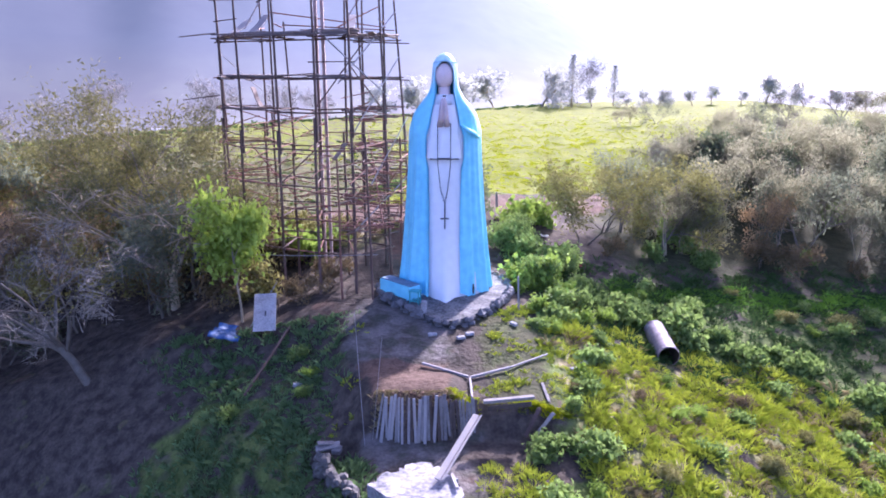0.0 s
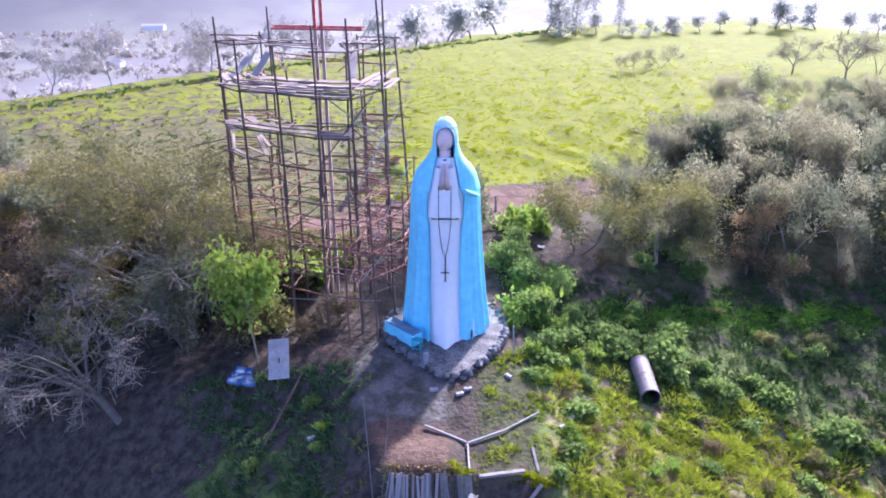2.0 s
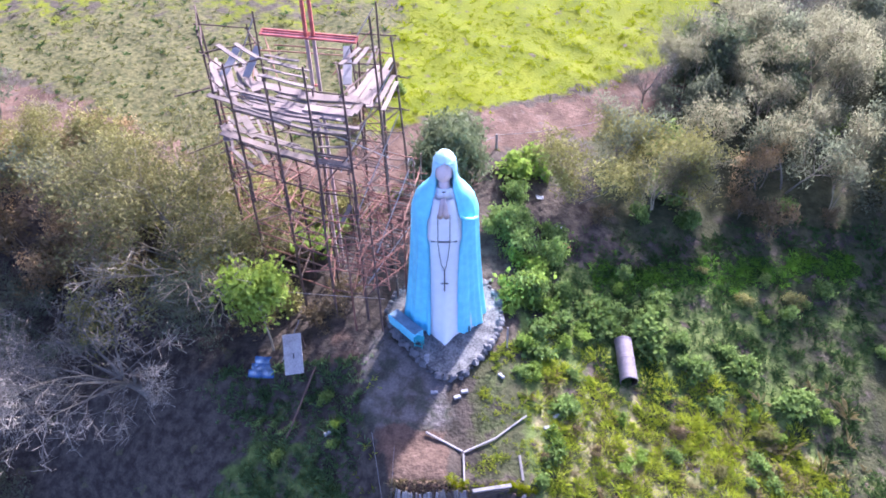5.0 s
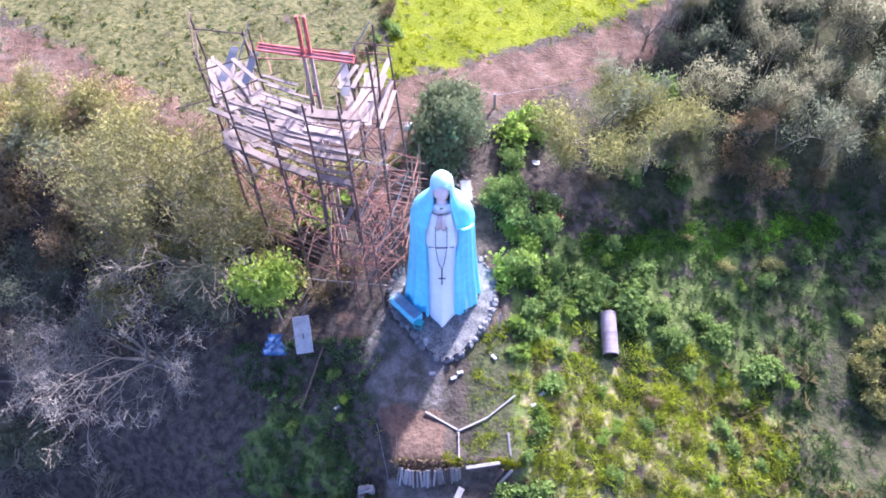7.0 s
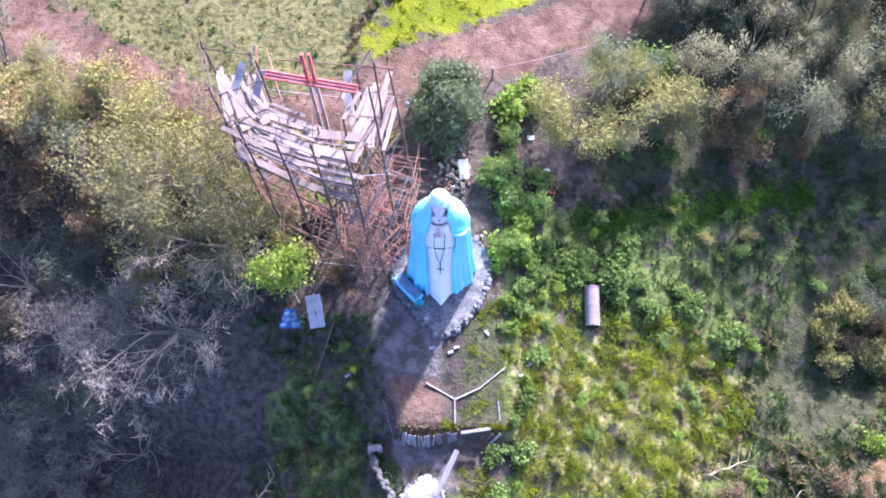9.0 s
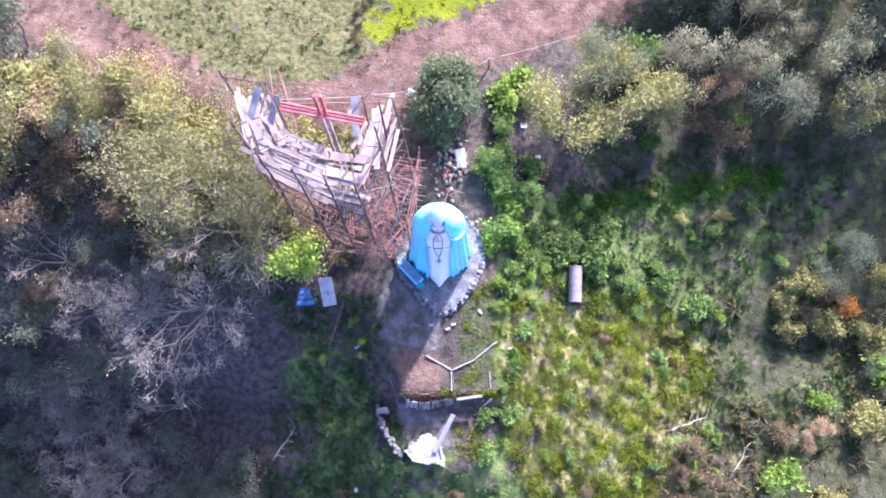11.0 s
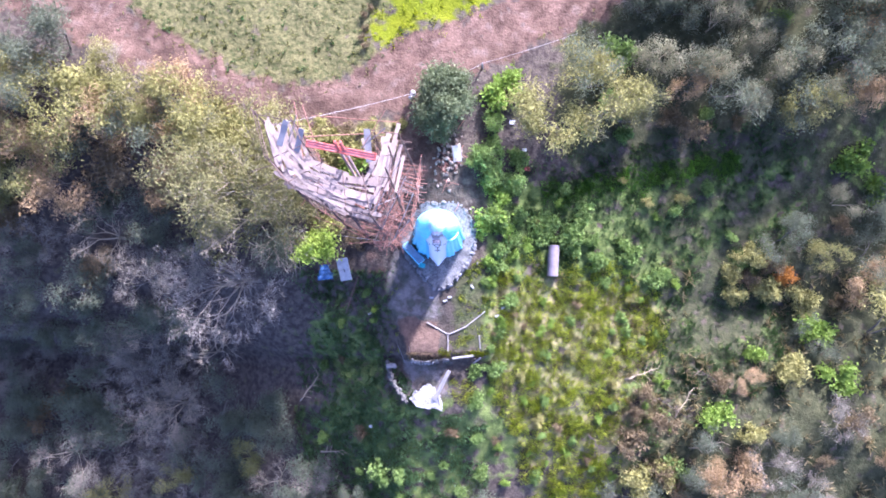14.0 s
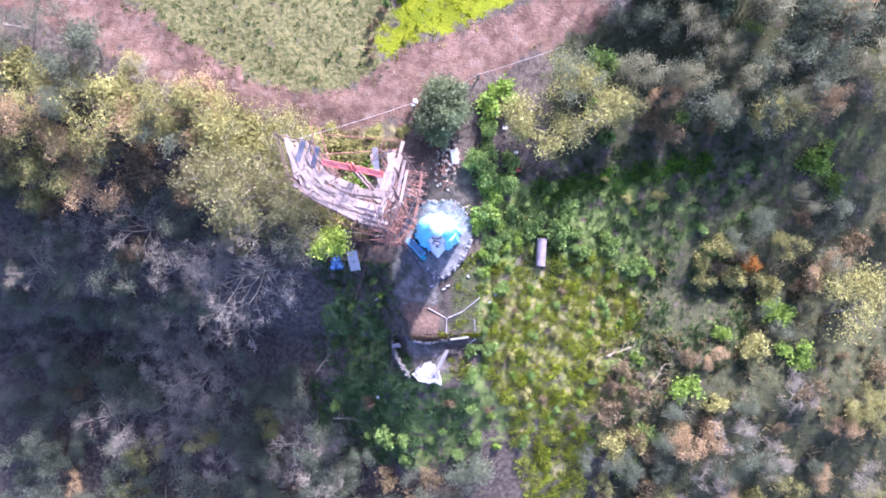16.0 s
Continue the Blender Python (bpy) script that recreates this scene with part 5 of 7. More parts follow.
def fence_bits():
    # posts, a hung bag and slack wires behind the scaffold
    ob = thing("fence_post", -2.2, 43.0, hz(-2.2, 43), "leaning wooden fence post with pale rags", "post")
    b = Build(); b.tube([(0, 0, -0.3), (0.05, 0, 1.3)], [0.09, 0.07], 7)
    part("post", b, M_POLE, ob)
    b = Build()
    for i in range(5):
        b.ball((0.14 * math.sin(i * 2.1), 0.3 * math.cos(i * 1.7), 0.8 + 0.3 * math.sin(i)), (0.2, 0.13, 0.26), 0, 9, 7)
    part("rag_bundle", b, M_CLOTH, ob, "bundle of pale rags")
    ob2 = thing("fence_post", 3.6, 45.6, hz(3.6, 45.6), "short pale wooden fence post by the track", "post")
    b = Build(); b.tube([(0, 0, -0.3), (-0.05, 0, 1.2)], [0.09, 0.07], 7)
    part("post", b, M_PALEPLANK, ob2)
    for k, (p, q, sag) in enumerate((((-11.6, 37.6, 11.0), (-2.2, 43.0, hz(-2.2, 43) + 1.2), 0.35), ((3.6, 45.6, hz(3.6, 45.6) + 1.15), (11.5, 48.5, hz(11.5, 48.5) + 1.6), 0.2), ((-2.15, 43.0, hz(-2.2, 43) + 1.1), (3.6, 45.6, hz(3.6, 45.6) + 1.1), 0.3),
                                     ((-11.0, 31.6, hz(-11, 31.6) + 2.8), (-3.0, 30.6, 2.0), 0.1))):
        b = Build()
        p, q = Vector(p), Vector(q)
        pts = [p.lerp(q, i / 10) - Vector((0, 0, sag * math.sin(math.pi * i / 10))) for i in range(11)]
        b.tube(pts, [0.017] * 11, 5)
        solid("slack_rope" if k < 3 else "long_pole", b, M_PALEPLANK, "long pale rope strung between posts" if k < 3 else "long thin pale pole laid against the bushes", "rope" if k < 3 else "pole")
    # white board on the rubble heap beside the path
    g = hz(1.5, 38.2)
    b = Build(); b.box(pose(1.55, 38.3, g + 0.42, 20, 8, 10), 0.7, 1.35, 0.08, 0, 0.02)
    solid("white_board", b, M_CEMENT, "white board lying on the rubble heap", "board")
    heap = thing("rubble_heap", 0.8, 38.4, hz(0.8, 38.4), "heap of brown rubble and broken sticks", "rubble")
    rng = random.Random(31)
    shapes = [stone_mesh(rng, "stone", M_RUBBLE) for _ in range(4)]
    for i in range(120):
        x, y = rng.gauss(0, 0.6), rng.gauss(0, 1.6)
        z = hz(0.8 + x, 38.4 + y) - hz(0.8, 38.4) + max(0, 0.45 - 0.25 * (x * x + y * y * 0.2)) * rng.random()
        s = rng.uniform(0.08, 0.2)
        part("stone", rng.choice(shapes), None, heap, m=Matrix.Translation((x, y, z)) @ Euler((rng.random() * 6, rng.random() * 6, rng.random() * 6)).to_matrix().to_4x4() @ Matrix.Diagonal((s * 1.3, s, s * 0.8, 1)))
    for i in range(22):
        x, y = rng.gauss(0, 0.6), rng.gauss(0, 1.6)
        a = rng.uniform(0, 6.28)
        L = rng.uniform(0.6, 1.5)
        z = hz(0.8 + x, 38.4 + y) - hz(0.8, 38.4) + 0.25
        rod("stick", (x, y, z), (x + L * math.cos(a), y + L * math.sin(a), z + rng.uniform(0, 0.3)), 0.03, M_REDPOLE, heap)
    # a leaning pole and hanging wires in front of the terrace
    for x, y, t in ((-3.05, 21.7, 0), (-2.1, 21.5, 1)):
        b = Build()
        g = hz(x, y - 1.2)
        pts = [(x + 0.06 * i - 0.1 * t * i, y + 0.9 - 0.24 * i, (2.0 if t == 0 else 1.2) + (g - 2.0) * i / 8) for i in range(9)]
        b.tube(pts, [0.009] * 9, 4)
        solid("hanging_wire", b, M_PALEPLANK, "thin pale wire hanging over the terrace edge", "wire")
    b = Build()
    b.tube([(3.35, 29.1, hz(3.35, 29.1) - 0.2), (3.3, 29.2, hz(3.35, 29.1) + 1.5)], [0.05, 0.04], 7)
    solid("thin_post", b, M_PALEPLANK, "thin pale post beside the plinth", "post")
    lintel("lying_log", (-7.8, 25.0, hz(-7.8, 25) + 0.1), (-6.6, 28.2, hz(-6.6, 28.2) + 0.12), 0.09, 0.09, M_POLE, "thin pole lying down the bank", "pole")


fence_bits()


# ---- trees and bushes ----
def grow(seed, levels, length, radius, kids, spread, up, wob=0.25, sides=(5, 3, 3, 3, 3), stems=1, stem_spread=0.5, shrink=0.68, low=0.35, fine=0.008):
    """Trunk and limbs by branching; returns the wood and the twig ends."""
    rng = random.Random(seed)
    wood, tips = Build(), []

    def limb(p, d, L, r, lev):
        n = 4 if lev == 0 else 3 if lev < levels else 1
        pts, rad = [p.copy()], [r]
        cur, dd = p.copy(), d.copy()
        for i in range(n):
            dd = (dd + Vector((rng.gauss(0, wob), rng.gauss(0, wob), rng.gauss(0, wob) + up * 0.12))).normalized()
            cur = cur + dd * (L / n)
            pts.append(cur.copy()); rad.append(max(fine, r * (1 - 0.55 * (i + 1) / n)))
        wood.tube(pts, rad, sides[min(lev, 4)], 0, False)
        if lev >= levels:
            tips.append((pts[-1], dd)); tips.append((pts[0].lerp(pts[-1], 0.5), dd))
            return
        if lev >= levels - 1:
            tips.append((pts[-1], dd))
        k = kids[min(lev, len(kids) - 1)]
        for c in range(k):
            s = rng.uniform(0.35 if lev else low, 1.0) if c else 1.0
            f = s * n
            i = min(n - 1, int(f))
            base = pts[i].lerp(pts[i + 1], f - i)
            side = Vector((rng.gauss(0, 1), rng.gauss(0, 1), rng.gauss(0, 0.5)))
            side = (side - dd * side.dot(dd)).normalized()
            nd = (dd * rng.uniform(0.5, 1.0) + side * spread * rng.uniform(0.6, 1.2) + Vector((0, 0, up * 0.3))).normalized()
            limb(base, nd, L * shrink * rng.uniform(0.75, 1.15), max(fine, rad[i] * 0.62), lev + 1)
    for s in range(stems):
        a = rng.uniform(0, 6.28)
        k = stem_spread * (rng.random() if stems > 1 else 0.15)
        limb(Vector((0.15 * math.cos(a), 0.15 * math.sin(a), -0.3)), Vector((k * math.cos(a), k * math.sin(a), 1)).normalized(), length * rng.uniform(0.85, 1.1), radius * (1 if stems == 1 else rng.uniform(0.6, 1)), 0)
    return wood, tips


def grow_forked(seed, limbs, gens, length, radius, bole=0.6, fork=0.5, shrink=0.78, rise=0.55, droop=0.06, fine=0.012, lean=(0, 0)):
    """A short bole whose limbs fork again and again and bend down at their ends; returns the wood and the twig ends."""
    rng = random.Random(seed)
    wood, tips = Build(), []

    def limb(p, d, L, r, gen):
        pts, rad = [p.copy()], [r]
        n = 3 if gen < 2 else 2
        bend = Vector((rng.gauss(0, 0.22), rng.gauss(0, 0.22), rng.gauss(0, 0.12)))
        for i in range(n):
            d = (d + bend / n - Vector((0, 0, droop * gen))).normalized()
            p = p + d * (L / n)
            pts.append(p.copy()); rad.append(max(fine, r * (1 - 0.32 * (i + 1) / n)))
        wood.tube(pts, rad, 5 if gen < 1 else 4 if gen < 2 else 3, 0, False)
        if gen >= gens:
            tips.append((pts[-1], d)); tips.append((pts[-2], d))
            return
        side = d.cross(Vector((rng.gauss(0, 0.3), rng.gauss(0, 0.3), 1))).normalized()
        up = side.cross(d).normalized()
        for k in ((-1, 1) if rng.random() < 0.62 else (-1, 0.15, 1)):
            nd = d + side * k * fork * rng.uniform(0.55, 1.25) + up * rng.gauss(0, 0.24)
            limb(pts[-1], nd.normalized(), L * shrink * rng.uniform(0.75, 1.2), rad[-1] * (0.84 if abs(k) < 0.5 else 0.72), gen + 1)
        if gen and rng.random() < 0.7:
            nd = (d * 0.5 + side * rng.choice((-1, 1)) * 0.7 + up * rng.gauss(0, 0.3)).normalized()
            limb(pts[1], nd, L * 0.55, max(fine, rad[1] * 0.45), min(gens, gen + 2))
    top = Vector((lean[0] * bole, lean[1] * bole, bole))
    wood.tube([(0, 0, -0.3), top * 0.5, top], [radius * 1.35, radius * 1.1, radius], 7, 0, False)
    for i in range(limbs):
        a = 2 * math.pi * (i + rng.uniform(-0.25, 0.25)) / limbs
        limb(top * rng.uniform(0.6, 1.0), Vector((math.cos(a) + lean[0], math.sin(a) + lean[1], rise * rng.uniform(0.6, 1.7))).normalized(), length * rng.uniform(0.8, 1.2), radius * rng.uniform(0.5, 0.75), 0)
    return wood, tips


def leaves(seed, tips, per, size, puff, droop=0.0, long=1.6, quad=False):
    """Small bent leaves about the twig ends."""
    rng = np.random.RandomState(seed)
    c = np.repeat(np.array([t[0][:] for t in tips]), per, 0)
    n = len(c)
    c = c + rng.normal(0, puff, (n, 3)) * np.array([1, 1, 0.8])
    nor = rng.normal(0, 1, (n, 3)) + np.array([0, 0, 0.7])
    nor /= np.linalg.norm(nor, axis=1)[:, None]
    u = np.cross(nor, rng.normal(0, 1, (n, 3)))
    u /= np.linalg.norm(u, axis=1)[:, None]
    w = np.cross(nor, u)
    s = size * rng.uniform(0.55, 1.35, n)[:, None]
    a, e = c - u * s * long / 2, c + u * s * long / 2 - np.array([0, 0, 1]) * droop * s
    k = c + nor * s * 0.12
    b = Build()
    if quad:
        b.v = np.stack([a, k + w * s / 2, e, k - w * s / 2], 1).reshape(-1, 3).tolist()
        b.f = [(4 * i, 4 * i + 1, 4 * i + 2, 4 * i + 3) for i in range(n)]
    else:
        b.v = np.stack([a - w * s * 0.35, a + w * s * 0.35, e], 1).reshape(-1, 3).tolist()
        b.f = [(3 * i, 3 * i + 1, 3 * i + 2) for i in range(n)]
    b.m = [0] * n
    return b


KINDS = {}


def kind_of_tree(key, name, label, category, bark, leaf, wood_args, leaf_args, variants=3, parts=("trunk", "crown"), group=""):
    made = []
    for i in range(variants):
        seed = abs(hash_of(key)) + 17 * i
        w, tips = (grow_forked if "gens" in wood_args else grow)(seed, **wood_args)
        wm = w.mesh(parts[0], [bark], True)
        lm = leaves(seed, tips, **leaf_args).mesh(parts[1], [leaf]) if leaf_args else None
        made.append((wm, lm))
    KINDS[key] = (name, label, category, made, parts, group)


def hash_of(s):
    return sum((i + 1) * ord(ch) for i, ch in enumerate(s))


def tallness(wm, lm):
    return max(max(v.co.z for v in me.vertices) for me in (wm, lm) if me)


TALL = {}


def plant(key, x, y, tall=4.0, rz=None, rng=random, label="", squash=1.0, z=None):
    """A tree or bush of that kind and height."""
    name, lab, category, made, parts, group = KINDS[key]
    i = rng.randrange(len(made))
    wm, lm = made[i]
    if (key, i) not in TALL:
        TALL[key, i] = tallness(wm, lm)
    scale = tall / TALL[key, i]
    ob = new(name)
    ob.empty_display_size = 0.3
    ob.matrix_world = pose(x, y, hz(x, y) if z is None else z, 0, 0, rng.uniform(0, 360) if rz is None else rz) @ Matrix.Diagonal((scale * squash, scale * squash, scale, 1))
    tagged(ob, label or lab, category, group)
    part(parts[0], wm, None, ob)
    if lm:
        part(parts[1], lm, None, ob)
    return ob


kind_of_tree("bare", "bare_tree", "leafless grey tree with many fine twigs on the dark slope", "tree", M_BARK, M_TWIG,
             dict(limbs=5, gens=3, length=1.5, radius=0.10, bole=1.3, fork=0.5, shrink=0.78, rise=1.5, droop=0.01, fine=0.016), dict(per=12, size=0.042, puff=0.3, long=12), 4, group="bare trees")
kind_of_tree("great", "large_bare_tree", "large pale leafless tree with wide spreading branches", "tree", M_PALEBARK, M_TWIG,
             dict(limbs=5, gens=4, length=1.5, radius=0.12, bole=1.2, fork=0.5, shrink=0.78, rise=1.2, droop=0.02, fine=0.014), dict(per=2, size=0.024, puff=0.12, long=22), 2)
kind_of_tree("fan", "pale_bare_tree", "wide leafless tree with a dense fan of pale beige twigs", "tree", M_BARK, M_PALETWIG,
             dict(limbs=8, gens=4, length=1.5, radius=0.115, bole=1.3, fork=0.5, shrink=0.8, rise=0.9, droop=0.04, fine=0.014, lean=(-0.7, -0.1)), dict(per=3, size=0.022, puff=0.1, long=26), 1)
kind_of_tree("twiggy", "twiggy_tree", "grey twiggy tree with sparse dull leaves", "tree", M_BARK, L_GREY,
             dict(levels=3, length=3.2, radius=0.09, kids=[5, 4, 3], spread=0.95, up=0.35, stems=2, wob=0.2, shrink=0.58, low=0.5), dict(per=11, size=0.10, puff=0.36, long=2.4), 3, group="twiggy trees")
kind_of_tree("bigtwig", "tall_twiggy_tree", "tall brownish twiggy tree with thin dull foliage", "tree", M_BARK, L_BROWN,
             dict(levels=4, length=4.6, radius=0.13, kids=[5, 4, 4, 3], spread=0.95, up=0.3, stems=2, wob=0.18, shrink=0.6, low=0.5), dict(per=14, size=0.085, puff=0.3, long=2.0), 2)
kind_of_tree("grey", "grey_green_tree", "grey-green leafy small tree", "tree", M_BARK, L_GREY,
             dict(levels=3, length=2.8, radius=0.09, kids=[5, 4, 3], spread=0.95, up=0.4, stems=2, wob=0.2, shrink=0.58, low=0.5), dict(per=14, size=0.15, puff=0.38), 3, group="woodland trees")
kind_of_tree("pale", "hazy_pale_tree", "tall thin tree with pale stems and haze-pale leaves", "tree", M_PALEBARK, L_PALE,
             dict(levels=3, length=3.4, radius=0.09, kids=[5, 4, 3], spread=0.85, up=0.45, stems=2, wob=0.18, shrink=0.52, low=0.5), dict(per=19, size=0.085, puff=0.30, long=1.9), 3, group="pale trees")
kind_of_tree("olive", "olive_green_tree", "olive-green feathery small tree in sunlight", "tree", M_BARK, L_OLIVE,
             dict(levels=3, length=2.9, radius=0.09, kids=[4, 4, 3], spread=0.9, up=0.4, stems=2, shrink=0.66, low=0.45), dict(per=20, size=0.12, puff=0.34, long=2.0), 3, group="woodland trees")
kind_of_tree("tan", "tan_leafed_tree", "small tree with withered tan-brown leaves", "tree", M_BARK, L_TAN,
             dict(levels=3, length=2.8, radius=0.09, kids=[4, 4, 3], spread=0.9, up=0.4, stems=2, shrink=0.66, low=0.45), dict(per=21, size=0.115, puff=0.34, long=2.0), 2, group="woodland trees")
kind_of_tree("green", "leafy_green_tree", "fresh green leafy tree with pale stems", "tree", M_PALEBARK, L_SHINE,
             dict(levels=3, length=3.4, radius=0.07, kids=[6, 4, 4], spread=0.9, up=0.4, stems=1, shrink=0.40, wob=0.09, low=0.5), dict(per=15, size=0.17, puff=0.42, droop=0.3, quad=True), 2)
kind_of_tree("dense", "dark_green_tree", "dense dark green tree beside the soil track", "tree", M_DARKBARK, L_DARK,
             dict(levels=3, length=1.9, radius=0.14, kids=[5, 5, 4], spread=1.0, up=0.35, stems=3, shrink=0.68), dict(per=24, size=0.19, puff=0.38), 2)
kind_of_tree("dry", "dry_bush", "dry brown twiggy bush", "bush", M_BARK, L_DRY,
             dict(levels=3, length=1.2, radius=0.04, kids=[3, 3, 2], spread=0.9, up=0.4, stems=3, shrink=0.7), dict(per=12, size=0.15, puff=0.22), 3, ("branchwork", "foliage"), "dry bushes")
kind_of_tree("olivebush", "olive_bush", "sunlit yellow-olive rounded bush", "bush", M_BARK, L_OLIVE,
             dict(levels=3, length=1.1, radius=0.04, kids=[3, 3, 2], spread=0.95, up=0.35, stems=4, shrink=0.7), dict(per=13, size=0.19, puff=0.26), 3, ("branchwork", "foliage"), "olive bushes")
kind_of_tree("broad", "broadleaf_bush", "bright broad-leaved green bush on the slope", "bush", M_BARK, L_GREEN,
             dict(levels=2, length=0.75, radius=0.035, kids=[3, 3], spread=0.9, up=0.5, stems=4, shrink=0.66), dict(per=8, size=0.21, puff=0.22, droop=0.4, long=1.3, quad=True), 3, ("branchwork", "foliage"), "broadleaf bushes")
kind_of_tree("brightbush", "bright_bush", "vivid light green bush with broad leaves", "bush", M_BARK, L_BRIGHT,
             dict(levels=2, length=0.9, radius=0.035, kids=[3, 3], spread=0.85, up=0.5, stems=4, shrink=0.66), dict(per=10, size=0.215, puff=0.24, droop=0.4, long=1.3, quad=True), 3, ("branchwork", "foliage"), "bright bushes")
kind_of_tree("tallbush", "tall_green_bush", "tall fresh green bush beside the plinth path", "bush", M_BARK, L_GREEN,
             dict(levels=3, length=1.5, radius=0.045, kids=[3, 4, 3], spread=0.8, up=0.5, stems=4, shrink=0.6), dict(per=6, size=0.19, puff=0.26, droop=0.4, long=1.3, quad=True), 2, ("branchwork", "foliage"))
kind_of_tree("orange", "orange_bush", "dry bush with a patch of orange leaves", "bush", M_BARK, L_ORANGE,
             dict(levels=3, length=1.0, radius=0.05, kids=[4, 4, 4], spread=0.9, up=0.4, stems=3, shrink=0.68), dict(per=4, size=0.13, puff=0.22), 1, ("branchwork", "foliage"))
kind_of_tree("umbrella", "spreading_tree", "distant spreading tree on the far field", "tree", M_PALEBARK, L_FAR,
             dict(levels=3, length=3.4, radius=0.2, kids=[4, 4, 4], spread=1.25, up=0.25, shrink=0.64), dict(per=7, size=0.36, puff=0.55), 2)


def conifer():
    rng = random.Random(77)
    w = Build(); w.tube([(0, 0, -0.3), (0.05, 0, 4), (0, 0.05, 9.4)], [0.16, 0.1, 0.02], 7)
    tips = []
    for i in range(60):
        z = 1.4 + 7.9 * i / 60
        L = (10.2 - z) * 0.30 * rng.uniform(0.5, 1.1)
        a = i * 2.4
        p, q = Vector((0, 0, z)), Vector((L * math.cos(a), L * math.sin(a), z + 0.25 * L))
        w.tube([p, q], [0.035, 0.012], 4, 0, False)
        for s in (0.35, 0.6, 0.8, 1.0):
            tips.append((p.lerp(q, s), q - p))
    KINDS["conifer"] = ("conifer", "tall narrow conifer on the far field", "tree", [(w.mesh("trunk", [M_PALEBARK], True), leaves(5, tips, 5, 0.22, 0.2, long=2.4).mesh("crown", [L_FAR]))], ("trunk", "crown"), "")


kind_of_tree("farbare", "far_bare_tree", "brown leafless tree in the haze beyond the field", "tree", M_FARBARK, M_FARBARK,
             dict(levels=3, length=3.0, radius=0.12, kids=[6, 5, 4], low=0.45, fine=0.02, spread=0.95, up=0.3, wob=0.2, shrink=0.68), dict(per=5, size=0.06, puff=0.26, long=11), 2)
conifer()
prng = random.Random(1234)

# named trees
plant("green", -9.0, 29.3, 6.7, 40, prng, squash=0.76)
plant("fan", -15.3, 27.8, 7.6, 0, prng, squash=0.95)
for x, y, h, k in ((-14.6, 33.4, 12.4, "bigtwig"), (-12.6, 34.0, 7.2, "bigtwig"), (-17.4, 35.4, 7.4, "olive"), (-13.4, 31.9, 6.6, "twiggy"), (-13.4, 33.0, 9.6, "great"), (-20.8, 35.5, 5.4, "tan"), (-21.0, 40.0, 6.8, "olive"), (-28.8, 39.3, 7.2, "olive"), (-24.2, 43.0, 5.0, "olive"), (-12.2, 37.2, 4.6, "olivebush")):
    plant(k, x, y, h, None, prng)
orng = random.Random(71)
for x, y, h, k in ((-12.9, 36.0, 6.6, "great"), (-12.0, 35.0, 5.0, "olive")):
    plant(k, x, y, h, None, orng)
for x, y, s, k in ((-7.2, 36.8, 2.4, "brightbush"), (-6.4, 38.0, 2.0, "olivebush"), (-8.3, 38.4, 2.6, "olivebush"), (-5.0, 38.8, 1.6, "dry"), (-11.9, 38.4, 3.0, "olivebush"), (-10.4, 39.4, 2.0, "dry"), (-8.8, 36.0, 2.4, "dry"), (-10.2, 31.6, 2.6, "dry"), (-5.4, 33.0, 1.6, "dry"), (-9.8, 32.6, 2.2, "olivebush"), (-7.0, 31.6, 1.3, "dry"), (-9.4, 40.0, 1.7, "olivebush"), (-7.6, 40.2, 1.5, "dry"), (-5.8, 40.4, 1.2, "olivebush"), (-4.2, 39.4, 1.3, "dry"), (-3.4, 40.6, 1.0, "olivebush")):
    plant(k, x, y, s, None, prng)
plant("dense", 0.45, 41.7, 5.6, 0, prng, squash=0.72)
plant("olive", 8.6, 41.6, 5.6, 0, prng, squash=1.15)
plant("olive", 13.2, 41.8, 6.2, 0, prng)
plant("olive", 10.5, 44.5, 5.0, 0, prng)
plant("dense", 21.2, 56.4, 6.2, 0, prng, squash=0.8)
plant("dense", 25.4, 54.2, 5.6, 0, prng, squash=0.8)
plant("olive", 40.2, 23.6, 6.4, 30, prng, "yellow-green feathery rounded tree on the slope", 1.25)
plant("orange", 31.6, 28.8, 1.8, 0, prng)
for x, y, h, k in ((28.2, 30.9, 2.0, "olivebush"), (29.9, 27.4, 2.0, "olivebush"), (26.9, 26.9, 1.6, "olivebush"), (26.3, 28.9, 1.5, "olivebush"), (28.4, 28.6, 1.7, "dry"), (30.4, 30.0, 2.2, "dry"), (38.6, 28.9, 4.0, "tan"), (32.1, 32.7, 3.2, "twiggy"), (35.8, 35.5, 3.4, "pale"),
                   (26.8, 10.5, 4.4, "tan"), (18.7, 18.1, 1.8, "dry"), (20.3, 16.4, 2.0, "dry"), (17.6, 16.4, 1.5, "dry"), (21.6, 35.2, 1.0, "olivebush")):
    plant(k, x, y, h, None, prng)
for x, y, s in ((5.2, 43.2, 2.0), (4.3, 33.0, 1.8), (25.2, 16.2, 2.2), (34.8, 23.9, 2.4), (37.2, 39.3, 2.0), (39.9, 36.7, 2.0), (29.0, 21.9, 1.3)):
    plant("brightbush", x, y, s, None, prng)
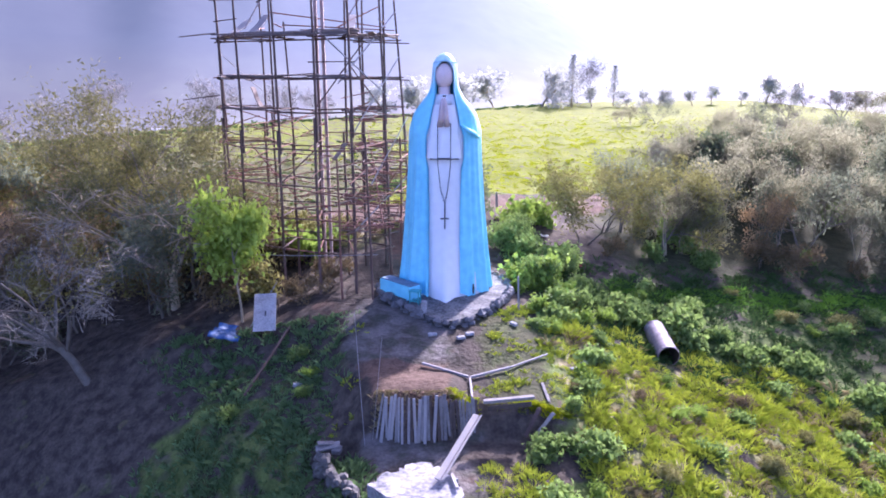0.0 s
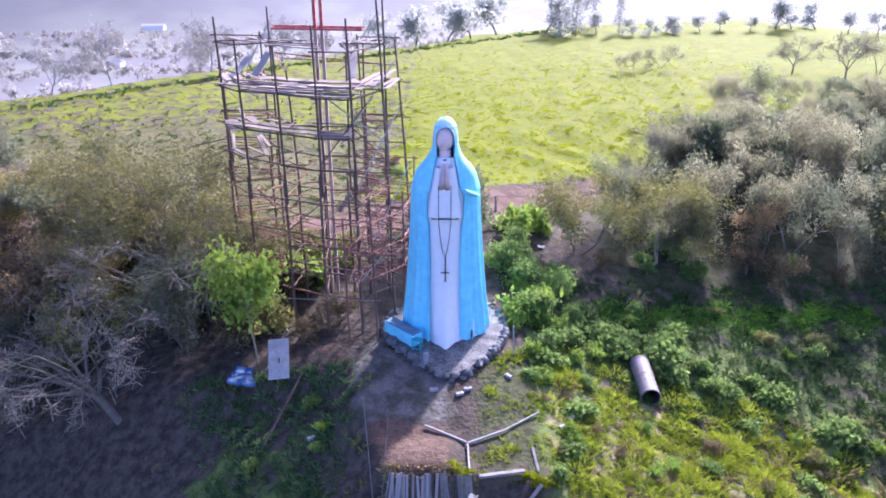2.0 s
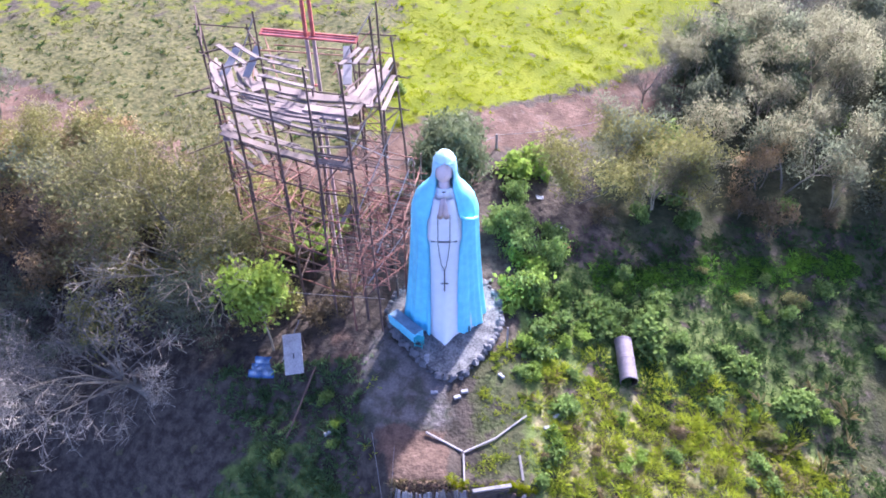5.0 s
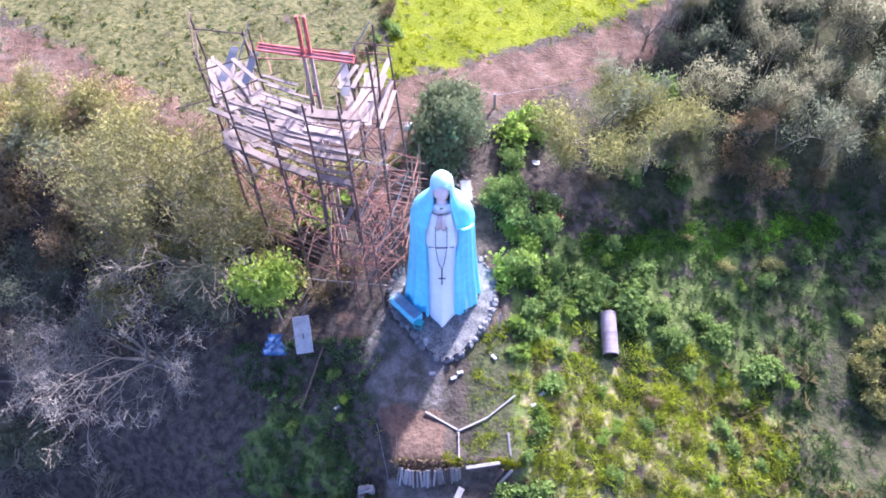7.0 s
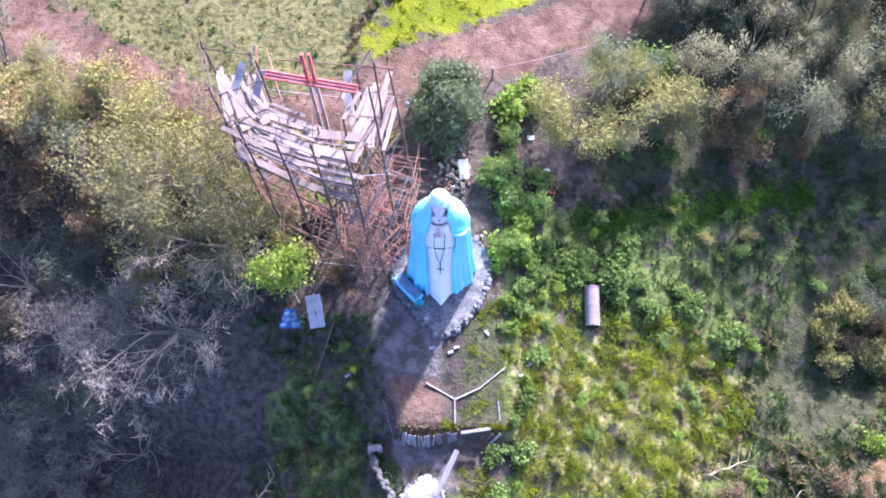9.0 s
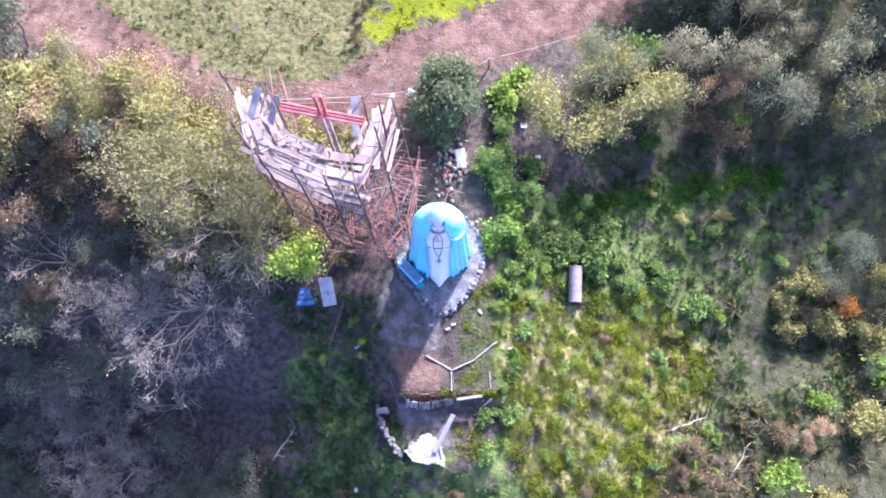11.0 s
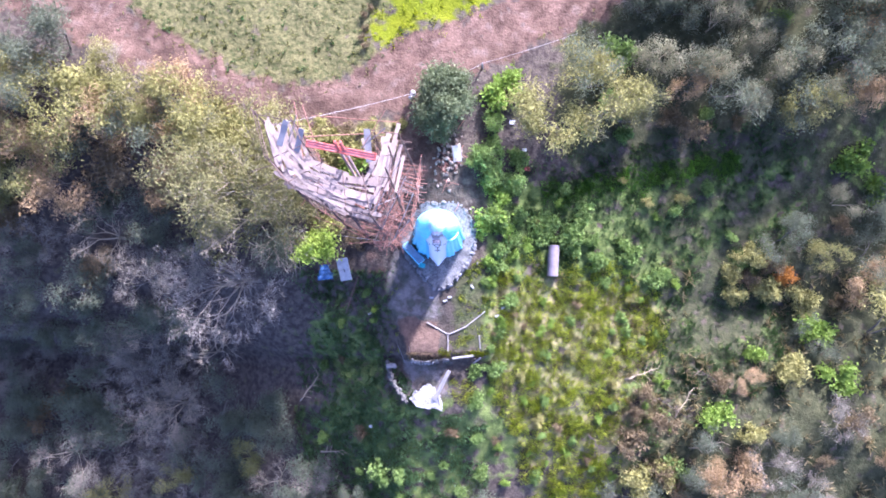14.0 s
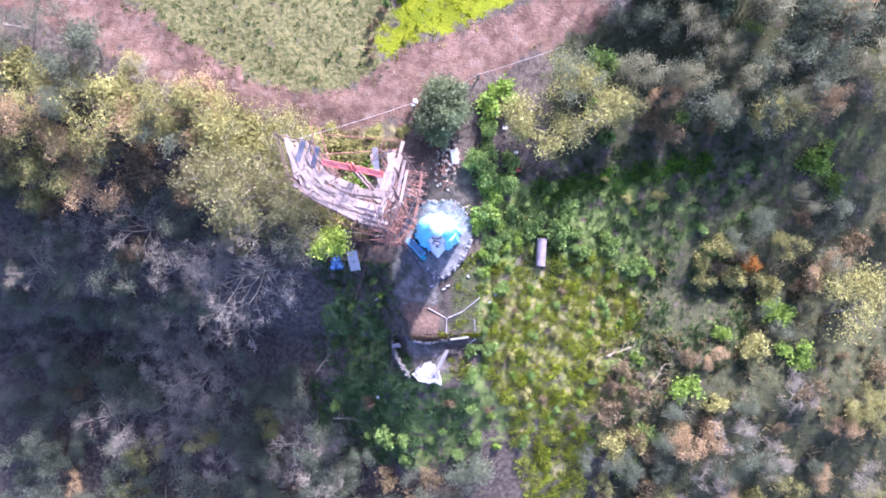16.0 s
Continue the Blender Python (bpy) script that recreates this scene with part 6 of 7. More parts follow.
for x, y, s in ((5.2, 30.3, 1.3), (5.0, 28.9, 0.9), (6.2, 31.2, 1.1), (6.9, 33.6, 1.2), (4.6, 39.2, 1.3), (6.6, 38.0, 1.1), (11.6, 31.2, 1.1), (11.4, 32.3, 1.4), (8.6, 32.6, 1.1), (12.6, 33.2, 1.0), (13.2, 31.4, 0.8),
                (6.0, 26.0, 0.8), (5.3, 23.4, 0.7), (4.9, 20.6, 0.9), (3.5, 20.2, 0.8), (-5.9, 26.8, 0.6), (-5.4, 24.4, 0.5), (4.0, 27.6, 0.5), (6.7, 28.2, 0.6)):
    plant("broad", x, y, s, None, prng)
for x, y, s in ((4.1, 32.0, 1.2), (5.4, 32.2, 1.3), (6.6, 29.9, 0.8), (4.4, 29.6, 0.9), (7.7, 31.0, 0.9), (5.6, 34.4, 1.3), (4.7, 35.4, 1.2), (9.6, 31.9, 0.8), (-5.2, 25.4, 0.5), (5.9, 44.4, 1.6)):
    plant("brightbush", x, y, s, None, prng)
for x, y, s in ((4.9, 36.9, 2.2), (5.0, 33.4, 1.9), (6.1, 35.6, 1.9), (3.9, 38.2, 2.0), (4.6, 40.6, 1.7)):
    plant("tallbush", x, y, s, None, prng)


# the wooded flanks
def scatter(x0, x1, y0, y1, step, pick, keep=None, jitter=0.42, squash=1.0):
    ny = int((y1 - y0) / step)
    nx = int((x1 - x0) / step)
    for iy in range(ny + 1):
        for ix in range(nx + 1):
            x = x0 + (ix + 0.5 * (iy % 2)) * step + prng.uniform(-jitter, jitter) * step
            y = y0 + iy * step + prng.uniform(-jitter, jitter) * step
            if keep and not keep(x, y):
                continue
            key, lo, hi = pick(x, y)
            plant(key, x, y, prng.uniform(lo, hi), None, prng, squash=squash * prng.uniform(0.9, 1.1))


def choose(*opts):
    r = prng.random() * sum(o[0] for o in opts)
    for o in opts:
        r -= o[0]
        if r <= 0:
            return o[1:]
    return opts[-1][1:]


def track_y(x):
    return float(np.interp(x, [-60, -40, -28, -18, -10], [59.5, 51, 46.2, 42.0, 39.8]))


def brow_y(x):
    return float(np.interp(x, [-45, -28, -19, -12], [34.0, 36.0, 32.8, 31.0]))


def trail_gap(x, y):
    return min(float(near_line(x, y, TRAIL)), float(near_line(x, y, TRAIL_B)))


# left: lit scrub towards the track
scatter(-44, -9.5, 31, 52, 2.95, lambda x, y: choose((3.8, "olive", 3.4, 5.8), (4.2, "tan", 3.0, 5.4), (0.8, "twiggy", 4.0, 6.0), (1.5, "great", 3.6, 5.4), (2.2, "dry", 2.0, 3.6), (1.8, "olivebush", 2.0, 3.6), (0.6, "grey", 3.8, 5.8), (0.3, "brightbush", 2.0, 3.2)),
        lambda x, y: brow_y(x) < y < track_y(x) - 0.5 and not (x > -12.8 and y > 32.2) and not (x > -14 and y < 32.5))
# left: the dark gully of leafless trees
scatter(-50, -9.5, 0, 36, 3.45, lambda x, y: choose((2.8, "bare", 3.0, 6.0), (2.2, "twiggy", 3.4, 5.6), (3.0, "grey", 2.6, 4.8), (0.7, "tan", 2.6, 4.2), (0.45, "great", 3.8, 6.0), (0.6, "dry", 2.0, 3.4), (0.3, "olive", 3.0, 4.2)),
        lambda x, y: y < brow_y(x) and not (x > -13.5 and y > 12) and not (math.hypot(x + 16.5, y - 25.5) < 6.0))
# in front, below the slope
scatter(-16, 4, -2, 12, 3.0, lambda x, y: choose((2, "twiggy", 3.0, 4.8), (2, "grey", 2.6, 4.2), (1, "dry", 2.0, 3.0), (1, "broad", 1.4, 2.2)), lambda x, y: y < 9.5 + 0.15 * x)
# right: the shaded wood behind the meadow
def wood_edge(y):
    return float(np.interp(y, [37, 44, 50, 58, 70, 85], [13.5, 11.0, 13.5, 17.5, 25.5, 36]))


def wood_front(x):
    return float(np.interp(x, [8.8, 15.8, 22.8, 31.8], [39.6, 41.0, 42.6, 43.4]))


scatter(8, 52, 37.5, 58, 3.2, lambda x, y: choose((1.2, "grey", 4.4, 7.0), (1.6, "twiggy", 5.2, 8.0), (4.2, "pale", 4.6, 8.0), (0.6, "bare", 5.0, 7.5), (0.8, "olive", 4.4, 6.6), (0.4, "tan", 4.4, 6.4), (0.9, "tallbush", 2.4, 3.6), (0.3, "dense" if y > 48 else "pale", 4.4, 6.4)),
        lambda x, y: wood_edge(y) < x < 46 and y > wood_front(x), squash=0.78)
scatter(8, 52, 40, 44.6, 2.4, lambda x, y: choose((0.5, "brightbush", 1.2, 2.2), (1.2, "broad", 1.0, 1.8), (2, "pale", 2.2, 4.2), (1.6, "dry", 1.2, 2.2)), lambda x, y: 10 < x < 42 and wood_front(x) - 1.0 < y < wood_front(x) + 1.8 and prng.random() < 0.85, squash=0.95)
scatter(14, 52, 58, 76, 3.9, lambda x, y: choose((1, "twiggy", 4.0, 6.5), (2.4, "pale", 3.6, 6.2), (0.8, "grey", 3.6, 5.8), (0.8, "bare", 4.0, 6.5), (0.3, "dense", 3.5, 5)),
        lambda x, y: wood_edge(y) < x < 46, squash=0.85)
# right: lower scrub round the trail
scatter(18, 47, 4, 40, 3.8, lambda x, y: choose((1.5, "grey", 2.4, 3.6), (1.8, "twiggy", 2.8, 4.2), (1.6, "olivebush", 1.4, 2.4), (1.0, "tan", 2.0, 3.2), (1.2, "olive", 2.4, 3.6), (1.7, "dry", 1.4, 2.4), (0.15, "brightbush", 1.4, 2.2), (0.6, "bare", 3.0, 4.0)),
        lambda x, y: trail_gap(x, y) > 2.0 and not (y > 16 and x < float(np.interp(y, [16, 20, 24, 28, 33, 38], [20, 23.5, 27, 25.5, 31, 35]))) and math.hypot(x - 28.5, y - 29) > 3.6 and math.hypot(x - 40.5, y - 24) > 4)
scatter(15, 24, -1, 14, 2.7, lambda x, y: choose((2, "dry", 1.6, 2.6), (2, "olivebush", 1.4, 2.4), (1, "twiggy", 2.0, 3.2), (1, "broad", 1.2, 1.8)), lambda x, y: x > 16.6)
# weeds and shrubs on the open slopes
scatter(6, 27, 28.5, 37, 1.6, lambda x, y: choose((3, "broad", 0.5, 1.1), (0.6, "brightbush", 0.5, 0.9), (0.4, "olivebush", 0.6, 1.1)), lambda x, y: prng.random() < 0.34 and math.hypot(x - 9.85, (y - 29.6) * 0.5) > 1.5)
scatter(-13, -5, 12, 28, 1.7, lambda x, y: choose((3, "broad", 0.5, 1.0), (0.5, "dry", 0.7, 1.1)), lambda x, y: x < -5.2 - 0.1 * (y - 18) and prng.random() < 0.07)
scatter(-8, 4, 9, 19, 1.8, lambda x, y: choose((3, "broad", 0.6, 1.1), (1, "dry", 0.7, 1.2)), lambda x, y: not (-5.6 < x < 1.2 and y > 16) and prng.random() < 0.2)
scatter(4.5, 21, 11, 29, 1.55, lambda x, y: choose((1.6, "broad", 0.4, 0.8), (1.8, "brightbush", 0.35, 0.7), (0.6, "olivebush", 0.5, 0.9), (0.8, "dry", 0.4, 0.8)), lambda x, y: prng.random() < 0.42 and math.hypot(x - 9.85, (y - 29.3) * 0.5) > 1.5)

# low growth where the pasture meets the stubble
for i in range(16):
    yy = 47.4 + i * 0.85
    plant(choose((2, "dry", 0.5, 1.0), (2, "broad", 0.4, 0.8), (1, "bare", 0.8, 1.4))[0], -5.2 - 1.3 * math.sin(yy * 0.55) + prng.uniform(-0.7, 0.7), yy, prng.uniform(0.5, 0.95), None, prng)

# the far edge of the field
for x, y, s, k in ((-9.5, 128, 7.5, "umbrella"), (-5, 132, 8.5, "umbrella"), (0.5, 137, 8.5, "umbrella"), (5.5, 141, 7, "umbrella"), (11, 148, 9.5, "umbrella"), (19.2, 139, 8.2, "umbrella"), (22, 141, 6.5, "umbrella"), (24.7, 136, 10, "conifer"),
                   (31, 152, 10.5, "farbare"), (33.7, 140, 8, "conifer"), (29, 138, 4.5, "umbrella"), (36, 137, 3.6, "umbrella"), (39, 138, 3.8, "umbrella"), (42.5, 140, 3.7, "umbrella"), (45.5, 141, 3.9, "umbrella"), (50.5, 143, 3.6, "umbrella"), (54.6, 144, 4.4, "umbrella"), (60.2, 143, 3.2, "umbrella"),
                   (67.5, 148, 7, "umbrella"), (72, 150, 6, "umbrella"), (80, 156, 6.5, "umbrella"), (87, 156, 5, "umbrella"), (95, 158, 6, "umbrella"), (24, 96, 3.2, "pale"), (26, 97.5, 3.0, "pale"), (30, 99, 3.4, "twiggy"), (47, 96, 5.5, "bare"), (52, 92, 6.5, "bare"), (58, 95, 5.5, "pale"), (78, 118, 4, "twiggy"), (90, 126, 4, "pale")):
    plant(k, x, y, s, None, prng)


# leafless trees just over the brow of the far field
for i in range(13):
    xx = -84 + i * 5.2 + prng.uniform(-1.5, 1.5)
    plant("farbare", xx, 124 + 1.05 * xx + prng.uniform(9, 18), prng.uniform(6, 9.5), None, prng, "brown leafless tree beyond the brow of the field")


def fallen_branch(x, y, length, rz, seed, material, label):
    """A dead branch lying on the slope, with its side twigs."""
    rng = random.Random(seed)
    ob = thing("fallen_branch", x, y, hz(x, y), label, "branch", "fallen branches")
    a = radians(rz)
    d = Vector((math.cos(a), math.sin(a), 0))
    pts = []
    for i in range(6):
        p = d * (length * i / 5) + Vector((rng.gauss(0, 0.08), rng.gauss(0, 0.08), 0))
        pts.append(Vector((p.x, p.y, hz(x + p.x, y + p.y) - hz(x, y) + 0.16 + 0.05 * i)))
    b = Build(); b.tube(pts, [0.075, 0.066, 0.056, 0.045, 0.033, 0.02], 6)
    part("stem", b, material, ob, smooth=True)
    for i in range(9):
        p = pts[1 + i % 5]
        e = (d * rng.uniform(0.3, 1.0) + Vector((-d.y, d.x, 0)) * rng.choice((-1, 1)) * rng.uniform(0.5, 1.2) + Vector((0, 0, rng.uniform(0.0, 0.5)))).normalized()
        L = rng.uniform(0.5, 1.3)
        b = Build(); b.tube([p, p + e * L * 0.5, p + e * L + Vector((0, 0, rng.uniform(-0.1, 0.15)))], [0.028, 0.02, 0.01], 4)
        part("twig", b, material, ob)


for fx, fy, fl, fr, fs in ((16.6, 19.4, 3.4, 20, 1), (19.6, 17.9, 4.2, -30, 2), (21.4, 16.0, 3.2, 60, 3), (25.6, 19.2, 2.8, 150, 4), (23.0, 13.4, 3.0, 10, 5), (13.4, 14.8, 2.4, -50, 6)):
    fallen_branch(fx, fy, fl, fr, fs, M_PALEBARK if fs % 2 else M_DARKBARK, "pale dead branch fallen in the scrub" if fs % 2 else "brown dead branch fallen in the scrub")
for fx, fy, fl, fr, fs in ((-12.4, 17.0, 3.0, 55, 7), (-10.6, 12.2, 2.4, 15, 8)):
    fallen_branch(fx, fy, fl, fr, fs, M_PALEBARK, "pale dead branch lying on the dark bank")


def scrap(x, y, size, material, label, seed):
    """A crumpled scrap on the ground."""
    rng = random.Random(seed)
    b = Build()
    b.grid(lambda u, v: (x + (u - 0.5) * size, y + (v - 0.5) * size * 0.7, hz(x, y) + 0.06 + size * 0.3 * noise.noise(Vector((u * 3 + seed, v * 3, 0.5)))), 9, 7)
    ob = solid("cloth_scrap", b, material, label, "rag")
    md = ob.modifiers.new("thick", "SOLIDIFY"); md.thickness = 0.012


scrap(7.5, 37.4, 0.55, M_RED, "small crumpled red rag by the trail", 1)
scrap(6.2, 41.2, 0.45, M_CLOTH, "small crumpled white rag by the trail", 2)
scrap(7.3, 39.0, 0.4, M_CLOTH, "small crumpled white rag by the trail", 3)
scrap(-5.6, 15.2, 0.4, M_CLOTH, "small crumpled white rag in the bank grass", 4)


# ---- grass ----
def tufts(name, pts, blades, tall, wide, lean, material, label, seed, category="grass", spread=0.17, mound=0.0):
    """Grass tufts at the points given, as one joined mesh."""
    rng = np.random.RandomState(seed)
    pts = np.asarray(pts)
    n = len(pts) * blades
    c = np.repeat(pts[:, :2], blades, 0)
    s = np.repeat(pts[:, 2], blades)
    a = rng.uniform(0, 2 * np.pi, n)
    k = np.sqrt(rng.rand(n))
    off = (rng.uniform(0, 1, n) if not mound else k) * spread * s
    bx, by = c[:, 0] + np.cos(a) * off, c[:, 1] + np.sin(a) * off
    bz = height(bx, by) - 0.03
    L = tall * s * rng.uniform(0.55, 1.15, n) * (1 - 0.35 * mound * k * k)
    bz = bz + mound * 0.35 * tall * s * (1 - k * k)
    ln = lean * (rng.uniform(0.3, 1.3, n) if not mound else np.clip(k + rng.normal(0, 0.2, n), 0.05, 1.3))
    w = wide * s * rng.uniform(0.6, 1.2, n)
    tx, ty = -np.sin(a), np.cos(a)
    p0 = np.stack([bx - tx * w, by - ty * w, bz], 1)
    p1 = np.stack([bx + tx * w, by + ty * w, bz], 1)
    mid = np.stack([bx + np.cos(a) * L * ln * 0.4, by + np.sin(a) * L * ln * 0.4, bz + L * 0.62], 1)
    t = np.stack([tx, ty, np.zeros(n)], 1) * (w * 0.8)[:, None]
    tip = np.stack([bx + np.cos(a) * L * ln, by + np.sin(a) * L * ln, bz + L * (1 - 0.25 * ln)], 1)
    v = np.stack([p0, p1, mid + t, tip, mid - t], 1).reshape(-1, 3)
    me = bpy.data.meshes.new(name)
    me.from_pydata(v.tolist(), [], [(5 * i, 5 * i + 1, 5 * i + 2, 5 * i + 3, 5 * i + 4) for i in range(n)])
    me.materials.append(material)
    return tagged(new(name, me), label, category, kind="stuff")


def sown(seed, n, x0, x1, y0, y1, prob, lo, hi):
    rng = np.random.RandomState(seed)
    x, y = rng.uniform(x0, x1, n), rng.uniform(y0, y1, n)
    keep = rng.rand(n) < prob(x, y)
    s = rng.uniform(lo, hi, n) * (0.7 + 0.5 * np.sin(x * 1.1 + 2 * np.sin(y * 0.6)) ** 2)
    return np.stack([x[keep], y[keep], s[keep]], 1)


def patchy(x, y, f=0.55):
    return np.clip(0.5 + 0.8 * np.sin(x * f + 1.7 * np.sin(y * f * 0.8)) * np.sin(y * f * 1.2 + 1.3 * np.sin(x * f * 0.7)), 0.08, 1)


def off_path(x, y):
    return np.clip(np.minimum(near_line(x, y, TRAIL), near_line(x, y, TRAIL_B)) - 0.9, 0, 1)


SLOPE = sown(1, 4600, 3.6, 22, 2, 30, lambda x, y: sunny(x, y) * (1 - 0.8 * sm(27, 30, y)) * patchy(x, y, 1.7) * off_path(x, y) * np.where(np.abs(x - 9.8) < 0.7, np.where(np.abs(y - 29.3) < 2, 0, 1), 1), 0.6, 1.25)
tufts("lush_slope_grass", SLOPE, 14, 0.26, 0.012, 1.0, G_SLOPE, "vivid yellow-green low grass on the sunny slope", 2)
MOUNDS = sown(41, 2300, 4, 22, 2, 31, lambda x, y: sunny(x, y) * (1 - 0.75 * sm(28, 31, y)) * np.clip(0.3 + patchy(x, y, 1.1), 0, 1) * 0.75 * np.where(np.hypot(x - 9.8, (y - 29.5) * 0.45) < 1.0, 0, 1), 0.55, 1.15)
MOUNDS = np.vstack([MOUNDS, sown(43, 34, 1.1, 3.3, 17.3, 19.4, lambda x, y: np.where(x > 1.0 + 0.2 * (19.4 - y), 0.7, 0), 0.5, 0.9)])
tufts("tussock_mounds", MOUNDS, 64, 0.37, 0.0125, 1.05, G_SLOPE, "rounded vivid yellow-green grass tussocks on the sunny slope", 42, spread=0.42, mound=1.0)
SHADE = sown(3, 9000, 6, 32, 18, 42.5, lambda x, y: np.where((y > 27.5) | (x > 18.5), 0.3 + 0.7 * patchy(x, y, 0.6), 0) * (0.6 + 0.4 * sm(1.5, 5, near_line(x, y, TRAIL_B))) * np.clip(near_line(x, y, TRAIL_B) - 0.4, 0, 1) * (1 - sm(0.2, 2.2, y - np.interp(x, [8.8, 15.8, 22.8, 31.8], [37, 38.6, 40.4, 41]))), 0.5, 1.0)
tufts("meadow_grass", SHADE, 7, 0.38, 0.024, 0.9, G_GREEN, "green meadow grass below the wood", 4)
FRESH = sown(29, 3200, 9, 27, 34, 40.5, lambda x, y: np.exp(-((y - np.interp(x, [8.8, 15.8, 22.8, 31.8], [35.2, 36.6, 38.3, 39])) / 0.9) ** 2), 0.5, 0.9)
tufts("trailside_grass", FRESH, 14, 0.36, 0.02, 0.9, mat("fresh_grass", (0.11, 0.25, 0.03), 0.6, vary=0.3, scale=0.5, fine=3, bump=0, translucent=0.4, island=0.3, tint=(0.19, 0.36, 0.05)), "fresh green grass along the shaded trail", 30)
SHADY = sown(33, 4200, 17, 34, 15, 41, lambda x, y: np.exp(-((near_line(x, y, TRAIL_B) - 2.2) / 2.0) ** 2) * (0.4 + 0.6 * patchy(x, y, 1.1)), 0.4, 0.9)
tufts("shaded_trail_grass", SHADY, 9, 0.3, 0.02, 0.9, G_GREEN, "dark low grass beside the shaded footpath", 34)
BANK = sown(5, 9000, -13, 4.5, 8, 28.5, lambda x, y: (1 - sm(-4.5, -3.6, x + 0.25 * np.clip(21.5 - y, 0, 3) * -3)) * (0.4 + 0.6 * patchy(x, y, 1.3)) * 0.9 * sm(-12.6, -9.5, x + 1.2 * np.sin(y * 0.7)) + (y < 16.5) * patchy(x, y, 0.8), 0.5, 1.0)
tufts("bank_grass", BANK, 12, 0.34, 0.026, 0.9, G_DARK, "dark green weedy grass on the shaded bank", 6)
TERRACE = sown(7, 1300, -4.2, 4.4, 21.6, 29.5, lambda x, y: np.clip(sm(1.4, 2.4, x) + sm(0.3, 1.4, x) * (y < 22.9) + 0.25 * (x < -3.0), 0, 1) * patchy(x, y, 1.2) * (np.hypot(x - 0.2, y - 31) > 3.4), 0.35, 0.7)
tufts("terrace_grass", TERRACE, 14, 0.3, 0.018, 1.0, G_SLOPE, "short yellowish grass on the terrace", 8)
EDGE = sown(17, 420, 0.2, 4.4, 21.5, 21.95, lambda x, y: np.where(x < 1.2, 0.7, np.where(x < 2.6, 0.12, 0.6)), 0.35, 0.7)
EDGE_DRY = sown(19, 260, -2.4, 1.0, 21.15, 21.8, lambda x, y: np.where(np.abs(x) < 5, 0.8, 0), 0.3, 0.6)
tufts("edge_straw", EDGE_DRY, 12, 0.24, 0.014, 1.1, G_DRY, "dry straw hanging over the plank palisade", 20)
tufts("edge_moss", EDGE, 14, 0.2, 0.012, 0.9, G_YELLOW, "mossy grass hanging over the terrace edge", 18)
FIELD = sown(9, 26000, -10, 44, 47, 125, lambda x, y: zones(x, y)["lush"] * (0.5 + 0.5 * patchy(x, y, 1.4)) * (1 - 0.97 * sm(58, 120, y)), 0.7, 1.4)
tufts("field_grass", FIELD, 8, 0.13, 0.034, 1.0, G_YELLOW, "lush yellow-green pasture grass", 10)
BROW = sown(25, 30000, -70, 20, 50, 146, lambda x, y: np.exp(-((y - 121 - 1.05 * x) / 1.2) ** 2), 0.8, 1.6)
tufts("brow_grass", BROW, 6, 0.32, 0.05, 0.8, G_GREEN, "dark rough grass along the brow of the field", 26)
STUB = sown(11, 9000, -48, 0, 43, 90, lambda x, y: zones(x, y)["stubble"] * (0.3 + 0.5 * patchy(x, y, 1.7)), 0.4, 0.8)
tufts("stubble_grass", STUB, 8, 0.30, 0.025, 1.0, G_OLIVE, "thin olive grass among stubble", 12)
VERGE = sown(31, 2600, -45, 14, 40, 62, lambda x, y: np.exp(-((near_line(x, y, TRACK) - 2.6) / 0.9) ** 2) * patchy(x, y, 1.5), 0.4, 0.9)
tufts("verge_grass", VERGE, 8, 0.26, 0.03, 1.0, G_OLIVE, "thin grass creeping over the edges of the track", 32)
WEEDY = sown(27, 2600, -48, 0, 43, 80, lambda x, y: zones(x, y)["stubble"] * patchy(x, y, 1.9) ** 2, 0.5, 1.0)
tufts("stubble_weeds", WEEDY, 9, 0.26, 0.05, 1.0, G_GREEN, "small green weeds scattered in the stubble", 28, "weeds")
SLOPEDRY = sown(21, 2600, 4, 24, 2, 29, lambda x, y: np.clip(sunny(x, y) * 0.6 + np.exp(-(((x - 18.5) / 3) ** 2 + ((y - 17) / 4) ** 2)), 0, 1) * patchy(x + 9, y + 5, 1.3), 0.5, 1.0)
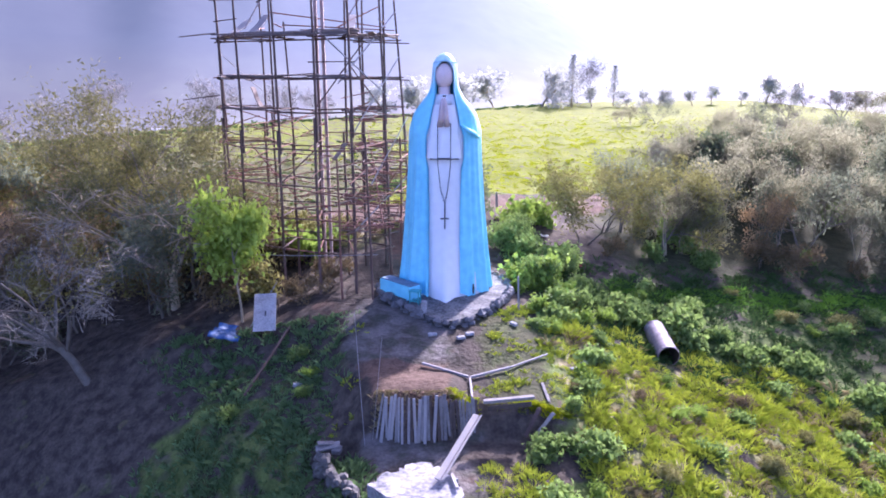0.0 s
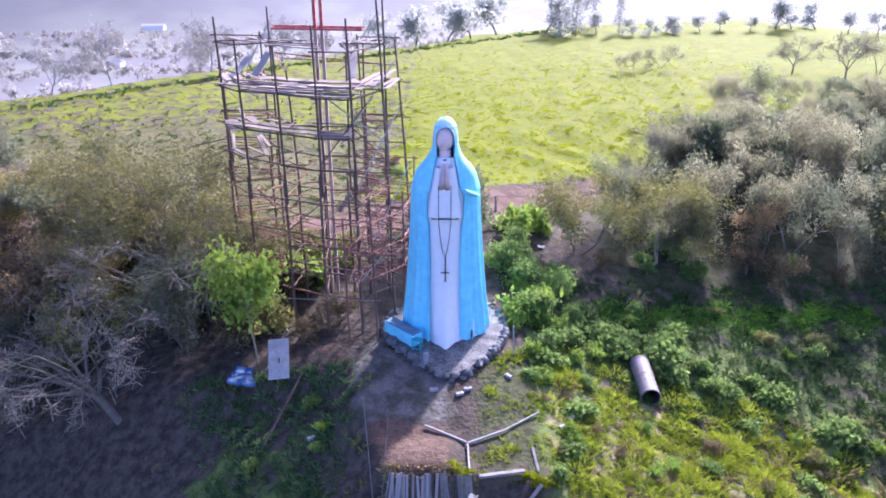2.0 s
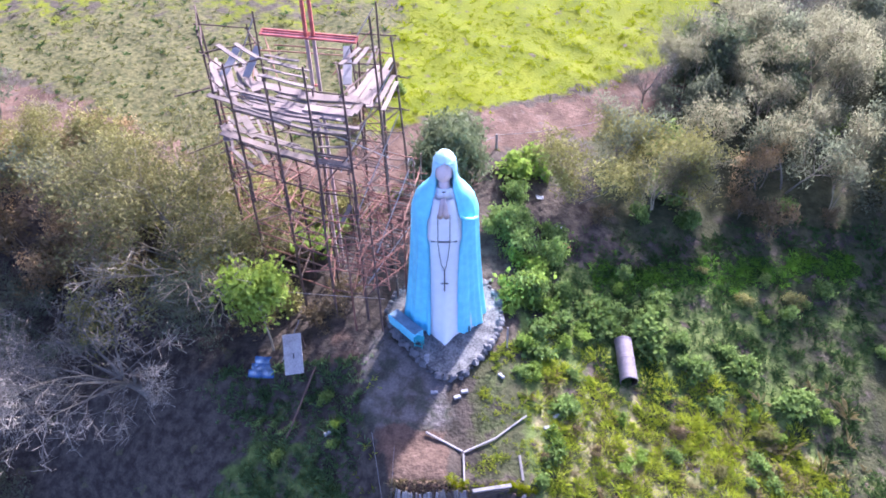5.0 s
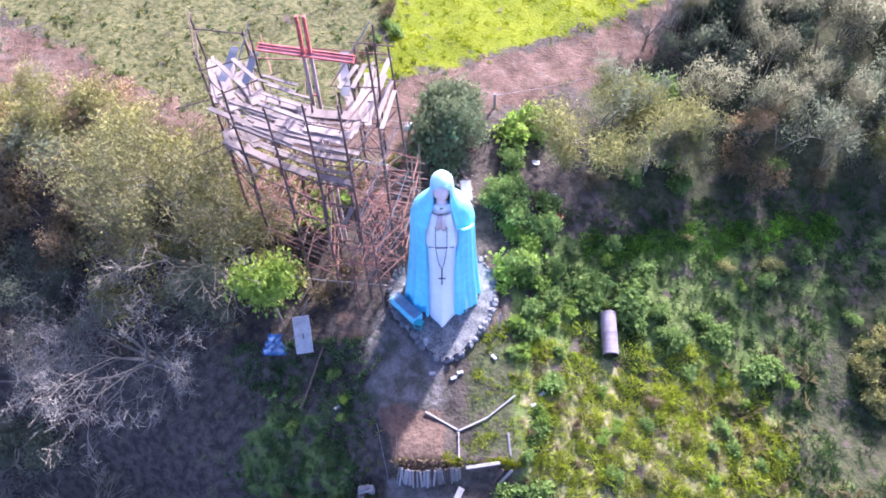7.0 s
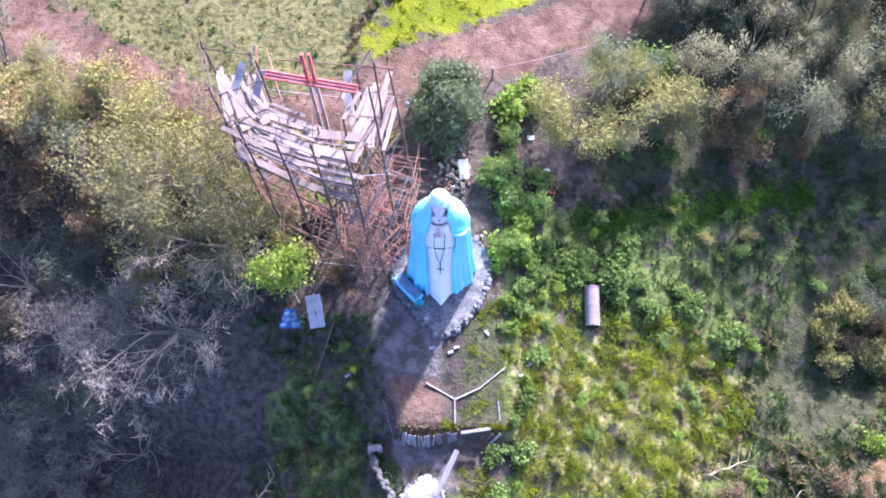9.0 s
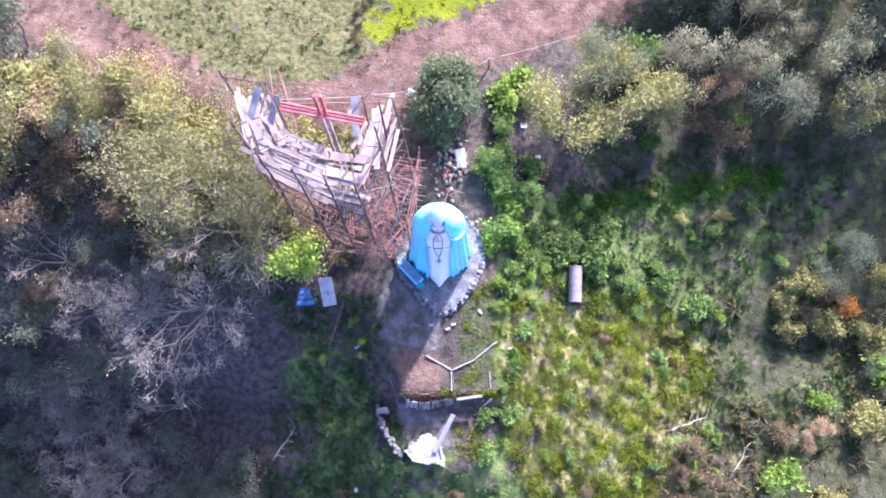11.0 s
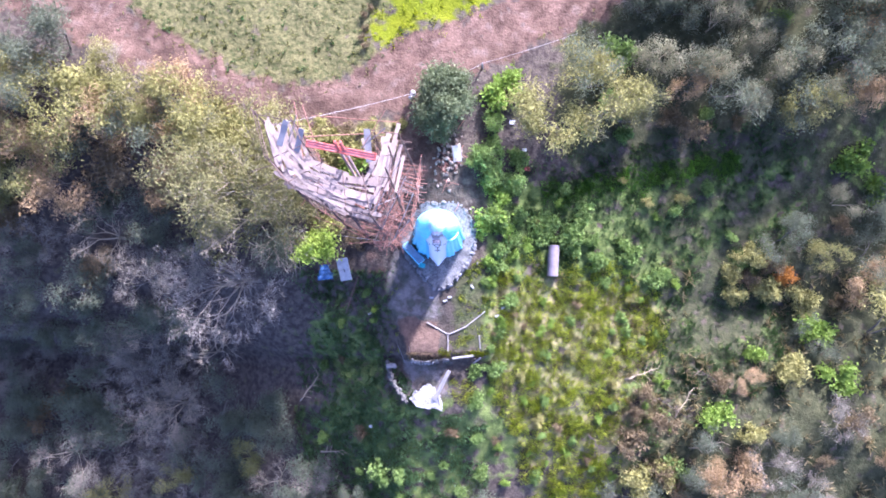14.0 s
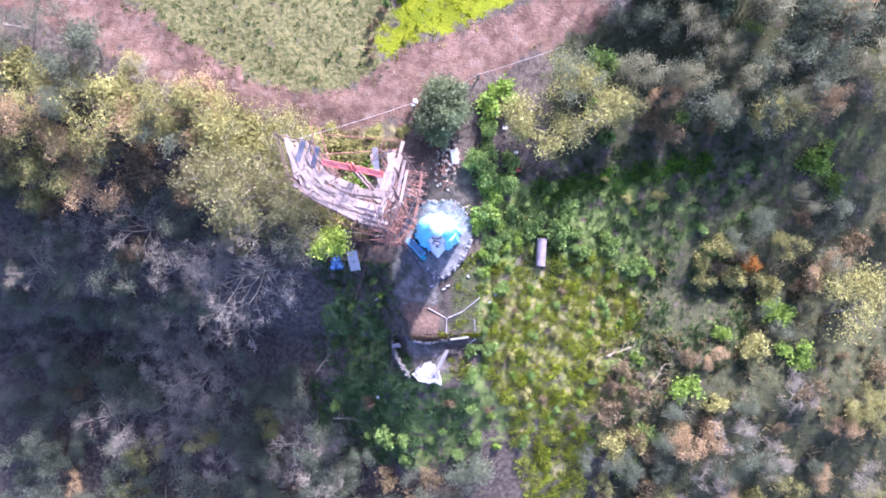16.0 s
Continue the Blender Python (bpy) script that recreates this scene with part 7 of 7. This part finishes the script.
tufts("dry_tussocks", SLOPEDRY, 16, 0.4, 0.012, 1.0, G_DRY, "dry straw tussocks between the green grass", 22)
DRYG = sown(13, 1500, 15, 50, 2, 30, lambda x, y: patchy(x, y, 0.5) * off_path(x, y) * 0.8, 0.6, 1.4)
tufts("dry_slope_grass", DRYG, 12, 0.6, 0.016, 0.8, G_DRY, "dry straw-coloured grass between the bushes", 14)


# ---- far valley ----
def farm(x, y, z, sx, sy, rz):
    ob = thing("farm_shed", x, y, z, "small distant white farm shed in the valley", "shed", rz=rz)
    b = Build(); b.box(pose(0, 0, 1.6), sx, sy, 4.2)
    part("wall", b, M_ROOF, ob)
    b = Build()
    h = 3.7
    b.add([(-sx / 2 - .4, -sy / 2 - .4, h), (sx / 2 + .4, -sy / 2 - .4, h), (sx / 2 + .4, sy / 2 + .4, h), (-sx / 2 - .4, sy / 2 + .4, h), (-sx / 2 - .4, 0, h + 1.6), (sx / 2 + .4, 0, h + 1.6)],
          [(0, 1, 5, 4), (2, 3, 4, 5), (0, 4, 3), (1, 2, 5), (3, 2, 1, 0)])
    part("roof", b, M_CEMENT, ob)


farm(-280, 700, -45.5, 20, 9, 8)
farm(-205, 445, -45.5, 9, 6, -10)
farm(-158, 640, -46, 10, 7, 25)


def far_wood():
    """Woods and hedges scattered in the valley, too far to tell apart."""
    rng = np.random.RandomState(50)
    n = 900
    x = rng.uniform(-420, 120, n); y = rng.uniform(190, 620, n)
    hedge = rng.rand(n) < 0.55
    y = np.where(hedge, np.round(y / 70) * 70 + rng.normal(0, 3, n), y)
    tips = []
    for a, c in zip(x, y):
        if c - (124 + 1.05 * a) < 60:
            continue
        r = rng.uniform(2.0, 4.5)
        z = max(hz(a, c), -46.0)
        for k in range(34):
            d = rng.normal(0, 0.45, 3) * r
            tips.append((Vector((a + d[0], c + d[1], z + r * 0.8 + d[2] * 0.8)), None))
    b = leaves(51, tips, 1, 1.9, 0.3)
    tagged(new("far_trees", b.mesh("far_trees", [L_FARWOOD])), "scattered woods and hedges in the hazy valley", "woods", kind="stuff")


far_wood()
